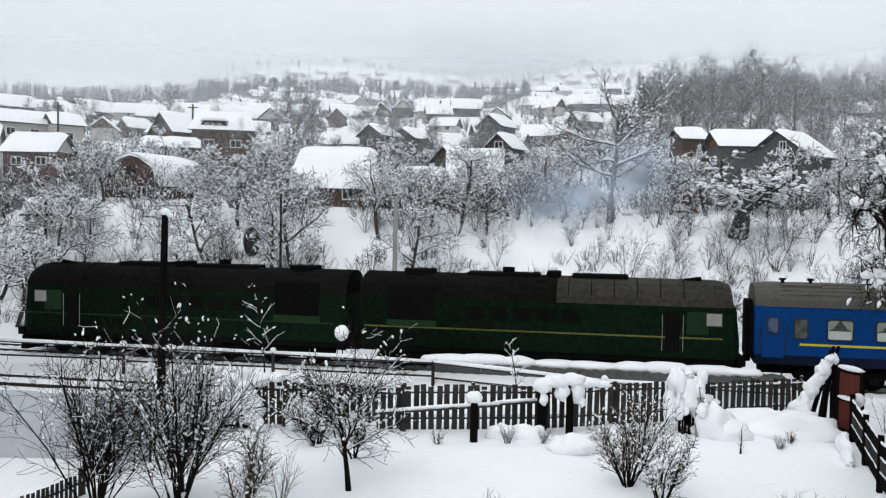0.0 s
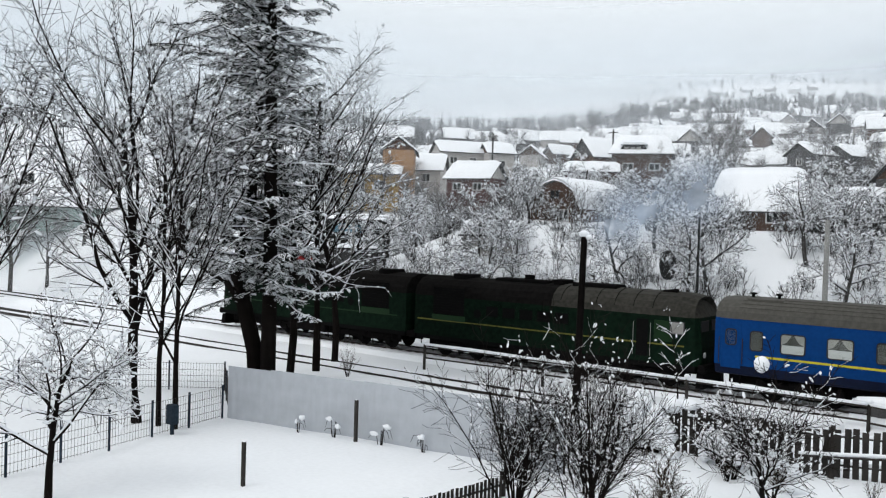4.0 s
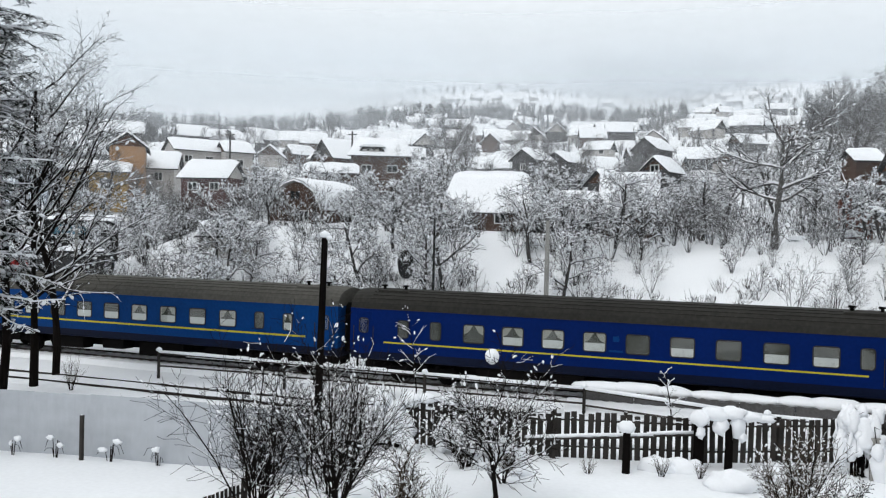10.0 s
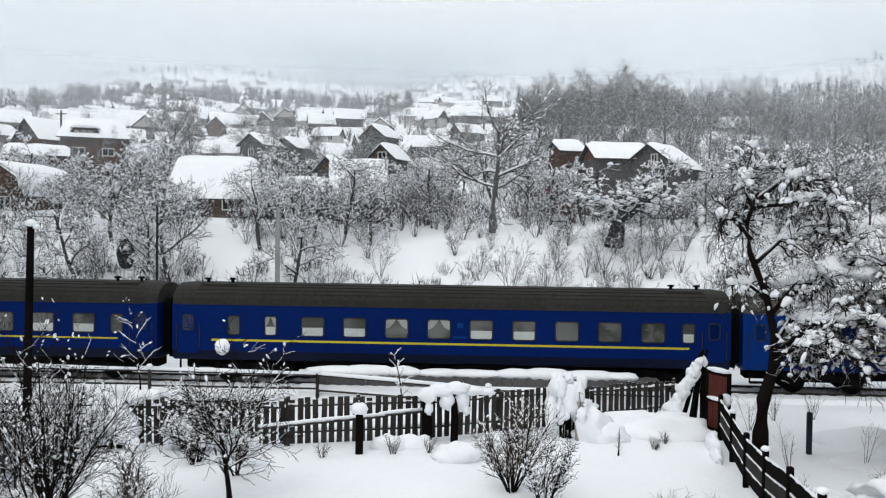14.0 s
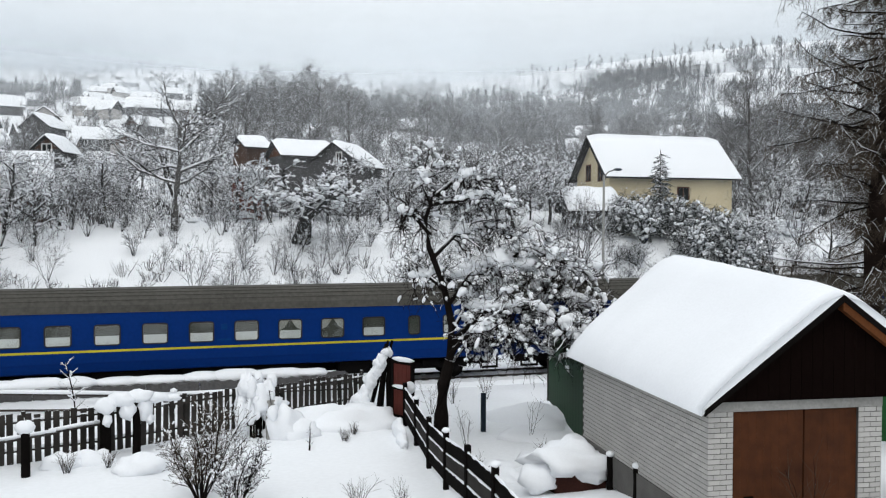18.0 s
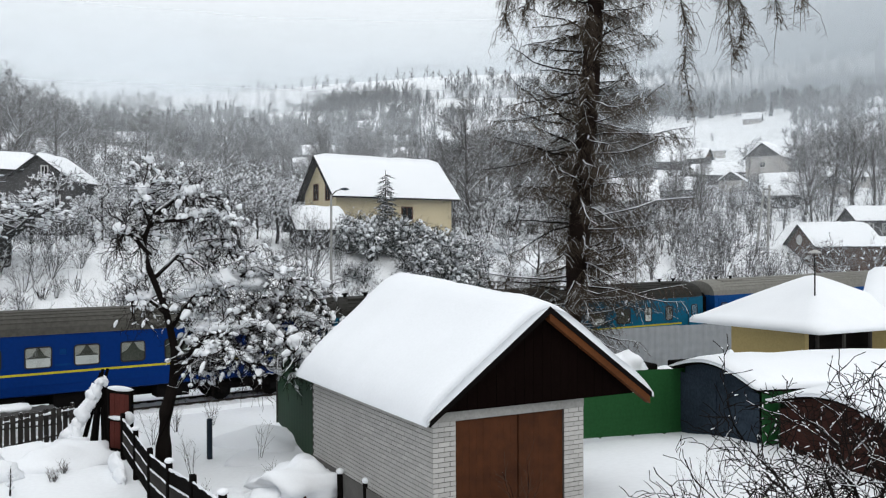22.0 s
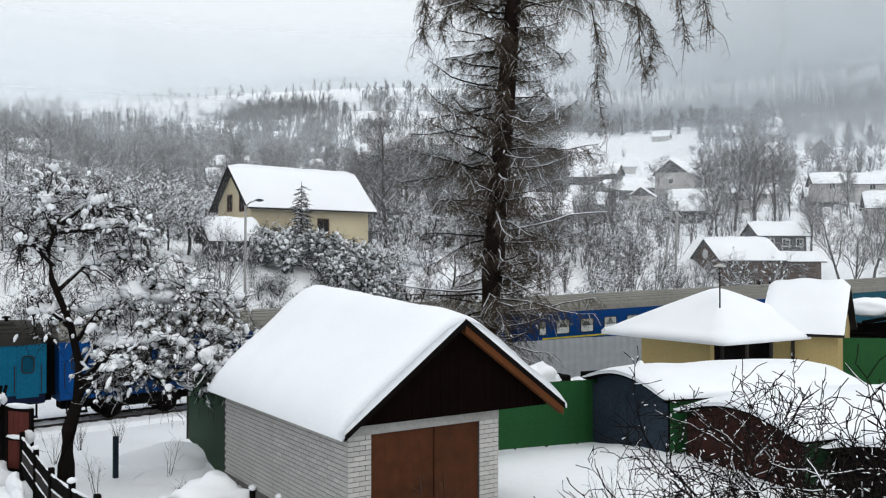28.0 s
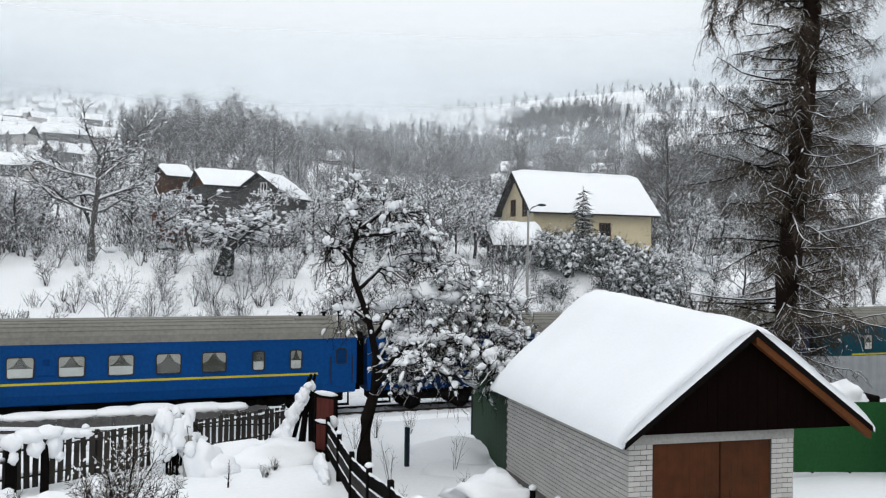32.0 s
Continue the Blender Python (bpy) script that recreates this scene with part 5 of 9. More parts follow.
def arched_shed(label, m, w, d, h, rise_, wall, front, seed, door=None):
    """A steel shed with an arched roof; its front stands at y = 0."""
    s = thing("metal_shed", label, "shed", m, group="metal sheds")
    part("wall", Mesh().box(0, 0.05, 0, d, -0.3, h), wall, s)
    part("wall", Mesh().box(w - 0.05, w, 0, d, -0.3, h), wall, s)
    part("wall", Mesh().box(0.05, w - 0.05, d - 0.05, d, -0.3, h), wall, s)
    n = 12
    arc = [(w * i / n, h + rise_ * math.sin(math.pi * i / n)) for i in range(n + 1)]
    part("front", Mesh().prism([(0.05, -0.3), (w - 0.05, -0.3)] + [(x, z) for x, z in reversed(arc[1:-1])], 'y', 0.0, 0.05), front, s)
    part("roof", Mesh().prism([(-0.15, h)] + arc + [(w + 0.15, h), (w + 0.15, h + 0.05)] + [(x, z + 0.06) for x, z in reversed(arc)] + [(-0.15, h + 0.05)], 'y', -0.25, d + 0.2), BLACKWOOD, s)
    for k in range(2):
        a = 0.12 + k * (w - 0.2) / 2
        lf = part("door_leaf", Mesh().box(a, a + (w - 0.3) / 2, -0.035, -0.005, 0.05, h - 0.1, 0.008), front, s)
        for j in range(3):
            part("rib", Mesh().box(a + 0.02, a + (w - 0.3) / 2 - 0.02, -0.06, -0.036, 0.3 + j * (h - 0.7) / 2, 0.36 + j * (h - 0.7) / 2), front, lf)
    sn = Mesh()
    nx, ny = 20, 16
    for j in range(ny + 1):
        y = -0.3 + (d + 0.55) * j / ny
        ey = min(1.0, min(j, ny - j) / 2.0)
        for i in range(nx + 1):
            x = -0.2 + (w + 0.4) * i / nx
            f = min(1.0, max(0.0, x / w))
            e = min(1.0, min(i, nx - i) / 2.0)
            sn.v.append((x, y, h + rise_ * math.sin(math.pi * f) + 0.08 + 0.24 * math.sqrt(e) * (0.4 + 0.6 * math.sqrt(ey)) + 0.05 * noise.noise(Vector((x, y, seed)))))
    k = len(sn.v)
    sn.v += [(x, y, h + rise_ * math.sin(math.pi * min(1.0, max(0.0, x / w))) + 0.065) for x, y, z in sn.v[:k]]
    c = nx + 1
    sn.f = [(j * c + i, j * c + i + 1, (j + 1) * c + i + 1, (j + 1) * c + i) for j in range(ny) for i in range(nx)]
    sn.f += [(j * c + i, (j + 1) * c + i, (j + 1) * c + i + k, j * c + i + k) for j in range(ny) for i in (0, nx)]
    sn.f += [(j * c + i, j * c + i + 1, j * c + i + 1 + k, j * c + i + k) for i in range(nx) for j in (0, ny)]
    part("roof_snow", sn, SNOW, s, "thick snow on the arched roof", smooth=True)
    return s


# the sheds' long side faces the yard, their gable wall the fence
arched_shed("dark blue-grey steel shed with arched snow roof", pose(24.15, 19.75, 0.45, 0, 0, -113), 5.0, 7.2, 2.1, 0.42, GREENSHEET, SLATE, 1)
arched_shed("rusty brown steel shed with snow roof", pose(22.3, 14.7, 0.5, 0, 0, -108), 4.6, 7.2, 1.75, 0.45, DARKGREEN, RUST, 2)
# black front: the shade inside the shed's open side is put into the colour
arched_shed("low shed under snow at the yard's edge, black for its dark opening", pose(21.2, 9.8, 0.5, 0, 0, -100), 3.4, 5.5, 1.6, 0.3, BLACKWOOD, BLACKWOOD, 3)


def hut():
    m = pose(33.0, 19.9, 0.25, 0, 0, -8)
    s = thing("yellow_hut", "ochre yellow outbuilding with a wide hipped snow roof", "building", m)
    W, D, H = 8.3, 7.4, 2.9
    for a in ((0.6, 0.85, 1.2, D - 2.1), (W - 0.85, W - 0.6, 0.6, D - 2.1), (0.85, W - 0.85, D - 2.35, D - 2.1), (6.0, W - 0.85, 0.6, 0.85)):
        part("wall", Mesh().box(*a, -0.2, H), YELLOWWALL, s)
    # black sheet in place of the shade inside the open porch
    part("porch_shade_sheet", Mesh().box(0.86, 7.4, 1.6, 1.7, -0.2, H), BLACKWOOD, s)
    for x in (0.75, 2.4, 4.1, 5.7):
        part("porch_post", Mesh().box(x - 0.06, x + 0.06, 0.62, 0.74, -0.2, H, 0.01), OLDWOOD, s)
    sn = Mesh()
    ring = [(W * i / 10, 0.0) for i in range(10)] + [(W, D * i / 10) for i in range(10)] + [(W - W * i / 10, D) for i in range(10)] + [(0.0, D - D * i / 10) for i in range(10)]
    cx, cy, n = W * 0.5, D * 0.5, len(ring)
    levels = [(1.0, -0.02), (1.0, 0.16), (0.97, 0.32), (0.9, 0.42), (0.75, 0.75), (0.55, 1.19), (0.35, 1.63), (0.18, 1.99), (0.06, 2.22)]
    for k, h in levels:
        for x, y in ring:
            px, py = cx + (x - cx) * k, cy + (y - cy) * k
            sn.v.append((px, py, H + h + (0.03 * noise.noise(Vector((px, py, 4))) if h > 0.2 else 0)))
    sn.v.append((cx, cy, H + 2.27))
    m = len(levels)
    sn.f = [(i * n + j, i * n + (j + 1) % n, (i + 1) * n + (j + 1) % n, (i + 1) * n + j) for i in range(m - 1) for j in range(n)]
    sn.f += [((m - 1) * n + j, (m - 1) * n + (j + 1) % n, m * n) for j in range(n)] + [tuple(reversed(range(n)))]
    part("roof_snow", sn, SNOW, s, "smooth deep snow on the hipped roof", smooth=True)
    part("roof", Mesh().prism([(0.05, H), (W - 0.05, H), (W - 0.05, H + 0.06), (0.05, H + 0.06)], 'y', 0.05, D - 0.05), BLACKWOOD, s)
    return s


hut()
t = thing("antenna_mast", "thin dark mast with a flat round top behind the sheds", "antenna", pose(35.6, 21.65, 3.7))
part("mast", Mesh().tube([(0, 0, -0.4), (0, 0, 2.75)], [0.035, 0.03], 8), BLACKWOOD, t)
part("disc", Mesh().tube([(0, 0, 2.75), (0, 0, 2.82), (0, 0, 2.9)], [0.28, 0.26, 0.05], 14), PALEWALL, t)
snow_heap("deep snow cushion on the stacked junk by the green fence", [(23.9, 22.2, 2.35, 0.95, 0.8, 0.62), (26.2, 22.2, 2.05, 0.6, 0.5, 0.22), (28.0, 21.7, 2.1, 0.5, 0.45, 0.34), (29.2, 21.4, 2.15, 0.6, 0.5, 0.4)])
t = thing("woodpile", "dark stacked junk along the green fence", "woodpile", pose(23.0, 22.6, 0.4, 0, 0, -12))
for k in range(7):
    part("crate", Mesh().box(0.2 + k * 1.3, 1.3 + k * 1.3, -0.2, 1.2, -0.5, 1.8 + 0.2 * math.sin(k * 2.2), 0.04), BLACKWOOD, t)

# boards stacked behind the green yard fence, buried in snow
t = thing("board_stack", "dark stacked boards half buried in snow behind the green fence", "woodpile", pose(46.6, 19.4, 0.4, 0, 0, -62))
q = random.Random(83)
for k in range(15):
    a, z = q.uniform(-3.2, 2.6), 1.3 + 0.16 * k
    part("board", Mesh().tube([(a, q.uniform(-0.7, 0.2), z + q.uniform(-0.5, 0.3)), (a + q.uniform(1.2, 2.4), q.uniform(-0.7, 0.2), z + q.uniform(-0.3, 0.4))], [0.11, 0.10], 4), BLACKWOOD, t)
part("crate", Mesh().box(-3.0, 3.4, 0.1, 1.4, -0.4, 3.0, 0.08), BLACKWOOD, t)
for k, (a, z, r, h) in enumerate(((-1.9, 3.5, 1.1, 0.45), (-0.2, 3.9, 1.3, 0.5), (1.7, 3.7, 1.4, 0.5), (3.2, 3.2, 0.9, 0.4))):
    part("snow_load", Mesh().lump((a, 0.2, z), (r, 0.9, h), k + 5, 9, 16, 0.4), SNOW, t, smooth=True)


# ---- houses ----
def window_at(owner, m, w, h, frame_mat=None, cross=True):
    f = Mesh().box(-w / 2 - 0.08, w / 2 + 0.08, -0.05, 0.0, -h / 2 - 0.08, -h / 2).box(-w / 2 - 0.08, w / 2 + 0.08, -0.05, 0.0, h / 2, h / 2 + 0.08)
    f.box(-w / 2 - 0.08, -w / 2, -0.05, 0.0, -h / 2, h / 2).box(w / 2, w / 2 + 0.08, -0.05, 0.0, -h / 2, h / 2)
    if cross:
        f.box(-0.03, 0.03, -0.04, -0.012, -h / 2, h / 2)
    p = part("window", f, frame_mat or WHITEPAINT, owner, at=m)
    part("pane", Mesh().box(-w / 2, w / 2, -0.011, -0.003, -h / 2, h / 2), LOCOBLACK, p, "dark window glass")
    return p


def house(label, x, y, rot, l, w, base, eave, ridge, wall=GREYBOARD, gable=None, name="house", snow=0.3, over=0.5, windows=(), chimney=None, hip=0.0, skew=0.0, category="house", group="", trim=None):
    """A house whose ridge runs along its own x; windows: (side, along, height, w, h), side 'f' the near long wall, 'l' and 'r' the gables."""
    h = thing(name, label, category, pose(x, y, base, 0, 0, rot), group=group)
    e, r = eave - base, ridge - base
    part("wall", Mesh().box(-l / 2, l / 2, -w / 2, w / 2, -1.2, e), wall, h)
    gy = skew
    for s in (-1, 1):
        if hip <= 0:
            xs = sorted((s * l / 2 - s * 0.12, s * l / 2))
            part("gable", Mesh().prism([(-w / 2, e), (w / 2, e), (gy, r - 0.12)], 'x', xs[0], xs[1]), gable or wall, h)
    o = over
    k = (r - e) / (w / 2 + gy) if w / 2 + gy else 1
    k2 = (r - e) / (w / 2 - gy)
    el, er = -w / 2 - o, w / 2 + o
    zl, zr = e - o * k, e - o * k2
    lx = l / 2 + o
    hx = hip * l / 2
    rf = Mesh()
    t = 0.1
    a = [(-lx, el, zl), (lx, el, zl), (lx - hx, gy, r), (-lx + hx, gy, r), (lx, er, zr), (-lx, er, zr)]
    b = [(p[0], p[1], p[2] + t) for p in a]
    rf.v = a + b
    rf.f = [(0, 3, 2, 1), (3, 5, 4, 2), (6, 7, 8, 9), (9, 8, 10, 11), (0, 1, 7, 6), (4, 5, 11, 10), (1, 2, 8, 7), (2, 4, 10, 8), (5, 3, 9, 11), (3, 0, 6, 9)]
    part("roof", rf, ROOFDARK, h)
    if snow:
        sn = Mesh()
        nx, ny = 12, 5
        rows = []
        for i in range(nx + 1):
            f = i / nx
            prof = []
            for j in range(2 * ny + 1):
                g = j / ny
                if g <= 1:
                    yy, zz = el - 0.05 + (gy - el + 0.05) * g, zl + (r - zl) * g
                else:
                    yy, zz = gy + (er + 0.05 - gy) * (g - 1), r + (zr - r) * (g - 1)
                tt = abs(1 - abs(1 - g))
                xx = (-lx + hx * tt) + (2 * lx - 2 * hx * tt) * f
                ed = min(1.0, min(i, nx - i) / 1.2, min(j, 2 * ny - j) / 0.9)
                prof.append((xx, yy, zz + t + 0.03 + snow * math.sqrt(ed) * (0.85 + 0.3 * noise.noise(Vector((x + xx, y + yy, 0.5)))) - (0.1 * snow if j == ny else 0)))
            rows.append(prof)
        c = 2 * ny + 1
        sn.v = [p for q in rows for p in q]
        sn.f = [(i * c + j, (i + 1) * c + j, (i + 1) * c + j + 1, i * c + j + 1) for i in range(nx) for j in range(2 * ny)]
        part("roof_snow", sn, SNOW, h, "thick white snow on the roof", smooth=True)
    for side, along, hz, ww, hh in windows:
        if side == 'f':
            m = pose(along, -w / 2, hz)
        elif side == 'l':
            m = pose(-l / 2, along, hz, 0, 0, -90)
        else:
            m = pose(l / 2, along, hz, 0, 0, 90)
        window_at(h, m, ww, hh, trim)
    if chimney:
        cx, cz = chimney
        part("chimney", Mesh().box(cx - 0.3, cx + 0.3, -0.3, 0.3, r - 0.8, r + cz, 0.02), REDBRICK, h, "short brick chimney")
        part("snow_cap", Mesh().lump((cx, 0, r + cz + 0.08), (0.4, 0.4, 0.16), cx, 5, 8), SNOW, h, smooth=True)
    return h


def place(az, d):
    x, y = polar(az, d)
    return x, y, ground(x, y)


def houses():
    # gambrel barn of dark brown boards
    x, y = polar(-30.2, 75.5)
    b = thing("gambrel_barn", "dark brown board barn with a rounded snow-covered roof", "barn", pose(x, y, 7.8, 0, 0, -8))
    sec = [(-2.7, 0), (-2.7, 1.1), (-2.0, 2.6), (-0.9, 3.35), (0, 3.6), (0.9, 3.35), (2.0, 2.6), (2.7, 1.1), (2.7, 0)]
    part("wall", Mesh().prism([(p, q - 0.03) for p, q in sec[1:-1]] + [(2.7, -1.5), (-2.7, -1.5)], 'y', 0, 7.0), BROWNBOARD, b)
    for k in range(18):
        xx = -2.65 + k * 0.295
        top = np.interp(xx + 0.14, [p for p, q in sec], [q for p, q in sec])
        part("board", Mesh().box(xx, xx + 0.27, -0.03, -0.004, -0.8, top - 0.12), BROWNBOARD, b)
    roof = Mesh()
    ys = [-0.35, 0.4, 2.0, 4.0, 6.0, 7.3]
    for yy in ys:
        roof.v += [(p * 1.06, yy, q + 0.05) for p, q in sec[1:-1]] + [(p * 1.10, yy, q + 0.14 + (0.22 if 0 < i < 6 else 0.02) * (0.6 if yy in (-0.35, 7.3) else 1)) for i, (p, q) in reversed(list(enumerate(sec[1:-1])))]
    n = len(sec[1:-1]) * 2
    roof.f = [(i * n + j, i * n + (j + 1) % n, (i + 1) * n + (j + 1) % n, (i + 1) * n + j) for i in range(len(ys) - 1) for j in range(n)] + [tuple(range(n)), tuple(range(len(roof.v) - 1, len(roof.v) - n - 1, -1))]
    part("roof_snow", roof, SNOW, b, "rounded blanket of snow", smooth=True)
    window_at(b, pose(1.0, -0.03, 0.6), 0.9, 0.9)
    window_at(b, pose(0.0, -0.03, 2.4), 1.0, 0.7, BROWNBOARD)
    # low lean-to left of the barn
    x, y = polar(-34.3, 66)
    house("low white-plastered shed in the snowy orchard", x, y, 24, 3.8, 3.0, ground(x, y), ground(x, y) + 0.8, ground(x, y) + 1.6, PALEWALL, name="shed", over=0.3)
    x, y = polar(-17.4, 73)
    house("old wooden house with a broad white snow roof", x, y, 10, 6.6, 6.0, 7.7, 9.3, 12.2, BROWNBOARD, hip=0.2, snow=0.3, windows=(('f', -1.5, 0.8, 0.8, 0.7), ('f', 1.2, 0.8, 0.8, 0.7)))
    x, y = polar(-35.4, 97)
    house("old red wooden house with a snow-covered roof", x, y, 12, 5.0, 5.0, 10.4, 12.7, 14.4, OLDRED, PALEWALL, over=0.4, windows=(('f', -1.2, 1.3, 0.9, 0.7), ('f', 1.2, 1.3, 0.9, 0.7)))
    x, y = polar(-36.5, 131)
    house("long pale house with a white snow roof", x, y, 54, 7.6, 6.0, 15.5, 18.5, 20.1, PALEWALL, over=0.4, windows=(('f', -2, 1.7, 1, 0.9), ('f', 1, 1.7, 1, 0.9), ('l', 0.6, 1.7, 0.9, 0.9)))
    x, y = polar(-34.1, 129)
    house("pale house annexe under snow", x, y, 50, 3.8, 5.0, 15.0, 18.4, 19.8, PALEWALL, BROWNBOARD, over=0.4, windows=(('f', 0, 1.8, 1, 0.9),))
    x, y = polar(-40.5, 106)
    o = house("orange-plastered house with a brown gable", x, y, -52, 7.0, 3.7, 11.4, 16.2, 17.6, ORANGE, BROWNWOOD, over=0.45, windows=(('l', 0.0, 3.2, 0.8, 0.8),))
    x, y = polar(-42.3, 103)
    house("ochre house wing below the orange house", x, y, 36, 6.5, 5.0, 10.0, 13.2, 14.2, OCHRE, windows=(('f', 1.2, 1.8, 1.2, 0.9), ('f', -1.2, 1.8, 1.2, 0.9)))
    x, y = polar(-38.5, 112)
    house("pale house with snow roof behind the orange house", x, y, 30, 3.6, 6.0, 12.0, 14.5, 16.4, PALEWALL, windows=(('f', 0, 1.4, 0.9, 0.9),))
    x, y = polar(-27.3, 124)
    house("brown wooden house with a wide snow roof", x, y, 57, 5.7, 6.0, 14.8, 17.7, 20.2, BROWNBOARD, GREYBOARD, over=0.4, windows=(('l', 0, 1.5, 0.8, 0.8),))
    x, y = polar(-24.7, 113)
    bg = house("black-gabled house with broad mansard snow roof", x, y, 22, 7.0, 6.6, 13.4, 17.2, 19.3, BROWNBOARD, BLACKWOOD, hip=0.2, snow=0.35, windows=(('f', -1.6, 2.0, 1.2, 0.8), ('f', 1.6, 2.0, 1.2, 0.8)))
    part("dormer", Mesh().prism([(-2.9, 3.75), (0.9, 3.75), (0.3, 4.75), (-2.2, 4.75)], 'y', -3.3, -1.2), BLACKWOOD, bg, "black dormer with a row of panes")
    for k in range(3):
        part("dormer_window", Mesh().box(-2.1 + k * 0.75, -1.6 + k * 0.75, -3.33, -3.305, 4.0, 4.45), CONCRETE, bg)
    part("dormer_snow", Mesh().prism([(-2.6, 4.77), (0.7, 4.77), (0.2, 5.05), (-2.1, 5.05)], 'y', -3.45, -1.2), SNOW, bg)
    x, y = polar(-27.9, 95)
    house("low hut with a snow roof above the barn", x, y, 26, 5.4, 3.4, 11.4, 13.55, 14.4, BROWNBOARD, snow=0.35, over=0.3, windows=(('f', 0, 1.5, 0.8, 0.6),))
    x, y = polar(-8.4, 67.5)
    house("old log cabin with a snow roof and dark walls", x, y, 8, 3.8, 4.6, 6.4, 9.2, 11.9, BROWNBOARD, snow=0.22, over=0.35, windows=(('f', -1.0, 1.4, 0.8, 0.7), ('f', 0.9, 1.4, 0.8, 0.7)))
    x, y = polar(-9.9, 71)
    house("brown-gabled shed rising behind the log cabin", x, y, 66, 2.4, 1.9, 7.4, 11.5, 12.4, GREYBOARD, BROWNBOARD, snow=0.2, over=0.3, name="shed")
    x, y = polar(-12.6, 70)
    house("dark barn behind the cabin with patchy snow", x, y, -4, 4.6, 4.2, 6.8, 8.8, 10.6, BLACKWOOD, snow=0.18)
    x, y = polar(-6.4, 87)
    house("wooden house with a brown gable and snow roof", x, y, 70, 3.2, 2.4, 10.0, 13.9, 15.0, GREYBOARD, BROWNBOARD, over=0.45, windows=(('l', 0, 4.0, 0.8, 0.6),))
    x, y = polar(-7.0, 120)
    house("grey house behind the gabled house", x, y, 64, 3.8, 3.6, 14.0, 19.4, 20.8, GREYBOARD, over=0.4)
    for az, d in ((-14.7, 115), (-12.6, 118)):
        x, y = polar(az, d)
        house("row house with twin snow gables", x, y, 66, 4.0, 3.6, 13.0, 17.4, 18.6, GREYBOARD, over=0.4, windows=(('l', 0, 3.4, 0.7, 0.7),))
    # grey-gabled house right of the walnut tree
    house("grey-plastered house with an uneven white gable roof", 14.7, 73.9, 50, 3.8, 4.9, 8.2, 12.2, 13.95, GREYBOARD, snow=0.25, windows=(('l', -0.4, 4.6, 0.45, 0.75), ('l', -1.2, 2.2, 0.8, 1.0)))
    x, y = polar(8.4, 76.5)
    house("low wing with an orange timber gable", x, y, 10, 4.6, 4.4, 8.4, 13.0, 14.2, GREYBOARD, BROWNWOOD, snow=0.3, over=0.4)
    x, y = polar(4.9, 70)
    house("red brick annexe with a white-framed window", x, y, -2, 2.2, 3.2, 8.0, 10.9, 11.4, REDBRICK, snow=0.2, over=0.25, windows=(('f', 0.25, 1.9, 0.9, 0.9),))
    x, y = polar(5.2, 79)
    house("small brown outbuilding with a thick snow roof", x, y, 18, 2.2, 3.0, 9.0, 13.9, 14.7, BROWNBOARD, snow=0.3, over=0.3)
    # cream house
    c = house("cream-plastered house with a steep white snow roof", 37.6, 62.0, -3, 10.6, 6.0, 6.6, 11.2, 14.1, CREAM, CREAM, over=0.55, snow=0.25,
              windows=(('l', 0.75, 4.7, 0.8, 1.2), ('l', -1.5, 4.6, 0.8, 1.2), ('f', 1.0, 2.9, 0.9, 1.1)), trim=BROWNWOOD)
    for s in (-1, 1):
        part("barge_board", Mesh().prism([(0, 7.32), (s * 3.55, 3.9), (s * 3.55, 4.1), (0, 7.56)], 'x', -5.89, -5.85), BLACKWOOD, c, "dark brown gable edge")
    house("wooden porch with a snow roof beside the cream house", 30.05, 58.6, -8, 3.3, 2.6, 6.2, 8.45, 9.6, GREYBOARD, name="porch", snow=0.35, category="porch")
    x, y = polar(27.4, 160)
    house("snow-roofed house behind the cream house", x, y, -20, 9.0, 7.0, ground(x, y), ground(x, y) + 2.6, ground(x, y) + 5.0, GREYBOARD, windows=(('f', -2, 1.2, 1, 0.9), ('f', 2, 1.2, 1, 0.9)))
    # barns beyond the line to the right
    x, y = polar(59.7, 106)
    b2 = house("dark brown barn with a white disc on its gable", x, y, -29, 7.6, 6.4, 4.6, 6.9, 9.15, BROWNBOARD, snow=0.32, over=0.4)
    part("disc", Mesh().tube([(-3.9, 0.2, 2.9), (-3.8, 0.2, 2.9)], [0.55, 0.55], 18), PALEWALL, b2, "pale round dish")
    x, y = polar(61.9, 121)
    house("two-storey grey house with snow roof beyond the barn", x, y, -37, 6.2, 5.0, 6.6, 10.0, 11.5, GREYBOARD, snow=0.3, over=0.4, windows=(('f', -1.6, 2.4, 0.8, 0.9), ('f', 0.4, 2.4, 0.8, 0.9), ('f', 2.2, 2.4, 0.8, 0.9)))
    x, y = polar(63.2, 112)
    house("low pale annexe under a snow roof", x, y, -48, 4.4, 4.0, 5.0, 6.7, 7.5, BROWNBOARD, snow=0.3)
    x, y = polar(56.8, 143)
    house("dark cabin on the slope under snow", x, y, -46, 6.4, 5.0, 12.0, 14.6, 16.1, BLACKWOOD, snow=0.4, over=0.4)
    x, y = polar(57.0, 158)
    house("low barn roof above the dark cabin", x, y, -50, 7.5, 5.0, 15.0, 17.4, 18.9, GREYBOARD, snow=0.4, name="barn", category="barn")
    x, y = polar(56.1, 192)
    house("pale grey house with a tall gable on the slope", x, y, 14, 7.0, 7.0, 21.5, 25.2, 27.9, PALEWALL, GREYBOARD, snow=0.4, windows=(('l', 0, 2.0, 1.0, 1.0),))
    x, y = polar(68.2, 150)
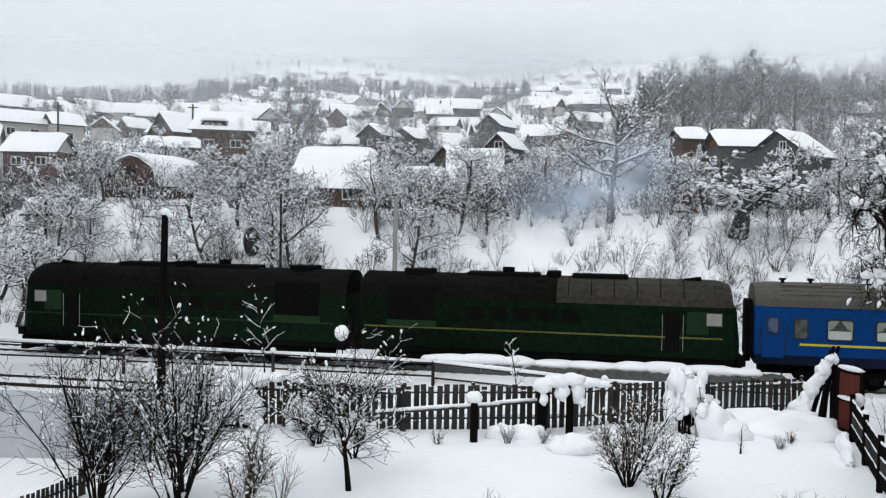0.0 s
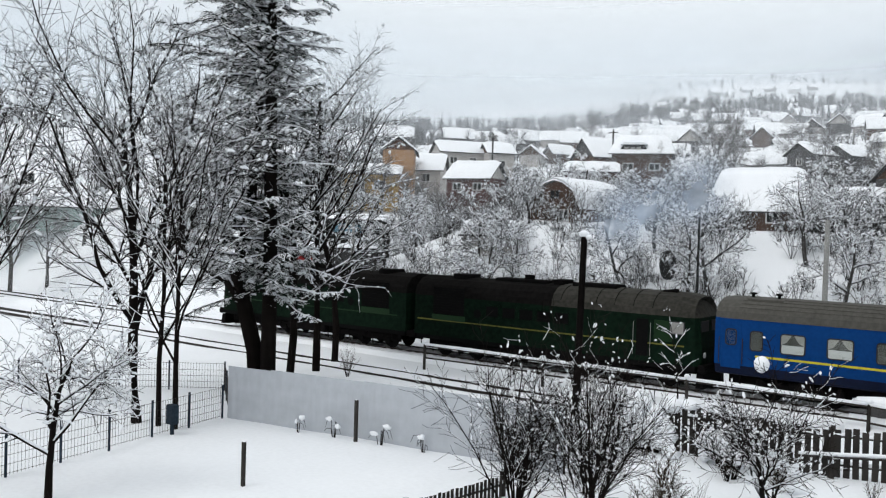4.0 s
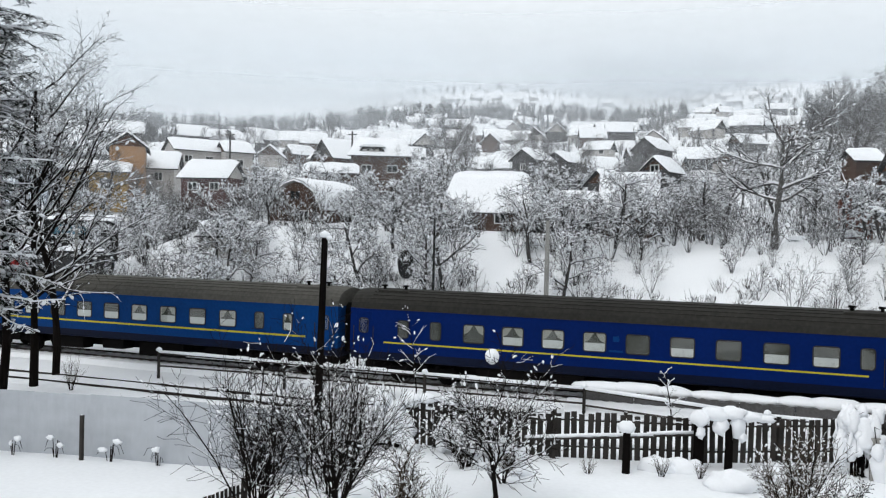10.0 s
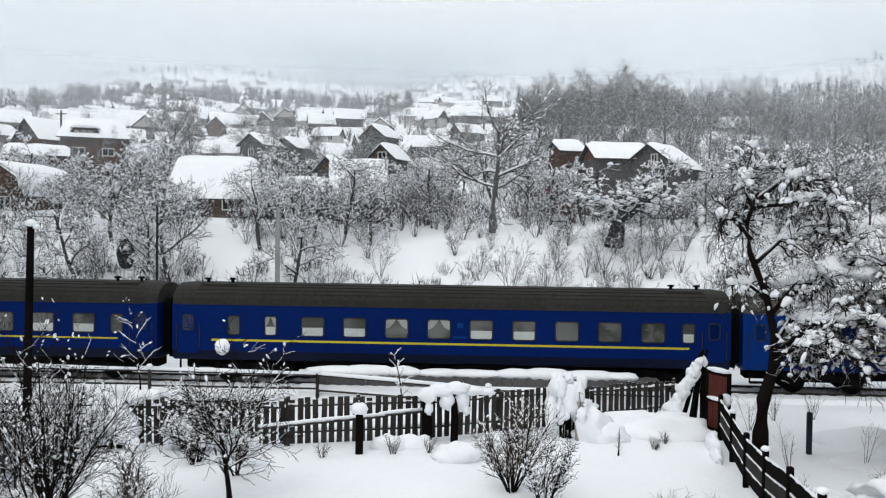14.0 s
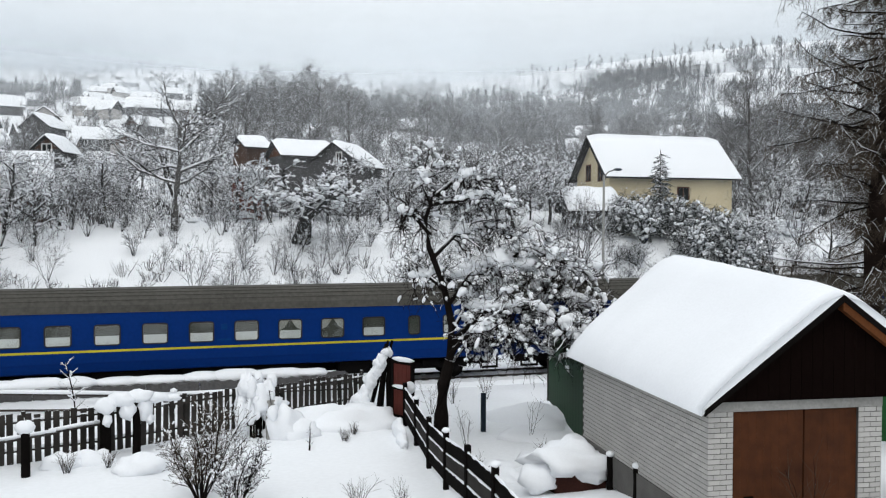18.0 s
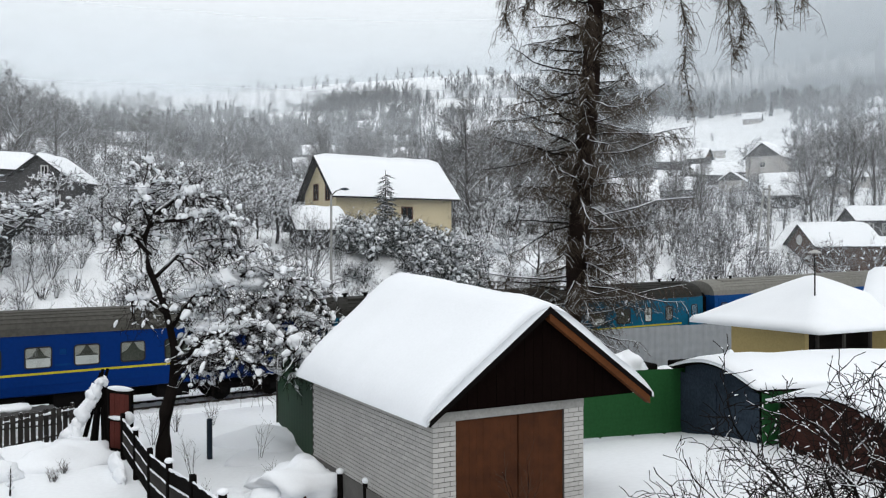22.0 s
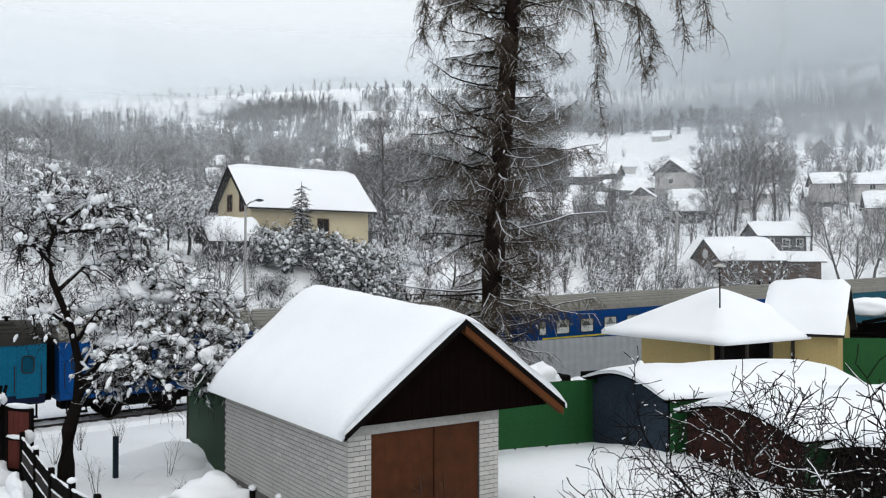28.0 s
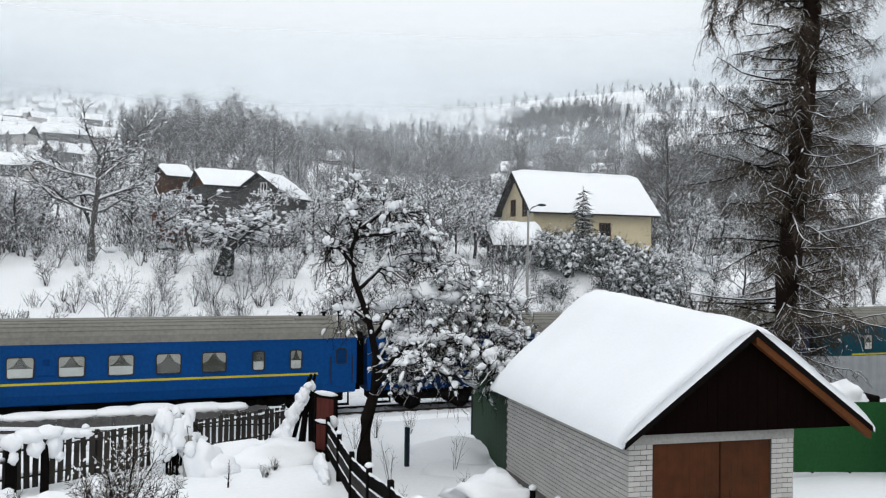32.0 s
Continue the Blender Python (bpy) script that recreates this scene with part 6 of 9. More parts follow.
    house("long pale house with a broad roof beyond the line", x, y, -58, 6.4, 5.0, 12.5, 15.0, 17.2, PALEWALL, GREYBOARD, snow=0.35, windows=(('f', -1.5, 2.2, 0.9, 0.8), ('f', 1.5, 2.2, 0.9, 0.8)))
    for az, d in ((65.0, 166), (67.2, 170), (59.4, 182), (61.2, 186)):
        x, y = polar(az, d)
        house("snow-roofed house on the misty valley side", x, y, -az + 14, 5.6, 4.6, 18.3, 20.2, 21.8, PALEWALL, GREYBOARD, snow=0.4, windows=(('f', 0, 1.2, 0.9, 0.9),))
    x, y = polar(54.8, 108)
    house("small snow-roofed shed by the poles", x, y, -40, 5.0, 3.2, 5.6, 7.0, 7.9, GREYBOARD, snow=0.3)
    x, y = polar(47.0, 118)
    house("snow-roofed house half hidden by the larch", x, y, -44, 9.0, 6.5, 10.5, 13.0, 15.6, GREYBOARD, snow=0.35)
    # low teal building to the far left
    house("gabled wing of the yellow hut under deep snow", 41.2, 20.2, -72, 3.1, 4.8, 0.3, 3.5, 5.45, YELLOWWALL, YELLOWWALL, snow=0.38, over=0.3)
    x, y = polar(-61.0, 108)
    house("long low pale teal building with flat snow roof", x, y, 62, 20, 6.0, ground(x, y), 8.2, 9.0, TEALWALL, snow=0.3, windows=(('f', -4, 4.5, 1.2, 1.2), ('f', 0, 4.5, 1.2, 1.2), ('f', 4, 4.5, 1.2, 1.2)))


houses()


# ---- the village on the slope ----
def village():
    """Houses of the village: the near rows with windows, the far rows as walls, gables and roofs."""
    rng = random.Random(21)
    near, far = [], []
    for wall, gable, l, w, r in ((GREYBOARD, BROWNBOARD, 9, 6, 2.4), (PALEWALL, GREYBOARD, 8, 6, 2.2), (BROWNBOARD, BROWNBOARD, 7, 5.5, 2.2), (GREYBOARD, PALEWALL, 10, 7, 2.6), (PALEWALL, BROWNBOARD, 7.5, 6, 2.5)):
        near.append(house("small snow-roofed village house on the slope", 0, -500, 0, l * 0.72, w * 0.72, 0, 1.7, 1.7 + r * 0.72, wall, gable, snow=0.4, over=0.5, windows=(('f', -l * 0.2, 1.0, 0.9, 0.8), ('f', l * 0.15, 1.0, 0.9, 0.8)), group="village houses"))
        far.append(house("distant village house under a white roof", 0, -500, 0, l * 0.85, w * 0.85, 0, 2.0, 2.0 + r, wall, gable, snow=0.45, over=0.6, group="far village houses"))
    spots = []
    for az0, az1, d0, d1, n in ((-47, -16, 135, 215, 26), (-16, 2, 140, 220, 9), (-47, -8, 215, 430, 105), (-34, 1, 430, 700, 58), (-9, 2, 240, 480, 16), (10, 34, 260, 620, 20), (30, 66, 200, 420, 20), (50, 70, 150, 215, 8)):
        k = 0
        for tries in range(900):
            if k >= n:
                break
            az, d = rng.uniform(az0, az1), d0 * (d1 / d0) ** rng.random()
            x, y = polar(az, d)
            if any(math.hypot(x - p, y - q) < 8.5 + d * 0.010 for p, q in spots):
                continue
            spots.append((x, y))
            k += 1
            turn = rng.choice((0, 0, 0, 25, -25, 80)) + rng.uniform(-12, 12) - az
            kinds = near if d < 215 else far
            copy_thing(kinds[rng.randrange(5)], pose(x, y, ground(x, y) + 0.2, 0, 0, turn))
    for i, src in enumerate(near + far):
        az, d = (-44 + 7 * i, 172 + 5 * i) if i < 5 else (-40 + 6 * (i - 5), 330 + 9 * i)
        x, y = polar(az, d)
        src.matrix_basis = pose(x, y, ground(x, y) + 0.2, 0, 0, -az + 15 * (i % 3))


village()


# ---- poles, signs ----
def pole(label, x, y, top, r, base=None, material=None, lean=(0, 0), cap=0.0, name="utility_pole", arm=None):
    z = ground(x, y) if base is None else base
    p = thing(name, label, "pole", pose(x, y, z))
    h = top - z
    part("shaft", Mesh().tube([(0, 0, -0.3), (lean[0] * 0.5, lean[1] * 0.5, h * 0.5), (lean[0], lean[1], h)], [r, r * 0.92, r * 0.8], 10), material or OLDWOOD, p)
    if cap:
        part("snow_cap", Mesh().lump((lean[0], lean[1], h + cap * 0.3), (cap, cap, cap * 0.7), x, 5, 9).lump((lean[0] + cap * 0.9, lean[1], h - cap * 0.3), (cap * 0.7, cap * 0.5, cap * 0.5), x + 1, 5, 9), SNOW, p, smooth=True)
    if arm == 'lamp':
        part("arm", Mesh().tube([(lean[0], lean[1], h - 0.1), (lean[0] + 0.3, lean[1], h + 0.2), (lean[0] + 0.75, lean[1], h + 0.35)], [0.04, 0.035, 0.03], 6), STEEL, p)
        part("lamp_head", Mesh().lump((lean[0] + 0.95, lean[1], h + 0.36), (0.32, 0.12, 0.09), 2, 5, 8, 0.1), SLATE, p, "grey street lamp head")
    if arm == 'cross':
        part("crossarm", Mesh().box(-0.7, 0.7, -0.05, 0.05, h - 0.5, h - 0.38), OLDWOOD, p)
        for q in (-0.6, -0.2, 0.2, 0.6):
            part("insulator", Mesh().tube([(q, 0, h - 0.38), (q, 0, h - 0.22)], [0.04, 0.03], 6), WHITEPAINT, p)
    return p


x, y = polar(-28.45, 34.2)
pole("thick weathered wooden pole with a snow cap", x, y, 6.75, 0.15, cap=0.2, lean=(0.15, 0), material=BLACKWOOD)
x, y = polar(-21.05, 48.5)
pole("thin dark pole behind the railway", x, y, 7.85, 0.075, material=BLACKWOOD)
x, y = polar(-13.6, 50)
pole("pale concrete pole on the bank", x, y, 7.95, 0.15, material=CONCRETE)
x, y = polar(28.1, 54)
pole("grey street lamp pole beside the cream house", x, y, 10.1, 0.09, material=CONCRETE, lean=(0.05, 0), arm='lamp', name="street_lamp")
x, y = polar(56.0, 100)
pole("leaning grey utility pole on the slope", x, y, 13.4, 0.16, material=CONCRETE, lean=(0.4, 0), arm='cross')
x, y = polar(55.3, 100)
pole("strut pole leaning against its neighbour", x, y, 13.0, 0.14, material=CONCRETE, lean=(1.6, 0))
x, y = polar(48.0, 61)
pole("thin pale pole beside the railway", x, y, 6.0, 0.08, material=CONCRETE)
x, y = polar(-34.4, 120)
pole("dark wooden pole between village houses", x, y, 20.5, 0.14, arm='cross')
x, y = polar(-26.6, 118)
pole("dark wooden pole between village houses", x, y, 21.0, 0.14, arm='cross')
x, y = polar(68.4, 125)
pole("dark wooden pole beyond the line", x, y, 11.1, 0.14, material=BLACKWOOD)


def rail_signal():
    """A hooded colour-light signal seen from its side, its lamps turned down the line."""
    x, y = polar(69.0, 117)
    t = thing("railway_signal", "black hooded colour-light signal capped with snow", "signal", pose(x, y, 0, 0, 0, 180))
    part("mast", Mesh().tube([(0, 0, ground(x, y) - 0.2), (0, 0, 4.9)], [0.11, 0.09], 10), STEEL, t)
    part("shield", Mesh().prism([(-0.25, 4.85), (0.25, 4.85), (0.45, 5.4), (0.5, 6.6), (0.3, 7.1), (-0.3, 7.1), (-0.5, 6.6), (-0.45, 5.4)], 'x', -0.08, 0.06), BLACKWOOD, t)
    part("housing", Mesh().box(-0.55, -0.08, -0.32, 0.32, 5.0, 6.95, 0.06), BLACKWOOD, t)
    for k in range(3):
        z = 5.35 + k * 0.6
        lamp = part("lamp", Mesh().tube([(0.06, 0, z), (0.16, 0, z)], [0.17, 0.17], 14), RUBBER, t)
        hood = Mesh()
        n = 12
        for j in range(n + 1):
            a = math.pi * (j / n) * 1.2 - 0.314
            hood.v += [(0.06, 0.24 * math.cos(a), z + 0.24 * math.sin(a)), (0.75, 0.22 * math.cos(a), z + 0.2 * math.sin(a) - 0.08), (0.06, 0.22 * math.cos(a), z + 0.22 * math.sin(a)), (0.75, 0.2 * math.cos(a), z + 0.18 * math.sin(a) - 0.08)]
        hood.f = [(4 * j + p, 4 * j + 4 + p, 4 * j + 4 + q, 4 * j + q) for j in range(n) for p, q in ((0, 1), (1, 3), (3, 2), (2, 0))]
        part("hood", hood, BLACKWOOD, lamp)
    part("snow_cap", Mesh().lump((-0.05, 0, 7.15), (0.6, 0.35, 0.24), 3, 6, 10), SNOW, t, smooth=True)


rail_signal()
# station sign at the crossing
x, y = polar(-43.4, 62)
s = thing("utility_pole", "slim pale steel pole beside the crossing stall", "pole", pose(x, y, ground(x, y), 0, 0, 42))
part("pole", Mesh().tube([(0, 0, -0.2), (0, 0, 8.5 - ground(x, y))], [0.13, 0.10], 10), CONCRETE, s)
x, y = polar(-43.1, 75)
g = ground(x, y)
s = house("dark roadside shop with a blue sign band under snow", x, y, 43, 5.4, 2.8, g, 7.45, 7.75, BLACKWOOD, name="shop", snow=0.14, over=0.2, category="shop")
part("sign_board", Mesh().box(-2.1, 0.9, -1.48, -1.41, 6.42 - g, 7.15 - g, 0.02), BLUESIGN, s, "faded blue sign board")
for k in range(5):
    part("letter_bar", Mesh().box(-1.7 + k * 0.5, -1.38 + k * 0.5, -1.49, -1.481, 6.68 - g, 6.9 - g), CONCRETE, s)
x, y = polar(-46.5, 59)
s = thing("red_kiosk", "small red board on a dark stand by the crossing", "sign", pose(x, y, ground(x, y), 0, 0, 45))
part("board", Mesh().box(-0.5, 0.5, -0.1, 0.1, 4.2 - ground(x, y), 5.3 - ground(x, y), 0.03), SIGNRED, s)
part("leg", Mesh().box(-0.4, -0.28, -0.06, 0.06, -0.2, 4.2 - ground(x, y)).box(0.28, 0.4, -0.06, 0.06, -0.2, 4.2 - ground(x, y)), BLACKWOOD, s)
x, y = polar(-44.3, 66)
house("grey lean-to stall under snow beside the crossing", x, y, 44, 5.6, 2.6, ground(x, y), 5.2, 5.42, GREYBOARD, name="stall", snow=0.1, over=0.12, category="stall")
# dark tank among the shrubs
x, y = polar(-22.9, 57)
t = thing("water_tank", "dark oval tank standing among shrubs", "tank", pose(x, y, ground(x, y)))
part("shell", Mesh().lump((0, 0, 0.9), (0.55, 0.55, 0.95), 4, 8, 12, 0.1), BLACKWOOD, t, smooth=True)
x, y = polar(-3.5, 47.5)
t = thing("dark_rock", "dark rock showing through the snowy bank", "rock", pose(x, y, ground(x, y)))
part("block", Mesh().lump((0, 0, 0.15), (0.75, 0.4, 0.32), 4, 6, 9, 0.5), SLATE, t)
part("snow_cap", Mesh().lump((0.1, 0, 0.42), (0.7, 0.4, 0.18), 6, 6, 9, 0.4), SNOW, t, smooth=True)


# ---- trees ----
def grow(out, rng, p, d, length, r, level, S):
    """One branch as a bent line, and its side branches; S holds a row of rules for each level."""
    n, wig, up, kids, lo, hi, ang, ratio, rr = S[level]
    pts, rad = [p.copy()], [r]
    d = d.normalized()
    tip = r * (0.35 if level < len(S) - 1 else 0.5)
    for i in range(n):
        d = (d + Vector((rng.gauss(0, wig), rng.gauss(0, wig), rng.gauss(0, wig) + up))).normalized()
        p = p + d * (length / n)
        pts.append(p.copy())
        rad.append(r + (tip - r) * (i + 1) / n)
    out.append((pts, rad, level))
    if level + 1 >= len(S):
        return
    spin = rng.uniform(0, 6.28)
    for k in range(kids):
        f = lo + (hi - lo) * (k + rng.random()) / kids
        i = min(n - 1, int(f * n))
        g = f * n - i
        q = pts[i].lerp(pts[i + 1], g)
        dd = (pts[i + 1] - pts[i]).normalized()
        spin += 2.4 + rng.uniform(-0.5, 0.5)
        u = dd.orthogonal().normalized()
        w = dd.cross(u)
        a = radians(ang * rng.uniform(0.75, 1.25))
        nd = dd * math.cos(a) + (u * math.cos(spin) + w * math.sin(spin)) * math.sin(a)
        grow(out, rng, q, nd, length * ratio * rng.uniform(0.65, 1.2) * (1.15 - 0.45 * f), max(0.004, rad[i] * rr), level + 1, S)


def sleeve(sn, rng, a, b, s, sides=6):
    """An uneven lump of snow lying along a twig from a towards b."""
    d = b - a
    l = max(0.05, min(d.length, s * rng.uniform(1.0, 3.0)))
    d.normalize()
    o = a + d * rng.uniform(0, max(0.0, (b - a).length - l))
    up = Vector((rng.uniform(-0.3, 0.3) * s, rng.uniform(-0.3, 0.3) * s, s * 0.45))
    sn.tube([o + up * 0.6 - d * s * 0.3, o + d * l * 0.25 + up, o + d * l * 0.65 + up * rng.uniform(0.8, 1.5), o + d * (l + s * 0.3) + up * 0.5], [s * 0.4, s * rng.uniform(0.75, 1.0), s * rng.uniform(0.6, 0.95), s * 0.4], sides, False, 0.75)


def tree_meshes(branches, rng, bark, twig, snow=0.5, thick=0.022, split=2, clumps=0, clump_size=0.12, sides=(8, 5, 3, 3, 3), far=0.0, fat=0.0):
    """Trunk, crown and snow meshes of a grown tree."""
    trunk, crown, sn = Mesh(), Mesh(), Mesh()
    lines = []
    for pts, rad, lv in branches:
        if fat:
            rad = [max(fat, q) for q in rad]
        if far and lv >= 2:
            h = len(pts) // 2
            keep = (0, h, len(pts) - 1) if lv == 2 else (0, len(pts) - 1)
            pts, rad = [pts[i] for i in keep], [max(far, rad[i]) for i in keep]
        (trunk if lv < split else crown).tube(pts, rad, sides[min(lv, 4)], lv == 0)
        if lv >= 1:
            d = pts[-1] - pts[0]
            flat = math.hypot(d.x, d.y) / max(1e-6, d.length)
            if flat > 0.4 and rng.random() < snow * (1.0, 1.0, 0.8, 0.5, 0.35)[lv]:
                t = thick * rng.uniform(0.6, 1.4) * (1.0, 1.0, 0.62, 0.4, 0.3)[lv]
                sn.tube([p + Vector((0, 0, q * 0.9 + t * 0.35)) for p, q in zip(pts, rad)], [q * 0.5 + t * 0.5 for q in rad[:-1]] + [rad[-1] * 0.4 + t * 0.3], 3 if far else 4, False)
            lines.append(pts)
    for k in range(clumps * 2):
        pts = lines[rng.randrange(len(lines))]
        i = rng.randrange(len(pts) - 1)
        s = clump_size * rng.uniform(0.35, 1.0)
        sleeve(sn, rng, pts[i], pts[i + 1], s, 4 if far else 6)
    return trunk.done("trunk", bark), crown.done("crown", twig), sn.done("snow_load", CLUMP)


def tree(name, label, meshes, m, group="", category="tree"):
    t = thing(name, label, category, m, group)
    for nm, me in zip(("trunk", "crown", "snow_load"), meshes):
        if len(me.polygons):
            p = part(nm, me, None, t)
            if nm == "snow_load":
                tagged(p, kind="stuff")
    return t


#           n  wiggle up  kids lo  hi  angle ratio radius
ORCHARD = [(4, 0.12, 0.02, 8, 0.30, 1.0, 55, 0.62, 0.55),
           (5, 0.20, -0.02, 9, 0.25, 1.0, 55, 0.48, 0.5),
           (4, 0.24, -0.03, 9, 0.2, 1.0, 50, 0.55, 0.6),
           (2, 0.28, -0.03, 0, 0, 1, 45, 0.5, 0.6)]
SHRUB = [(4, 0.12, 0.03, 7, 0.3, 1.0, 32, 0.45, 0.6),
         (3, 0.16, 0.03, 4, 0.3, 1.0, 38, 0.5, 0.6),
         (3, 0.2, 0.0, 0, 0, 1, 40, 0.5, 0.6)]
TALL = [(6, 0.06, 0.03, 11, 0.25, 1.0, 38, 0.56, 0.5),
        (5, 0.13, 0.06, 8, 0.22, 1.0, 38, 0.48, 0.5),
        (4, 0.17, 0.04, 6, 0.15, 1.0, 40, 0.55, 0.55),
        (2, 0.2, 0.02, 3, 0.2, 1, 40, 0.6, 0.6),
        (1, 0.2, 0.0, 0, 0, 1, 40, 0.5, 0.6)]
ROUND = [(6, 0.06, 0.03, 15, 0.30, 0.97, 44, 0.46, 0.45),
         (5, 0.13, 0.08, 9, 0.2, 1.0, 38, 0.46, 0.5),
         (4, 0.17, 0.05, 6, 0.15, 1.0, 40, 0.55, 0.55),
         (2, 0.2, 0.03, 3, 0.2, 1, 40, 0.62, 0.6),
         (1, 0.2, 0.0, 0, 0, 1, 40, 0.5, 0.6)]
SCRUB = [TALL[0], TALL[1], (4, 0.17, 0.04, 9, 0.15, 1.0, 42, 0.6, 0.6), (2, 0.2, 0.02, 0, 0, 1, 40, 0.6, 0.6)]
POPLAR = [(8, 0.04, 0.02, 14, 0.25, 1.0, 28, 0.48, 0.42),
          (5, 0.10, 0.07, 8, 0.2, 1.0, 32, 0.45, 0.5),
          (4, 0.14, 0.04, 6, 0.2, 1.0, 36, 0.5, 0.55),
          (2, 0.18, 0.0, 4, 0.2, 1, 40, 0.6, 0.6),
          (1, 0.2, 0.0, 0, 0, 1, 40, 0.5, 0.6)]


def make(seed, height, r, S, bark, twig, lean=(0, 0), **kw):
    rng = random.Random(seed)
    out = []
    grow(out, rng, Vector((0, 0, -0.15)), Vector((lean[0], lean[1], 1)), height, r, 0, S)
    return tree_meshes(out, rng, bark, twig, **kw)


def shrub_meshes(seed, stems, height, spread, r, S, snow=0.6, thick=0.016, clumps=0, clump_size=0.08, twig=None, bark=None, far=0.0):
    rng = random.Random(seed)
    out = []
    for k in range(stems):
        a, q = rng.uniform(0, 6.28), rng.random() ** 0.5
        out2 = []
        grow(out2, rng, Vector((0.12 * spread * q * math.cos(a), 0.12 * spread * q * math.sin(a), -0.1)), Vector((spread * q * math.cos(a), spread * q * math.sin(a), 1)), height * rng.uniform(0.6, 1.05), r * rng.uniform(0.6, 1.1), 0, S)
        out += out2
    return tree_meshes(out, rng, bark or BARK, twig or TWIG, snow, thick, 1, clumps, clump_size, (4, 3, 3, 3, 3), far)


def scatter_trees():
    rng = random.Random(5)
    orchard = [make(100 + i, 3.0 + 0.35 * (i % 3), 0.11, ORCHARD, BARK_GARDEN, TWIG_GARDEN, (rng.uniform(-0.25, 0.25), rng.uniform(-0.2, 0.2)), snow=0.85, thick=0.05, clumps=230, clump_size=0.07, far=0.009) for i in range(6)]
    shrubs = [shrub_meshes(200 + i, 8, 1.9 + 0.4 * i, 0.5, 0.022, SHRUB, 0.45, 0.016, 10, 0.09, (TWIG, TWIG_BRUSH)[i % 2], far=0.008) for i in range(5)]
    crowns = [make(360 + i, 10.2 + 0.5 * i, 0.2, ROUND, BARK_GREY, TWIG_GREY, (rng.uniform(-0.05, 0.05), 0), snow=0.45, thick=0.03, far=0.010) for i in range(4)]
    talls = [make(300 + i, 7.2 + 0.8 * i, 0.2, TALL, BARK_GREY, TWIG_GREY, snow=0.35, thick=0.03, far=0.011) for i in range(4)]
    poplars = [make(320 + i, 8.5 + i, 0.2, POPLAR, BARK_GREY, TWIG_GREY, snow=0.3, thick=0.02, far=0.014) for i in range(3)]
    scrub = [make(340 + i, 9 + i, 0.18, SCRUB, BARK_GREY, TWIG_FROST_HAZE, snow=0.5, thick=0.04, far=0.02) for i in range(4)]
    made = {}

    def put(meshes, label, name, x, y, s, group, z=0.0):
        key = id(meshes)
        m = pose(x, y, ground(x, y) - 0.05 + z, 0, 0, rng.uniform(0, 360))
        if key in made:
            t = copy_thing(made[key], m)
        else:
            t = made[key] = tree(name, label, meshes, m, group)
        t.scale = (s, s, s * rng.uniform(0.92, 1.1))

    taken = []

    def free(x, y, gap):
        if any(math.hypot(x - a, y - b) < gap for a, b in taken):
            return False
        taken.append((x, y))
        return True
    # fruit trees in the gardens on top of the bank
    rows = [(-41, 66), (-38, 60), (-35.5, 64), (-36.5, 56), (-26.5, 62), (-25.3, 57), (-23, 64), (-21, 60), (-14.5, 57), (-13.3, 63), (-11, 57), (-9.5, 60), (-7.5, 55), (-6, 61), (-4.2, 64), (-2.5, 68), (2.6, 72), (4.5, 80), (13.5, 62), (14.8, 66), (16.2, 63), (17.8, 67), (19.5, 61), (21, 66), (22.6, 62), (24.4, 64), (-43.5, 70), (-39.5, 72), (-33.5, 78), (-28, 82), (-22, 80), (-19, 84), (-15, 80), (-4, 78), (1, 84), (15, 76), (18, 80), (21, 76), (24, 80), (-45.5, 64), (-47.5, 68), (-33.8, 54), (-27.5, 53), (-22, 54), (-20.2, 54.5), (-12, 52.5), (-24, 60), (-12.2, 58), (-8.2, 64), (23, 70), (-43.6, 88), (-41.6, 90), (-40, 93), (-38.6, 88), (-37, 83), (-35, 85), (-32.2, 87), (-29, 86), (-26, 88), (-21.5, 90), (-18, 92), (-14.6, 72), (-5.4, 72), (39, 66), (41, 70), (38, 74), (3.9, 66.4), (5.6, 66.6), (6.9, 66.5), (9.6, 67), (12.4, 66.3), (13.6, 68), (-13.4, 75), (-10.9, 76), (-8.8, 79), (-5.2, 80), (-3.6, 76), (-15.2, 76), (-33.6, 62), (-34.8, 59), (-32.8, 58), (-31.5, 70), (15.6, 84), (17.2, 72), (19.6, 86), (20.4, 72), (22.4, 88), (25.6, 76), (26.6, 86), (16.6, 92), (23.8, 94), (41.5, 62), (43.5, 68), (45.5, 64), (47.5, 72), (49.5, 66), (51.5, 76), (53.5, 70), (40.2, 80), (46.4, 82)]
    for az, d in rows:
        if -1.8 < az < 12 and d < 66:
            continue
        x, y = polar(az + rng.uniform(-0.5, 0.5), d + rng.uniform(-1.5, 1.5))
        taken.append((x, y))
        put(orchard[rng.randrange(6)], "snow-laden fruit tree in a hillside garden", "fruit_tree", x, y, rng.uniform(1.0, 1.4), "fruit trees on the bank")
    # bushes of bare shoots on the bank slope
    k = 0
    while k < 225:
        x, y = rng.uniform(-44, 36), 43.5 + 19 * rng.random() ** 0.8
        if not free(x, y, 0.75):
            continue
        k += 1
        put(shrubs[rng.randrange(5)], "bare snow-dusted shrub on the railway bank", "shrub", x, y, rng.uniform(0.7, 1.25) * (1.0 if x < -9 else 0.75), "shrubs on the bank")
    k = 0
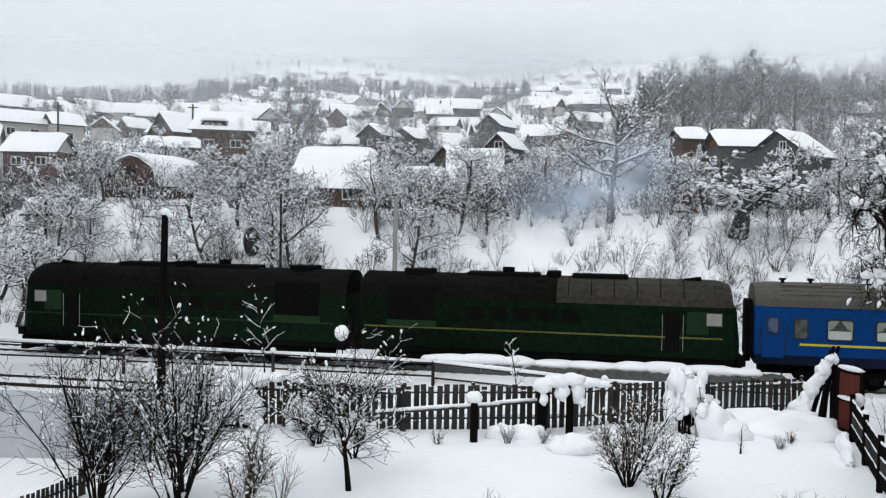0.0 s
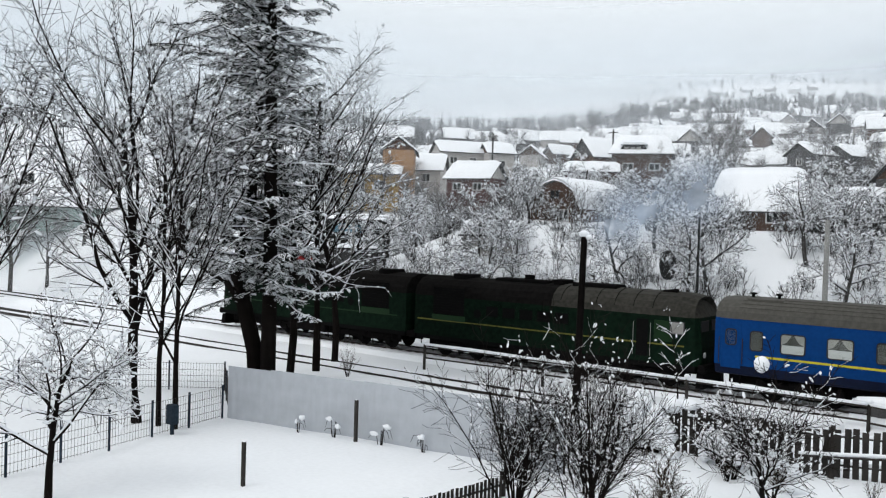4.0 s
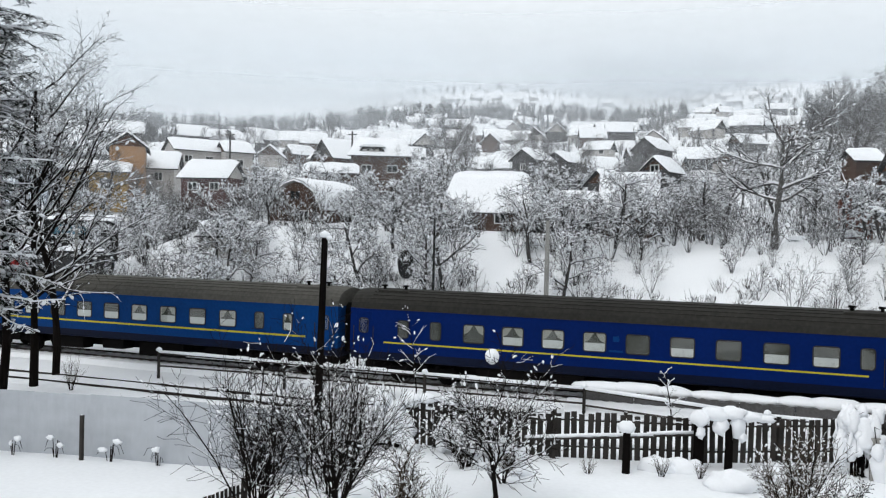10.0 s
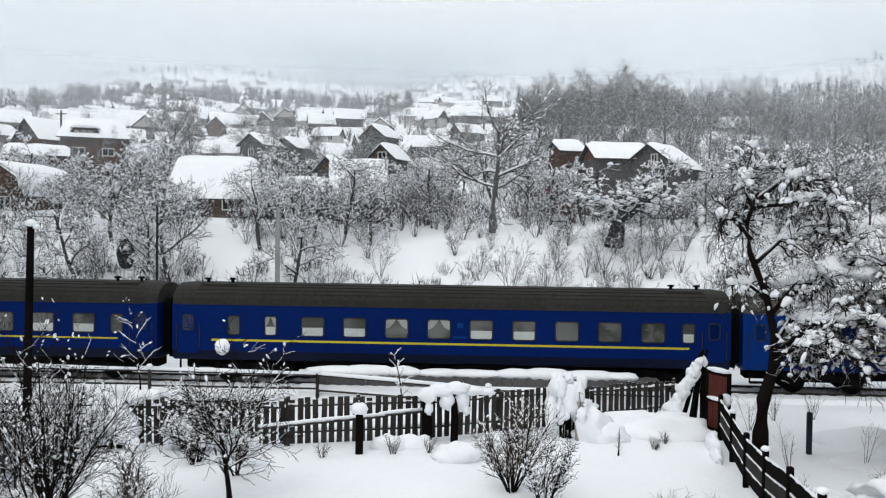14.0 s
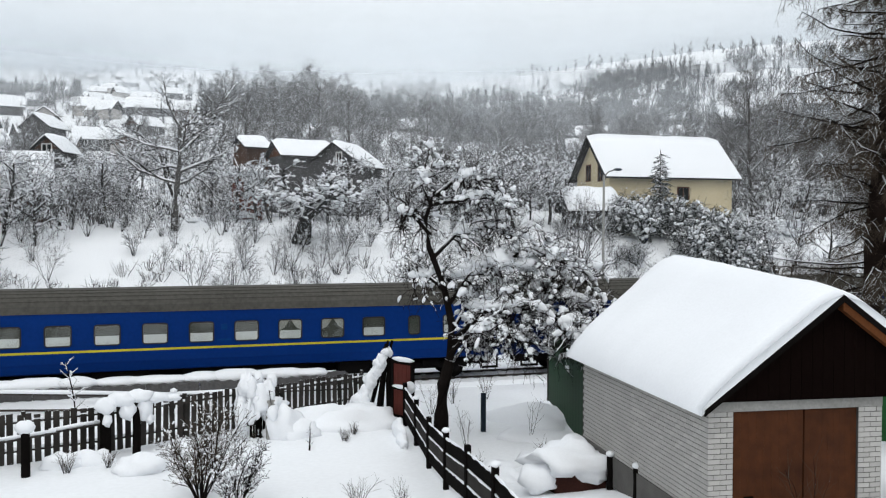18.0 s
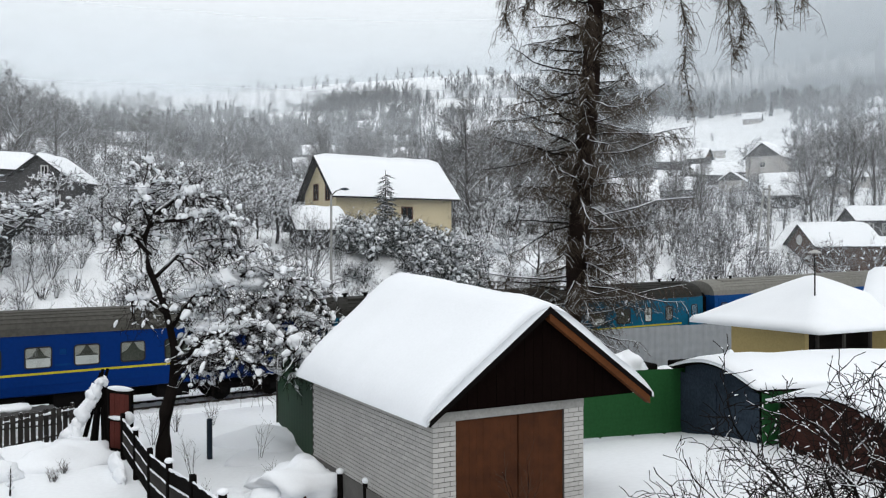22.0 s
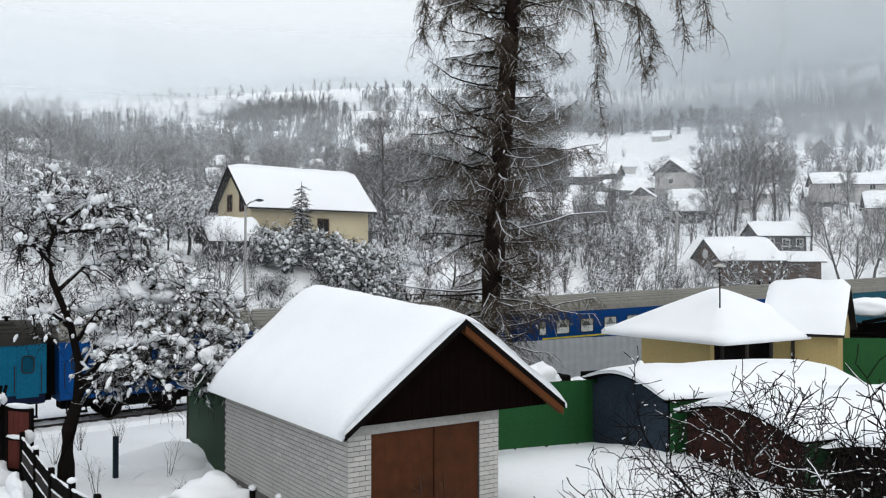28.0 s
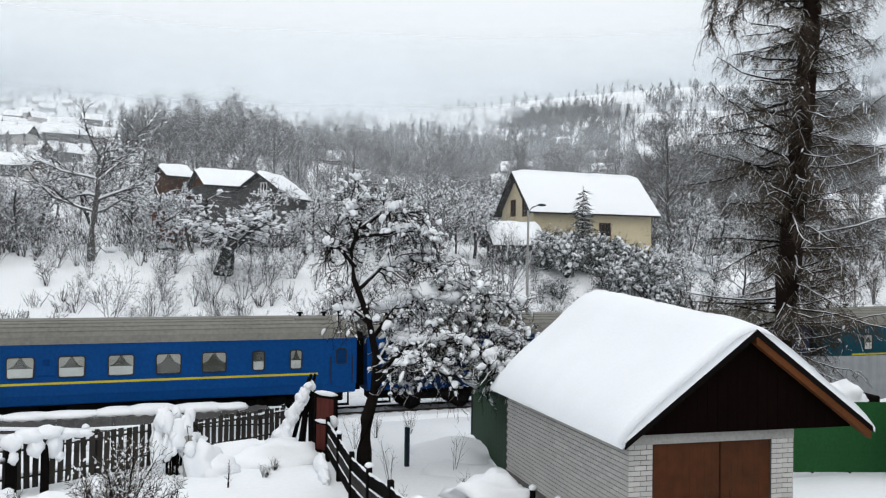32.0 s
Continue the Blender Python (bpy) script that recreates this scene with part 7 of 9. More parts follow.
    while k < 60:
        az, d = rng.uniform(26, 66), rng.uniform(56, 105)
        x, y = polar(az, d)
        if y < 43.5 or not free(x, y, 1.4):
            continue
        k += 1
        put(shrubs[rng.randrange(5)], "bare snow-dusted shrub on the railway bank", "shrub", x, y, rng.uniform(0.9, 1.7), "shrubs on the bank")
    # tall bare trees
    for az, d, s in ((3.1, 100, 1.0), (5.0, 106, 0.8), (6.7, 100, 0.98), (8.3, 106, 0.85), (9.6, 99, 1.02), (11.6, 101, 0.95), (12.5, 108, 0.8), (14.3, 112, 0.7), (16.7, 104, 0.9), (18.9, 116, 0.75), (21.4, 104, 0.82), (23.2, 112, 0.7), (25.2, 110, 0.7), (37.2, 84, 1.05), (36.0, 92, 0.9), (38.5, 90, 0.9), (33.5, 100, 1.1), (30.5, 118, 1.1), (27.5, 120, 1.1), (-20.5, 104, 0.9), (-15.5, 120, 0.8), (-19.0, 112, 0.75), (-13.6, 108, 0.5), (-11.4, 110, 0.55), (-8.2, 104, 0.5), (-5.6, 106, 0.5), (-1.5, 100, 0.8), (1.2, 108, 0.85), (40.5, 86, 0.9), (42.6, 92, 0.9), (45.2, 96, 0.9), (48.2, 88, 0.75), (50.4, 92, 0.75), (52.2, 110, 0.8), (58.2, 132, 1.0), (59.6, 130, 1.15), (60.8, 128, 1.3), (61.9, 132, 1.1), (64.0, 126, 0.9), (65.6, 120, 0.9), (67.4, 130, 1.0), (66.4, 116, 0.9), (68.6, 122, 1.0), (69.4, 128, 0.9), (62.8, 150, 0.8), (66.0, 152, 0.8), (60.2, 160, 0.8), (-44.2, 94, 0.55), (-43.0, 97, 0.5), (-41.6, 96, 0.55), (-40.3, 98, 0.5), (-39.2, 96, 0.45), (-37.6, 92, 0.45), (-36.4, 88, 0.45), (-34.6, 89, 0.4), (-32.6, 100, 0.45), (-25.5, 104, 0.45), (-22.6, 104, 0.45), (-62, 95, 1.0), (-64, 90, 1.1), (-60, 100, 1.0), (-66, 92, 1.0), (-58, 105, 0.9), (-68, 85, 1.1), (-55, 110, 0.9)):
        x, y = polar(az, d)
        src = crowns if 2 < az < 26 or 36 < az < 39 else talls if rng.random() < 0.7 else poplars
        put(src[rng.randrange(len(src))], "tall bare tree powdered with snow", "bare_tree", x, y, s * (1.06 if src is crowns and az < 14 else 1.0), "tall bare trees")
    # scrub filling the valley side
    k = 0
    while k < 64:
        az, d = rng.uniform(-2, 66), rng.uniform(80, 190)
        x, y = polar(az, d)
        if y < 48 or (az < 27 and rng.random() < 0.85) or (49 < az < 67 and rng.random() < 0.7) or not free(x, y, 4):
            continue
        k += 1
        put(scrub[rng.randrange(4)], "tall bare tree powdered with snow", "bare_tree", x, y, rng.uniform(0.45, 0.85), "tall bare trees")
    k = 0
    while k < 40:
        az, d = rng.uniform(-46, -4), rng.uniform(84, 240)
        x, y = polar(az, d)
        if not free(x, y, 5):
            continue
        k += 1
        put(scrub[rng.randrange(4)], "tall bare tree powdered with snow", "bare_tree", x, y, rng.uniform(0.3, 0.6), "tall bare trees")


scatter_trees()


def broom(ms, rng, x, y, z, h, r):
    """One upswept twig of a distant bare tree."""
    t, u = rng.uniform(0, 6.28), rng.uniform(0.12, 0.8)
    q = h * 0.30 * (1.05 - u) * rng.uniform(0.3, 1.0) + 0.1
    e = h * 0.12 * (1 - u) * rng.random()
    a = Vector((x + math.cos(t) * e, y + math.sin(t) * e, z + h * u))
    b = Vector((x + math.cos(t) * (q + e), y + math.sin(t) * (q + e), z + h * min(1.0, u + rng.uniform(0.10, 0.30))))
    ms.tube([a, b], [r, r * 0.65], 3, False)


def hillside_wood():
    """Dense dark copses on the slope behind the gardens, with open fields between them."""
    rng = random.Random(47)
    ms = Mesh()
    k = 0
    while k < 3000:
        az, d = rng.uniform(2, 49), 205 * (600 / 205) ** rng.random()
        x, y = polar(az, d)
        patch = noise.noise(Vector((x * 0.016, y * 0.011, 31))) + 0.45 * noise.noise(Vector((x * 0.05, y * 0.05, 37)))
        if patch < -0.06 + (0.25 if d > 440 else 0) + (0.12 if az > 34 else 0):
            continue
        k += 1
        h = rng.uniform(6.0, 10.5) * (0.75 + 0.7 * min(0.5, max(0, patch))) * (1 + d / 1500)
        z = ground(x, y) - 0.4
        ms.tube([(x, y, z), (x + rng.uniform(-0.3, 0.3), y, z + h * 0.85)], [0.14, 0.05], 3, False)
        for j in range(22 if d < 380 else 15):
            broom(ms, rng, x, y, z, h, 0.03 + d * 0.00019)
    solid("hillside_wood", ms, HILLWOOD, "dense bare copses on the misty hillside", "woods", kind="stuff")


def far_wood():
    """Woods on the hills: bare trees and conifers merged."""
    rng = random.Random(8)
    bare, fir = Mesh(), Mesh()
    for k in range(11100):
        az = rng.uniform(-70, 72) if k < 8500 else rng.uniform(46, 74) if k < 10500 else rng.uniform(-47, -5)
        d = 230 * (1700 / 230) ** rng.random() if k < 8500 else rng.uniform(340, 560) if k < 10500 else rng.uniform(330, 450)
        x, y = polar(az, d)
        if y < 100:
            continue
        dens = noise.noise(Vector((x * 0.008, y * 0.008, 9))) + (0.16 if az > 4 else 0.05 if az > -20 and d > 340 else -0.08) + (0.5 if az > 46 and d > 290 else 0) + (0.10 if d > 600 else 0)
        if 49 < az < 57.5 and d < 400 or 2 < az < 47 and d > 520 and rng.random() < 0.62:
            continue
        if dens < 0.02 and not (-47 < az < -6 and 400 < d < 470) and k < 10500:
            continue
        z = ground(x, y) - 0.5
        h = rng.uniform(4, 9) * (1 + d / 1400) * (1.0 if az > 4 else 0.62)
        if k >= 10500 or -47 < az < -6 and 400 < d < 470:
            h = rng.uniform(6, 12)
        if dens > 0.55 and d < 650:
            x, y = x + rng.uniform(-3, 3), y + rng.uniform(-3, 3)
            h *= 1.15
        if rng.random() < (0.02 if az < 30 or d < 280 else 0.1 if az < 50 or d < 430 else 0.8):
            h *= 0.7
            r = h * 0.17
            for q in range(4):
                zz = z + h * (0.06 + 0.22 * q)
                rr = r * (1 - 0.22 * q)
                n = 6
                b = len(fir.v)
                for j in range(n):
                    t = 6.283 * j / n + q
                    g = rr * rng.uniform(0.75, 1.15)
                    fir.v.append((x + g * math.cos(t), y + g * math.sin(t), zz - rng.uniform(0, 0.06) * h))
                fir.v.append((x, y, zz + h * 0.34))
                fir.f += [(b + j, b + (j + 1) % n, b + n) for j in range(n)]
        else:
            bare.tube([(x, y, z), (x, y, z + h * 0.75)], [0.1, 0.04], 3, False)
            for j in range(24 if d < 480 else 15):
                broom(bare, rng, x, y, z, h, 0.035 + d * 0.00022)
    solid("far_bare_wood", bare, FROST_HAZE_WOOD, "frosted bare woods paled for haze on the far hillside", "woods", kind="stuff")
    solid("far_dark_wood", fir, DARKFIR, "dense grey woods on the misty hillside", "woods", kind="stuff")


def brush():
    """Low snowy brush that fills the gaps between the gardens and on the valley side."""
    rng = random.Random(9)
    dark, white = Mesh(), Mesh()
    k = 0
    while k < 1300:
        if rng.random() < 0.6:
            az, d = rng.uniform(-1, 67), 66 * (210 / 66) ** rng.random()
        else:
            az, d = rng.uniform(-47, 3), rng.uniform(64, 170)
        x, y = polar(az, d)
        if y < 56 or noise.noise(Vector((x * 0.05, y * 0.05, 4))) < -0.12:
            continue
        k += 1
        z = ground(x, y) - 0.1
        h = rng.uniform(0.9, 2.6) * (1.4 if az > 14 else 1.0)
        r = 0.010 + d * 0.00012
        for j in range(11):
            t, q = rng.uniform(0, 6.28), rng.random()
            a = Vector((x + q * 0.5 * math.cos(t), y + q * 0.5 * math.sin(t), z + h * rng.uniform(0, 0.45)))
            b = a + Vector((math.cos(t) * h * 0.45 * q, math.sin(t) * h * 0.45 * q, h * rng.uniform(0.35, 0.75)))
            m = a.lerp(b, 0.55) + Vector((rng.uniform(-0.15, 0.15), rng.uniform(-0.15, 0.15), 0))
            dark.tube([a, m, b], [r * 1.3, r, r * 0.6], 3, False)
            if j % 2 == 0:
                u = Vector((0, 0, r * 1.2))
                white.tube([m + u, b + u], [r * 1.6, r * 1.0], 3, False)
        if rng.random() < 0.45:
            white.lump((x, y, z + h * 0.2), (h * 0.4, h * 0.4, h * 0.12), k, 3, 5, 0.5)
    solid("snowy_brush", dark, TWIG_BRUSH, "tangled bare brush on the valley side", "brush", kind="stuff")
    solid("snow_on_brush", white, CLUMP, "snow clinging to the brush", "snow", kind="stuff")


def foot_brush():
    """A low dark tangle of brush along the foot and the slope of the bank."""
    rng = random.Random(29)
    dark, white = Mesh(), Mesh()
    for k in range(680):
        x, y = rng.uniform(-46, 46), 43.6 + 9.5 * rng.random() ** 1.3
        if -5 < x < 13 and rng.random() < 0.45 or x > 13 and rng.random() < 0.35:
            continue
        z = ground(x, y) - 0.05
        h = rng.uniform(0.5, 1.5)
        for j in range(12):
            t, q = rng.uniform(0, 6.28), rng.random()
            a = Vector((x + q * 0.3 * math.cos(t), y + q * 0.3 * math.sin(t), z))
            b = a + Vector((math.cos(t) * h * 0.6 * q, math.sin(t) * h * 0.6 * q, h * rng.uniform(0.5, 1.0)))
            m = a.lerp(b, 0.5) + Vector((rng.uniform(-0.15, 0.15), rng.uniform(-0.15, 0.15), 0))
            dark.tube([a, m, b], [0.016, 0.013, 0.007], 3, False)
            e = m + Vector((rng.gauss(0, 0.2), rng.gauss(0, 0.2), rng.uniform(0.05, 0.3)))
            dark.tube([m, e], [0.010, 0.006], 3, False)
            if j % 5 == 0:
                sleeve(white, rng, m, b, rng.uniform(0.04, 0.09), 4)
    solid("bank_brush", dark, TWIG_BRUSH, "dark tangle of bare brush along the railway bank", "brush", kind="stuff")
    solid("bank_brush_snow", white, CLUMP, "lumps of snow caught in the bank's brush", "snow", kind="stuff")


def thicket():
    """Bushy small trees, twig by twig, that close the gaps between gardens, houses and the valley side."""
    rng = random.Random(19)
    dark, white = Mesh(), Mesh()
    for n, az0, az1, d0, d1, h0, h1, lim in ((420, -47, -2, 60, 112, 2.2, 4.0, -0.3), (900, 2, 70, 78, 150, 2.6, 5.6, -0.25), (800, 2, 70, 150, 330, 3.5, 7.0, -0.2), (950, -47, 2, 112, 430, 2.2, 4.6, -0.35)):
        k = 0
        while k < n:
            az, d = rng.uniform(az0, az1), d0 * (d1 / d0) ** rng.random()
            x, y = polar(az, d)
            if (49.5 < az < 57 and d > 150 and rng.random() < 0.93) or (55 < az < 67 and 95 < d < 200 and rng.random() < 0.72):
                continue
            if 2 < az < 16 and d > 92 and rng.random() < 0.55:
                continue
            if d < 76 and (-32.6 < az < -27.0 or -20.9 < az < -14.4 or 5 < az < 13.5):
                continue
            if y < (57 if az < 38 else 46) or noise.noise(Vector((x * 0.04, y * 0.04, 14))) < lim:
                continue
            k += 1
            z = ground(x, y) - 0.1
            h = rng.uniform(h0, h1)
            w = h * rng.uniform(0.32, 0.5)
            r = 0.008 + d * 0.00011
            for i in range(5):
                t, q = rng.uniform(0, 6.28), rng.uniform(0.15, 0.8) * w
                foot = Vector((x, y, z))
                fork = foot + Vector((math.cos(t) * q * 0.35, math.sin(t) * q * 0.35, h * rng.uniform(0.22, 0.4)))
                tip = foot + Vector((math.cos(t) * q, math.sin(t) * q, h * rng.uniform(0.65, 0.95)))
                dark.tube([foot, fork, tip], [r * 2.2, r * 1.6, r * 0.7], 3, False)
                for j in range(11 if d < 150 else 7):
                    a = fork.lerp(tip, rng.uniform(0.0, 0.95))
                    v = Vector((rng.gauss(math.cos(t) * 0.4, 0.7), rng.gauss(math.sin(t) * 0.4, 0.7), rng.gauss(0.45, 0.5))).normalized() * h * rng.uniform(0.14, 0.3)
                    dark.tube([a, a + v], [r, r * 0.55], 3, False)
                    if j % 3 == 0 and v.z < 0.75 * v.length:
                        u = Vector((0, 0, r * 1.3))
                        white.tube([a + v * 0.2 + u, a + v * 0.95 + u], [r * 1.5, r * 1.1], 3, False)
    solid("bare_thicket", dark, TWIG_FROST_HAZE, "bare bushy thickets on the valley side", "thicket", kind="stuff")
    solid("thicket_snow", white, CLUMP, "snow lying along the thicket's twigs", "snow", kind="stuff")


far_wood()
hillside_wood()
brush()
foot_brush()
thicket()


# ---- trees that stand alone ----
def stand(name, label, meshes, x, y, z=None, category="tree", rot=0, group=""):
    return tree(name, label, meshes, pose(x, y, ground(x, y) if z is None else z, 0, 0, rot), group, category)


def whorls(out, rng, trunk, rad, z0, z1, step_, reach, droop, kids, twig_len, hang, thick=1.0, limb=0.055, wig=0.10, rise_=(-0.05, 0.25)):
    """Side branches of a conifer up a bent trunk: reach(f) is their length at the share f of the height."""
    top = trunk[-1].z
    z = z0
    while z < min(z1, top - 0.3):
        for i in range(len(trunk) - 1):
            if trunk[i].z <= z <= trunk[i + 1].z:
                g = (z - trunk[i].z) / max(1e-6, trunk[i + 1].z - trunk[i].z)
                p = trunk[i].lerp(trunk[i + 1], g)
                break
        f = (z - z0) / (z1 - z0)
        a = rng.uniform(0, 6.28)
        l = reach(f, a) * rng.uniform(0.6, 1.15)
        d = Vector((math.cos(a), math.sin(a), rng.uniform(*rise_)))
        pts, rr = [p.copy()], [limb * min(1.0, l / 3)]
        n = 6
        for k in range(n):
            d = (d + Vector((rng.gauss(0, wig), rng.gauss(0, wig), rng.gauss(-droop, wig * 0.6)))).normalized()
            p = p + d * (l / n)
            pts.append(p.copy())
            rr.append(rr[0] * (1 - 0.8 * (k + 1) / n) + 0.004)
        out.append((pts, rr, 1))
        for k in range(int(kids * l / 3)):
            g = rng.uniform(0.12, 1.0) * (n - 0.01)
            i = int(g)
            q = pts[i].lerp(pts[i + 1], g - i)
            s = rng.choice((-1, 1))
            side = Vector((-d.y * s, d.x * s, 0)) * rng.uniform(0.4, 1.0) + Vector((d.x, d.y, 0)) * rng.uniform(0.2, 0.7)
            e = Vector((side.x, side.y, -hang * rng.uniform(0.4, 1.4)))
            tl = twig_len * rng.uniform(0.5, 1.3)
            tp = [q, q + e.normalized() * tl * 0.5, q + e.normalized() * tl * 0.5 + (e.normalized() + Vector((0, 0, -hang * 0.6))).normalized() * tl * 0.5]
            out.append((tp, [0.011 * thick, 0.008 * thick, 0.005 * thick], 2))
            for j in range(3):
                h = tp[1].lerp(tp[2], rng.random())
                v = Vector((rng.uniform(-1, 1), rng.uniform(-1, 1), -hang * rng.uniform(0.3, 1.6) + 0.1)).normalized() * tl * rng.uniform(0.3, 0.6)
                out.append(([h, h + v], [0.006 * thick, 0.004 * thick], 3))
        z += step_ * rng.uniform(0.6, 1.4)


def larch():
    rng = random.Random(31)
    tr = [Vector((0, 0, -1.5)), Vector((0.05, 0, 2)), Vector((0.35, 0, 6)), Vector((0.75, 0, 11)), Vector((1.05, 0, 15)), Vector((1.35, 0, 19)), Vector((1.6, 0, 25))]
    ro = [0.58, 0.50, 0.46, 0.41, 0.36, 0.30, 0.16]
    out = []
    whorls(out, rng, tr, ro, 3.2, 24, 0.078, lambda f, a: 4.9 * rng.uniform(0.45, 1.0) * (1 - 0.12 * f), -0.045, 58, 0.6, 0.75, 0.8, 0.042, 0.2, (-0.35, 0.12))
    # long pendulous limbs on the yard's side
    for z, a, l, drop in ((17.0, -0.5, 3.9, 5.2), (17.6, -0.3, 5.3, 3.7), (18.2, -0.15, 6.9, 2.9), (17.4, -0.55, 8.0, 2.3), (17.0, 0.2, 6.2, 2.4), (17.4, 3.3, 3.6, 2.0), (17.8, 2.8, 2.9, 1.8)):
        p = Vector((1.1, 0, z))
        pts, rr = [p.copy()], [0.05]
        for k in range(1, 10):
            g = k / 9
            q = p + Vector((math.cos(a), math.sin(a), 0)) * l * math.sin(min(1.0, g * 1.25) * 1.571) + Vector((rng.gauss(0, 0.12), rng.gauss(0, 0.12), 0.9 * math.sin(g * 3.14) - drop * g ** 2.4))
            pts.append(q)
            rr.append(0.05 * (1 - 0.09 * k))
        out.append((pts, rr, 1))
        for k in range(110):
            g = rng.uniform(1.5, 8.99)
            i = int(g)
            q = pts[i].lerp(pts[i + 1], g - i)
            tl = rng.uniform(0.5, 1.9) if rng.random() < 0.3 else rng.uniform(0.3, 0.8)
            v = Vector((rng.uniform(-0.9, 1.0), rng.uniform(-0.8, 0.8), rng.uniform(-1.1, -0.3))).normalized()
            tp = [q, q + v * tl * 0.5, q + (v + Vector((0, 0, -0.5))).normalized() * tl]
            out.append((tp, [0.016, 0.011, 0.007], 2))
            for j in range(6):
                h = tp[0].lerp(tp[2], rng.random())
                out.append(([h, h + Vector((rng.uniform(-0.3, 0.3), rng.uniform(-0.3, 0.3), rng.uniform(-0.3, 0.02)))], [0.009, 0.006], 3))
    tm, cm, sm = tree_meshes(out, rng, BARK, TWIG_TAN, 0.12, 0.01, 2, 60, 0.07, (8, 4, 3, 3, 3))
    x, y = polar(43.7, 36)
    t = thing("larch", "tall bare larch with reddish bark and drooping tan twigs", "tree", pose(x, y, 0.2, 0, 0, -44))
    ms = Mesh().tube(tr, ro, 14)
    part("trunk", ms.done("trunk", BARK_RED, True), None, t)
    tagged(part("branch_work", tm, None, t), kind="stuff")
    tagged(part("twig_work", cm, None, t), kind="stuff")
    tagged(part("snow_load", sm, None, t), kind="stuff")


def spruce_group():
    rng = random.Random(32)
    x, y = polar(-48.7, 38)
    # straight trunk
    tr = [Vector((0, 0, -0.5)), Vector((0, 0, 5)), Vector((-0.1, 0, 10)), Vector((-0.2, 0, 16)), Vector((-0.25, 0, 21))]
    out = []
    whorls(out, rng, tr, None, 3.8, 21, 0.075, lambda f, a: (4.6 - 1.0 * f) * rng.choice((0.35, 0.6, 0.8, 1.0, 1.1)) * (1.15 if math.cos(a) < 0 else 0.75), 0.02, 46, 0.42, 0.3, 1.4, 0.05, 0.2, (-0.2, 0.3))
    tm, cm, sm = tree_meshes(out, rng, BARK, NEEDLE, 0.6, 0.04, 2, 700, 0.13, (8, 4, 3, 3, 3))
    t = thing("spruce", "tall dark spruce with ragged snow-covered branches", "tree", pose(x, y, -0.3, 0, 0, 48))
    part("trunk", Mesh().tube(tr, [0.34, 0.31, 0.27, 0.2, 0.1], 12).done("trunk", BARK, True), None, t)
    tagged(part("branch_work", tm, None, t), kind="stuff")
    tagged(part("needle_work", cm, None, t), kind="stuff")
    tagged(part("snow_load", sm, None, t), kind="stuff")
    # crooked twin trunk beside it
    tr = [Vector((0, 0, -0.5)), Vector((-0.05, 0, 1.6)), Vector((-0.55, 0, 3.6)), Vector((-0.9, 0, 5.0)), Vector((-0.35, 0, 8)), Vector((-0.1, 0, 12)), Vector((-0.2, 0, 19))]
    out = []
    whorls(out, rng, tr, None, 4.5, 18, 0.085, lambda f, a: (3.9 - 0.8 * f) * rng.choice((0.4, 0.7, 1.0, 1.1)) * (1.3 if math.cos(a) < 0 else 0.7), 0.02, 46, 0.42, 0.3, 1.4, 0.05, 0.2, (-0.2, 0.3))
    big = [Vector((-0.5, 0, 3.4)), Vector((-1.3, 0, 4.6)), Vector((-2.2, 0, 5.1)), Vector((-3.0, 0, 5.9))]
    out.append((big, [0.2, 0.17, 0.12, 0.06], 1))
    tm, cm, sm = tree_meshes(out, rng, BARK, NEEDLE, 0.6, 0.04, 2, 600, 0.13, (8, 5, 3, 3, 3))
    x, y = polar(-49.5, 38.6)
    t = thing("spruce", "crooked dark conifer with a snow-filled fork", "tree", pose(x, y, -0.3, 0, 0, 48))
    part("trunk", Mesh().tube(tr, [0.4, 0.36, 0.34, 0.3, 0.22, 0.17, 0.08], 12).done("trunk", BARK, True), None, t)
    tagged(part("branch_work", tm, None, t), kind="stuff")
    tagged(part("needle_work", cm, None, t), kind="stuff")
    tagged(part("snow_load", sm, None, t), kind="stuff")
    # broad bare tree mingled with the spruces
    wide = [(6, 0.06, 0.03, 17, 0.28, 1.0, 52, 0.52, 0.5), (6, 0.12, 0.08, 11, 0.2, 1.0, 38, 0.42, 0.5), (4, 0.16, 0.06, 8, 0.2, 1.0, 40, 0.5, 0.55), (3, 0.2, 0.04, 0, 0, 1, 40, 0.5, 0.6)]
    me = make(33, 13.0, 0.2, wide, BARK, TWIG, (0.22, 0), snow=0.7, thick=0.024, clumps=200, clump_size=0.09)
    x, y = polar(-47.3, 41.5)
    stand("bare_tree", "broad bare tree with snow along its upturned branches", me, x, y)
    for k, (az, d, h, lean) in enumerate(((-45.6, 43.0, 13.5, 0.10), (-44.4, 46.0, 11.0, 0.12))):
        me = make(34 + k, h, 0.2, wide, BARK, TWIG, (lean, 0), snow=0.75, thick=0.028, clumps=240, clump_size=0.10, fat=0.006)
        x, y = polar(az, d)
        stand("bare_tree", "bare snow-lined tree reaching out beside the spruces", me, x, y, rot=40 * k)


VASE = [(4, 0.06, 0.02, 11, 0.25, 1.0, 32, 0.75, 0.5),
        (6, 0.10, 0.06, 12, 0.15, 1.0, 36, 0.42, 0.5),
        (4, 0.15, 0.04, 9, 0.15, 1.0, 40, 0.5, 0.55),
        (2, 0.18, 0.02, 0, 0, 1, 40, 0.5, 0.6)]


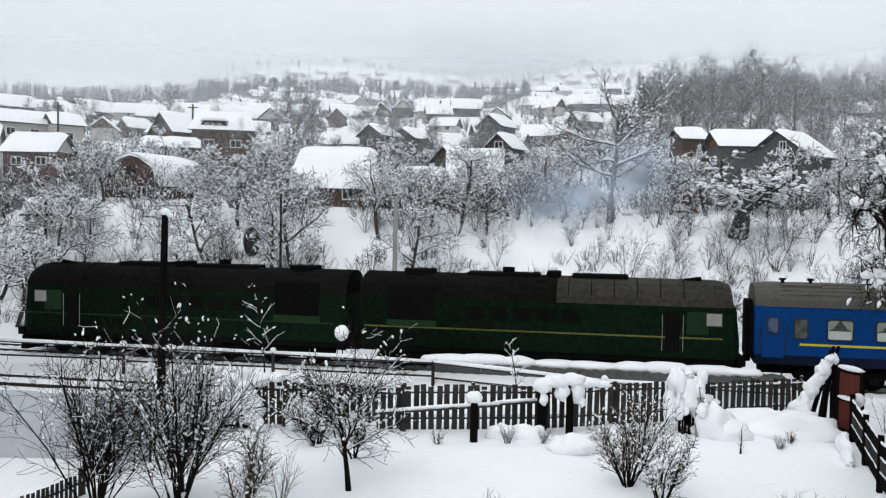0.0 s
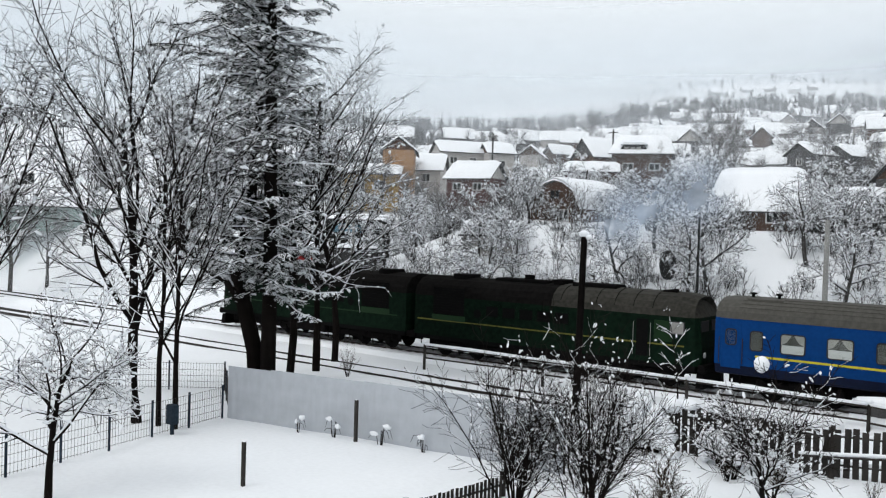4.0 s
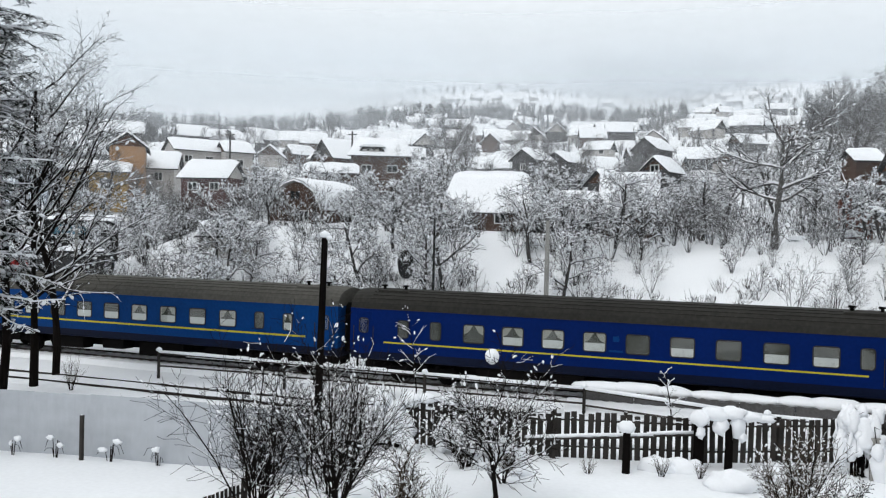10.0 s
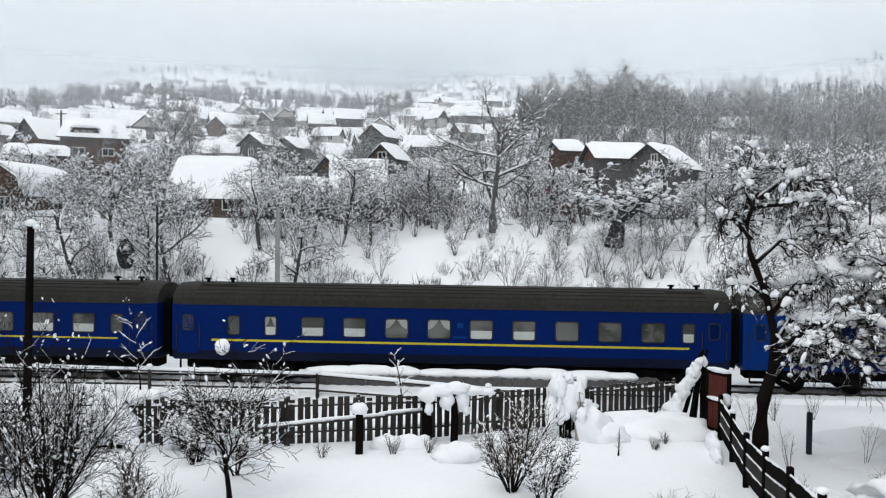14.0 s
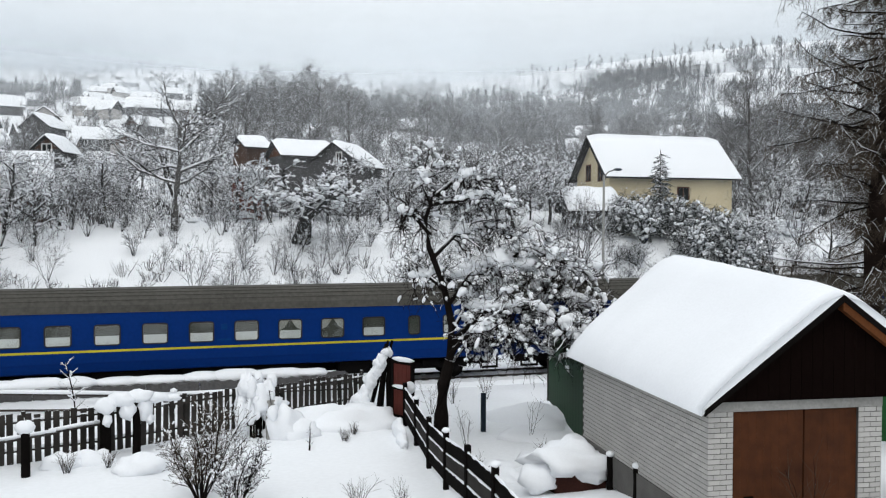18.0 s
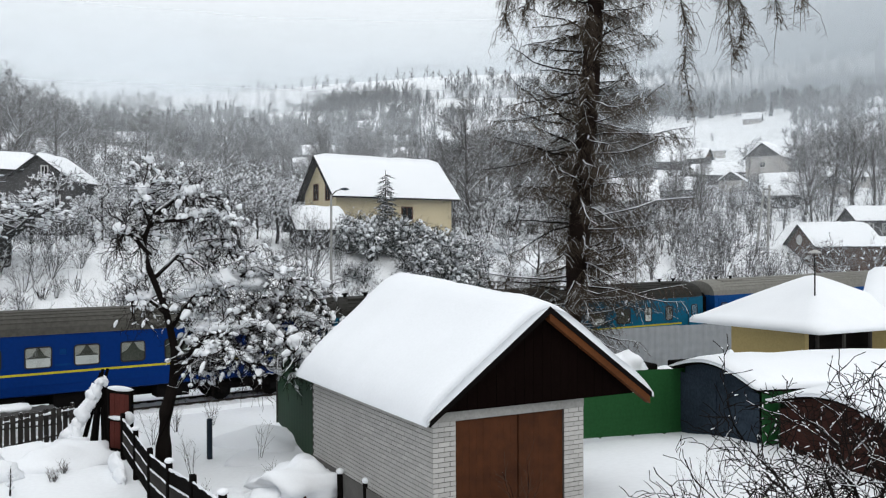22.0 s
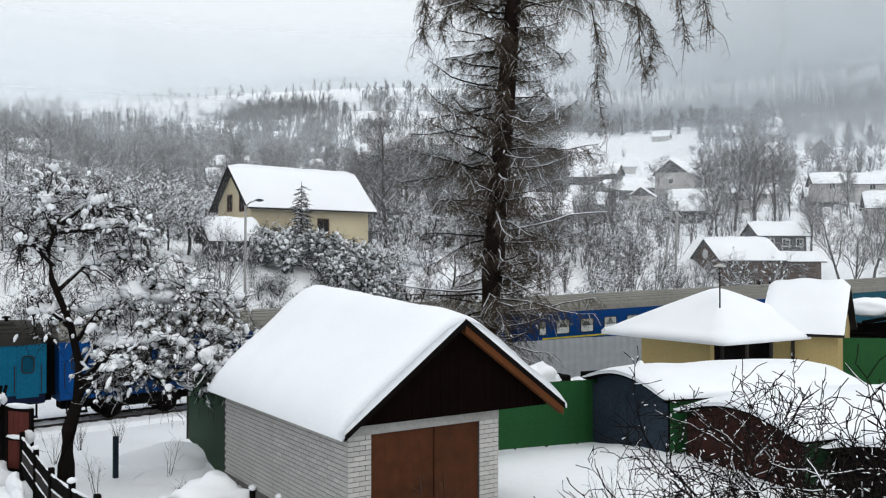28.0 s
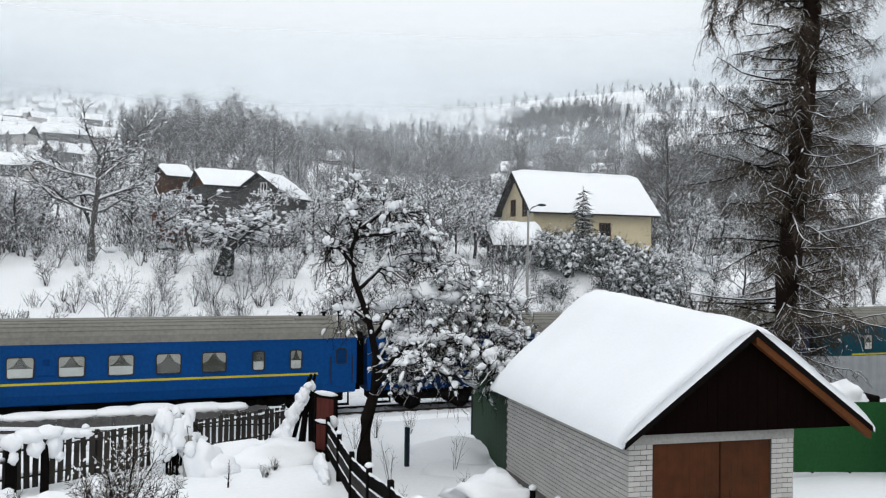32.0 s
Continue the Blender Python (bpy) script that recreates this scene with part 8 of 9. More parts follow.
def left_trees():
    me = make(41, 10.5, 0.21, VASE, BARK, TWIG, (-0.08, 0.02), snow=0.7, thick=0.024, clumps=160, clump_size=0.11, far=0.008)
    x, y = polar(-56.7, 32.3)
    stand("bare_tree", "tall dark many-stemmed bare tree lined with snow", me, x, y, rot=30)
    me = make(42, 9.0, 0.11, VASE, BARK, TWIG, (-0.02, 0.02), snow=0.6, thick=0.02, clumps=60, clump_size=0.09)
    x, y = polar(-54.4, 31.0)
    stand("bare_tree", "slender bare tree beside the wire fence", me, x, y)
    x, y = polar(-55.4, 31.6)
    me = make(43, 9.5, 0.10, VASE, BARK, TWIG, (-0.1, 0.02), snow=0.6, thick=0.02, clumps=60, clump_size=0.09)
    stand("bare_tree", "slender leaning bare tree in the garden corner", me, x, y, rot=60)
    x, y = polar(-66, 36)
    me = make(44, 11.0, 0.16, VASE, BARK, TWIG, (0.05, 0.0), snow=0.7, thick=0.024, clumps=90, clump_size=0.11, far=0.008)
    stand("bare_tree", "bare snow-lined tree at the garden's far edge", me, x, y)
    me = make(45, 3.9, 0.11, [(4, 0.15, 0.02, 12, 0.28, 1.0, 54, 0.8, 0.5), (5, 0.2, 0.0, 12, 0.2, 1.0, 48, 0.5, 0.5), (4, 0.24, -0.02, 8, 0.2, 1.0, 45, 0.5, 0.6), (3, 0.25, -0.02, 0, 0, 1, 40, 0.5, 0.6)], BARK, TWIG, (-0.25, 0.0), snow=0.9, thick=0.03, clumps=200, clump_size=0.08, fat=0.006)
    x, y = polar(-61.7, 23.8)
    stand("fruit_tree", "small garden tree bowed with snow by the wire fence", me, x, y)


def snow_apple():
    """The crooked fruit tree with heavy snow pads between the fence and the garage."""
    rng = random.Random(51)
    out = []
    base = [Vector((0, 0, -0.2)), Vector((0.02, 0, 1.0)), Vector((0.08, 0, 2.0)), Vector((0.3, 0, 2.8))]
    out.append((base, [0.27, 0.24, 0.21, 0.17], 0))
    stem = [Vector((0.3, 0, 2.8)), Vector((0.35, 0, 4.0)), Vector((0.1, 0, 5.2)), Vector((-0.4, 0, 6.5)), Vector((-0.5, 0, 7.4)), Vector((-0.2, 0, 8.3))]
    out.append((stem, [0.14, 0.12, 0.1, 0.09, 0.07, 0.045], 0))
    limb = lambda pts, r: out.append(([Vector(p) for p in pts], [r * (1 - 0.8 * i / (len(pts) - 1)) for i in range(len(pts))], 1))
    limbs = [[(0.3, 0, 2.8), (0.8, 0.1, 3.9), (1.6, 0.2, 4.9), (2.6, 0.2, 5.3), (3.7, 0.1, 5.0), (4.8, 0, 4.1)],
             [(0.35, 0, 3.3), (1.1, -0.3, 4.2), (2.2, -0.5, 4.6), (3.4, -0.5, 4.3), (4.4, -0.4, 3.4)],
             [(0.2, 0, 2.5), (0.8, 0.6, 3.2), (1.7, 1.0, 3.7), (2.8, 1.2, 3.5), (3.8, 1.2, 2.8)],
             [(0.25, 0, 4.6), (0.9, 0.2, 5.5), (1.9, 0.1, 6.1), (3.0, 0.0, 5.9)],
             [(-0.2, 0, 6.2), (0.5, 0.2, 6.9), (1.5, 0.2, 7.2), (2.4, 0.1, 6.8)],
             [(-0.35, 0, 6.9), (-0.9, 0.1, 7.5), (-1.3, 0.0, 7.6)], [(-0.2, 0, 8.1), (0.5, 0.1, 8.7), (1.2, 0, 8.8)], [(-0.3, 0, 7.8), (-0.6, 0.3, 8.5), (-0.5, 0.3, 9.0)], [(-0.2, 0, 7.9), (0.7, -0.2, 8.0), (1.7, -0.3, 8.1), (2.3, -0.3, 7.7)],
             [(0.2, 0, 5.0), (-0.4, 0.2, 5.5), (-1.0, 0.2, 5.5)], [(0.3, 0, 3.6), (0.9, 0.8, 4.6), (1.4, 1.5, 5.1)], [(0.3, 0, 3.4), (1.5, -0.6, 4.5), (2.8, -1.0, 4.7), (3.7, -1.3, 4.2), (4.3, -1.5, 3.5)], [(0.3, 0, 3.0), (0.9, -0.9, 3.8), (1.8, -1.4, 4.0), (2.7, -1.5, 3.5)]]
    limbs += [[(2.6, 0.2, 5.3), (3.8, -0.3, 5.1), (5.0, -0.6, 4.5), (5.9, -0.7, 3.7)], [(2.2, -0.5, 4.6), (3.6, -1.0, 4.4), (4.9, -1.3, 3.8), (5.7, -1.4, 3.2)], [(1.9, 0.1, 6.1), (2.9, -0.3, 6.4), (3.9, -0.4, 6.0), (4.7, -0.4, 5.3)]]
    for l in limbs:
        limb(l, 0.085)
    S = [None, None, (6, 0.34, -0.03, 6, 0.15, 1.0, 50, 0.55, 0.55), (3, 0.3, -0.05, 4, 0.2, 1.0, 50, 0.55, 0.6), (2, 0.3, -0.05, 0, 0, 1, 50, 0.5, 0.6)]
    for l in limbs:
        pts = [Vector(p) for p in l]
        for k in range(len(pts) * 6):
            g = rng.uniform(0.6, len(pts) - 1.01)
            i = int(g)
            q = pts[i].lerp(pts[i + 1], g - i)
            grow(out, rng, q, Vector((rng.uniform(-0.4, 1), rng.uniform(-1, 1), rng.uniform(-0.6, 0.8))), rng.uniform(0.6, 1.5), 0.028, 2, S)
    # dark twigs that hang from the ends of the limbs
    D = [None, None, None, (6, 0.3, -0.12, 4, 0.2, 1.0, 45, 0.5, 0.6), (3, 0.3, -0.1, 0, 0, 1, 50, 0.5, 0.6)]
    for l in limbs[:5] + limbs[-5:]:
        pts = [Vector(p) for p in l]
        for k in range(26):
            g = rng.uniform(1.0, len(pts) - 1.01)
            i = int(g)
            grow(out, rng, pts[i].lerp(pts[i + 1], g - i), Vector((rng.uniform(-0.5, 1), rng.uniform(-1, 1), rng.uniform(-0.9, 0.2))), rng.uniform(0.7, 1.6), 0.013, 3, D)
    tm, cm, sm = tree_meshes(out, rng, BARK, TWIG, 0.28, 0.022, 2, 0, 0.1, (10, 6, 4, 3, 3), 0, 0.006)
    pads = Mesh()
    for pts, rad, lv in out:
        if lv == 0 or lv > 3 or pts[0].x < -0.9:
            continue
        if lv == 1:
            for k in range(len(pts) * 4):
                i = rng.randrange(1, len(pts) - 1)
                g = rng.uniform(0, 0.7)
                sleeve(pads, rng, pts[i].lerp(pts[i + 1], g), pts[i].lerp(pts[i + 1], g + 0.3), rng.uniform(0.13, 0.30))
        elif rng.random() < (0.95 if lv == 2 else 0.32):
            i = rng.randrange(0, len(pts) - 1)
            sleeve(pads, rng, pts[i], pts[i + 1], rng.uniform(0.07, 0.20) if lv == 2 else rng.uniform(0.05, 0.11))
    for l in (limbs[0], limbs[1], limbs[3]):
        pts = [Vector(p) for p in l]
        for k in range(14):
            i = rng.randrange(1, len(pts) - 1)
            q = pts[i].lerp(pts[i + 1], rng.random())
            s = rng.uniform(0.17, 0.36)
            pads.lump((q.x + rng.gauss(0, 0.15), q.y + rng.gauss(0, 0.2), q.z + rng.gauss(0.08, 0.1)), (s * rng.uniform(1.0, 1.7), s, s * rng.uniform(0.45, 0.8)), k + i * 31, 6, 9, 0.7)
    t = thing("apple_tree", "crooked dark apple tree bent under thick pads of snow", "tree", pose(8.46, 26.8, -0.3, 0, 0, -17))
    part("trunk", tm, None, t)
    part("crown", cm, None, t)
    tagged(part("snow_lining", sm, None, t), kind="stuff")
    tagged(part("snow_load", pads.done("snow_load", SNOW, True), None, t, "thick pads of snow on the limbs"), kind="stuff")


def garden_plants():
    me = make(61, 2.5, 0.085, [(4, 0.05, 0.02, 15, 0.36, 1.0, 58, 1.05, 0.5), (6, 0.14, 0.06, 11, 0.15, 1.0, 42, 0.48, 0.5), (4, 0.18, 0.03, 7, 0.2, 1.0, 40, 0.5, 0.6), (3, 0.2, 0.02, 0, 0, 1, 40, 0.5, 0.6)], BARK, TWIG, (-0.03, 0.0), snow=0.3, thick=0.014, clumps=150, clump_size=0.05, fat=0.0065)
    t = stand("fruit_tree", "young dark fruit tree with a round ball of snow on top", me, -6.28, 21.3)
    part("snow_ball", Mesh().lump((-0.28, 0.1, 4.05), (0.19, 0.19, 0.21), 7, 7, 10, 0.12).done("snow_ball", SNOW, True), None, t, "round lump of snow caught in twigs")
    q = random.Random(62)
    fork = Mesh()
    for k in range(14):
        r = q.uniform(0.05, 0.13)
        fork.lump((q.gauss(0, 0.35), q.gauss(0, 0.25), 1.5 + q.uniform(-0.25, 0.9)), (r * 1.3, r, r * q.uniform(0.8, 1.6)), k, 6, 8, 0.6)
    tagged(part("fork_snow", fork, SNOW, t, "lumps of snow wedged in the fork", smooth=True), kind="stuff")
    big = [(6, 0.10, 0.01, 13, 0.22, 1.0, 34, 0.34, 0.5), (4, 0.15, 0.05, 6, 0.15, 1.0, 40, 0.5, 0.6), (3, 0.2, 0.02, 0, 0, 1, 40, 0.5, 0.6)]
    for k, (x, y, h, sp, n, tw) in enumerate(((-11.5, 18.3, 4.2, 0.62, 17, TWIG), (-9.6, 18.5, 4.5, 0.42, 15, TWIG), (-10.4, 20.4, 3.6, 0.5, 12, TWIG), (-13.2, 21.0, 2.4, 0.6, 8, TWIG), (-8.0, 18.8, 2.2, 0.35, 9, TWIG_TAN), (0.8, 23.4, 2.4, 0.55, 16, TWIG_TAN), (1.6, 22.4, 2.0, 0.6, 9, TWIG), (-8.6, 25.6, 2.0, 0.6, 10, TWIG), (-7.0, 24.2, 1.5, 0.6, 7, TWIG_TAN))):
        me = shrub_meshes(70 + k, n, h, sp, 0.03, big, 0.10, 0.012, 150, 0.042, tw, far=0.0055)
        stand("shrub", "bare garden shrub dotted with small lumps of snow", me, x, y, category="shrub", group="garden shrubs")
    # slim saplings behind the fence
    for k, (x, y, h) in enumerate(((-13.6, 33.6, 4.1), (-3.1, 33.0, 2.6), (4.3, 27.6, 0.9))):
        me = make(80 + k, h, 0.035, [(5, 0.05, 0.0, 12, 0.3, 1.0, 50, 0.24, 0.5), (3, 0.15, 0.05, 3, 0.3, 1.0, 45, 0.5, 0.6), (2, 0.2, 0.0, 0, 0, 1, 40, 0.5, 0.6)], BARK, TWIG, (0.02, 0), snow=0.8, thick=0.016, clumps=14, clump_size=0.06)
        stand("sapling", "slim sapling with lumps of clinging snow", me, x, y)
    # branches of a tree close to the house
    spread = [(5, 0.16, 0.02, 10, 0.25, 1.0, 52, 0.8, 0.6), (7, 0.26, 0.05, 9, 0.12, 1.0, 48, 0.5, 0.55), (5, 0.3, 0.05, 7, 0.15, 1.0, 48, 0.5, 0.6), (3, 0.32, 0.03, 0, 0, 1, 40, 0.5, 0.6)]
    for k, (az, d, h) in enumerate(((60.5, 9.6, 3.1), (64.5, 8.8, 3.3), (57.0, 10.6, 2.4), (68, 9.5, 3.4), (71.5, 8.6, 3.6), (53.0, 11.6, 1.6), (66.5, 12.5, 3.4), (62.5, 11.0, 3.2))):
        me = make(90 + k, h, 0.06, spread, BARK, TWIG, (0.05, 0), snow=0.10, thick=0.006, clumps=170, clump_size=0.014, fat=0.0065)
        x, y = polar(az, d)
        stand("fruit_tree", "bare dark fruit tree with thin snow-specked twigs", me, x, y, group="yard fruit trees")
    # small shoots round the yard
    thin = [(4, 0.08, 0.0, 6, 0.3, 1.0, 34, 0.4, 0.6), (3, 0.15, 0.0, 0, 0, 1, 40, 0.5, 0.6)]
    for k, (x, y, h, n) in enumerate(((9.3, 26.5, 1.5, 5), (11.6, 26.8, 1.6, 3), (10.6, 23.5, 0.8, 10), (8.2, 22.4, 0.8, 12), (7.6, 20.0, 0.6, 9), (4.6, 21.5, 0.9, 12), (2.8, 20.6, 0.8, 9), (-2.6, 20.3, 0.7, 6), (11.2, 13.0, 1.5, 5), (15.2, 12.0, 1.6, 5), (17.0, 12.6, 1.2, 5), (5.6, 20.6, 0.8, 8), (9.6, 31.6, 1.4, 6), (11.0, 33.2, 1.0, 9), (12.6, 33.6, 1.1, 9), (-20.5, 25.5, 0.9, 14), (-28.5, 30.0, 1.6, 18), (-23.0, 26.5, 0.8, 10), (-4.9, 26.3, 0.6, 12), (-2.8, 26.9, 0.7, 14), (-1.7, 27.2, 0.6, 14), (0.2, 27.6, 0.7, 12), (-8.6, 25.2, 0.9, 14), (5.6, 28.4, 0.5, 14), (6.1, 29.2, 0.5, 12), (-7.5, 19.6, 1.5, 12), (-8.4, 20.0, 1.4, 10))):
        me = shrub_meshes(120 + k, n, h, 0.4, 0.010, thin, 0.0, 0.008, 0, 0.05, TWIG_TAN)
        t = stand("dry_stalks", "thin dry stalks standing out of the snow", me, x, y, category="plant", group="dry stalks")
        for c in t.children:
            tagged(c, kind="stuff")


def bank_trees():
    walnut = [(5, 0.07, 0.02, 11, 0.38, 1.0, 60, 0.80, 0.6), (6, 0.16, 0.06, 12, 0.2, 1.0, 42, 0.45, 0.5), (4, 0.2, 0.04, 8, 0.2, 1.0, 42, 0.5, 0.55), (3, 0.22, 0.02, 0, 0, 1, 40, 0.5, 0.6)]
    me = make(140, 7.3, 0.26, walnut, BARK_GREY, TWIG, (0, 0), snow=0.75, thick=0.03, clumps=70, clump_size=0.12)
    x, y = polar(0.45, 59)
    stand("walnut_tree", "grey walnut tree with wide snow-lined limbs", me, x, y)
    apple = [(3, 0.10, 0.0, 9, 0.55, 1.0, 66, 1.25, 0.6), (6, 0.2, 0.0, 11, 0.2, 1.0, 48, 0.4, 0.5), (4, 0.24, -0.03, 8, 0.2, 1.0, 48, 0.5, 0.55), (3, 0.26, -0.03, 0, 0, 1, 40, 0.5, 0.6)]
    me = make(141, 3.0, 0.42, apple, BARK, TWIG_GARDEN, (0.16, 0), snow=0.85, thick=0.035, clumps=240, clump_size=0.15)
    x, y = polar(8.3, 57)
    stand("apple_tree", "old broad apple tree on a thick leaning trunk, deep in snow", me, x, y).scale = (1.6, 1.4, 0.95)
    # young fir and dark evergreen shrubs by the cream house
    rng = random.Random(143)
    out = []
    tr = [Vector((0, 0, -0.3)), Vector((0, 0, 3.0)), Vector((0, 0, 6.9))]
    whorls(out, rng, tr, None, 0.3, 6.6, 0.05, lambda f, a: 1.7 * (1 - 0.92 * f), 0.04, 40, 0.45, 0.25, 2.2)
    tm, cm, sm = tree_meshes(out, rng, BARK, NEEDLE, 0.25, 0.025, 2, 60, 0.12, (5, 3, 3, 3, 3))
    x, y = polar(31.7, 66)
    t = thing("fir_tree", "young dark fir dusted with snow", "tree", pose(x, y, ground(x, y) - 0.5))
    part("trunk", Mesh().tube(tr, [0.1, 0.07, 0.02], 8).done("trunk", BARK), None, t)
    tagged(part("branch_work", tm, None, t), kind="stuff")
    tagged(part("needle_work", cm, None, t), kind="stuff")
    tagged(part("snow_load", sm, None, t), kind="stuff")
    src = None
    for k in range(25):
        az, d = (28.9 + k * 0.58 + rng.uniform(-0.3, 0.3), rng.uniform(63.5, 67)) if k < 16 else (29.5 + (k - 16) * 0.95 + rng.uniform(-0.4, 0.4), rng.uniform(56.5, 62))
        x, y = polar(az, d)
        if k < 3:
            out = []
            for j in range(14):
                a, q = rng.uniform(0, 6.28), rng.random()
                grow(out, rng, Vector((0, 0, -0.1)), Vector((q * math.cos(a), q * math.sin(a), 0.9)), rng.uniform(1.6, 2.6), 0.06, 0, [(4, 0.15, 0.0, 9, 0.2, 1, 45, 0.5, 0.6), (4, 0.2, -0.03, 9, 0.2, 1, 45, 0.5, 0.7), (3, 0.25, -0.05, 0, 0, 1, 40, 0.5, 0.8)])
            me = tree_meshes(out, rng, BARK, NEEDLE, 0.25, 0.04, 1, 110, 0.2, (4, 3, 3, 3, 3), 0.014)
            src = (src or []) + [stand("evergreen_shrub", "dark dense shrub loaded with lumps of snow", me, x, y, category="shrub", group="dark shrubs on the bank")]
        else:
            t = copy_thing(src[k % 3], pose(x, y, ground(x, y), 0, 0, rng.uniform(0, 360)))
            t.scale = [rng.uniform(0.8, 1.25) if k < 16 else rng.uniform(0.35, 0.6)] * 3


larch()
spruce_group()
left_trees()
snow_apple()
garden_plants()
bank_trees()


# ---- mist hanging over the valley and the hills ----
def mist_bank(label, d, z0, z1, density, base, top, end, scale, az0=-100, az1=100, wave=0.0, fade=None, color=(0.80, 0.84, 0.875)):
    ms = Mesh()
    n = 48
    for i in range(n + 1):
        az = az0 + (az1 - az0) * i / n
        x, y = polar(az, d * (1 + wave * math.sin(i * 0.9)))
        ms.v += [(x, y, z0), (x, y, (z0 + z1) / 2), (x, y, z1)]
    ms.f = [(3 * i + j, 3 * i + 3 + j, 3 * i + 4 + j, 3 * i + 1 + j) for i in range(n) for j in range(2)]
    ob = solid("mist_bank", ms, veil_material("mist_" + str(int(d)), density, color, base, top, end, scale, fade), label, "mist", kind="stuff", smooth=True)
    ob.visible_shadow = False
    return ob


def line_mist():
    """A straight thin sheet of mist between the line and the gardens."""
    ms = Mesh()
    ms.v = [(-260 + 13 * i, 42.6, z) for i in range(41) for z in (-4, 12, 28)]
    ms.f = [(3 * i + j, 3 * i + 3 + j, 3 * i + 4 + j, 3 * i + 1 + j) for i in range(40) for j in range(2)]
    ob = solid("mist_bank", ms, veil_material("mist_line", (0.05, 0.05), (0.80, 0.84, 0.875), 0, 9, 24, 0.03), "thin breath of mist behind the railway", "mist", kind="stuff", smooth=True)
    ob.visible_shadow = False


line_mist()
mist_bank("thin winter mist behind the gardens", 87, -5, 40, (0.06, 0.07), 6, 16, 28, 0.03)
mist_bank("thicker mist before the tall trees", 94, -5, 44, (0.04, 0.05), 6, 20, 34, 0.03, -20, 100, 0.0, (-8, 12, 45, 80))
mist_bank("thin winter mist over the village", 134, -5, 60, (0.09, 0.10), 10, 24, 40, 0.02)
mist_bank("winter mist over the village slope", 270, 0, 80, (0.15, 0.23), 20, 42, 62, 0.012)
mist_bank("mist below the wooded hill", 520, 0, 150, (0.33, 0.54), 45, 84, 118, 0.008)
mist_bank("low cloud lying on the hilltop", 900, 0, 300, (0.50, 0.97), 110, 175, 280, 0.005)
# the far hill's darkness is put into the colour of this mist sheet
mist_bank("dark-tinted mist sheet standing for a hill beyond the village", 840, 60, 230, (0.45, 0.70), 85, 122, 200, 0.006, -30, 10, 0.0, (-260, -130, -70, 60), (0.36, 0.40, 0.45))
# two greyer sheets: the wooded mountain's darkness is put into the mist colour
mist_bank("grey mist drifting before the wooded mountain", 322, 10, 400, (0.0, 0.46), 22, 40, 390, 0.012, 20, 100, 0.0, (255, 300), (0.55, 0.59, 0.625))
mist_bank("mist sheet tinted dark for the wooded mountain", 430, 20, 420, (0.0, 0.70), 38, 66, 410, 0.010, 20, 100, 0.0, (250, 385), (0.50, 0.54, 0.575))

# ---- exhaust smoke of the locomotive ----
SMOKE = []


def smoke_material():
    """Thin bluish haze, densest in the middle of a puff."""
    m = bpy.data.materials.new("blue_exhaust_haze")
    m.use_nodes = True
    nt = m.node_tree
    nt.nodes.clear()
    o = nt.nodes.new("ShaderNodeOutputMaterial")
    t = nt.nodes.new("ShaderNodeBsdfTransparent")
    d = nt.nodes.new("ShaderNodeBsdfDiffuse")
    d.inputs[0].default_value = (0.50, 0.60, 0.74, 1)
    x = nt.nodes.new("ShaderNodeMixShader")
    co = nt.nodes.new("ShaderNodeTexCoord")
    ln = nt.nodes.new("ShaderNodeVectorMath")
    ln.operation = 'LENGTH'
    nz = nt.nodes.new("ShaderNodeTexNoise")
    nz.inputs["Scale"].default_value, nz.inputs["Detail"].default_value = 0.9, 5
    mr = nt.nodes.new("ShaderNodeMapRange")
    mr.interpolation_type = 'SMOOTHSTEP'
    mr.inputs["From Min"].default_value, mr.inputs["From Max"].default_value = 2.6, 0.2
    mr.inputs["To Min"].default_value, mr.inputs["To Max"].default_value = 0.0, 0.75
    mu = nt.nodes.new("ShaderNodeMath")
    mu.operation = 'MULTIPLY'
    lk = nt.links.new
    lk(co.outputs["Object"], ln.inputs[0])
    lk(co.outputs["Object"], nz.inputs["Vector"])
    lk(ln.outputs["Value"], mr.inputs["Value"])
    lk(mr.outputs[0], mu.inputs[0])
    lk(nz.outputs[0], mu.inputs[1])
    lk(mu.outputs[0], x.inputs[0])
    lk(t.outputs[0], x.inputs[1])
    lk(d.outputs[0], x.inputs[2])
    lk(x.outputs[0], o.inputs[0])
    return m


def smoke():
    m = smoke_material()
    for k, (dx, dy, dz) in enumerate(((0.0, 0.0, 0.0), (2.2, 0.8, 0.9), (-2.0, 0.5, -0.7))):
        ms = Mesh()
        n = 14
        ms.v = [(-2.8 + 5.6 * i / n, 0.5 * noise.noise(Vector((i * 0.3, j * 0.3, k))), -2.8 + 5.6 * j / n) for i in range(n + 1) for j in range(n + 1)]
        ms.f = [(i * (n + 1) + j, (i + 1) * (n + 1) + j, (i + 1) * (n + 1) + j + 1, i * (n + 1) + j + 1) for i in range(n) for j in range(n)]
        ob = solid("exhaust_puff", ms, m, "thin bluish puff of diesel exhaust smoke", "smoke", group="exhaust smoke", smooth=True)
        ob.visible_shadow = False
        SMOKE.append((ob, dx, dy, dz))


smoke()


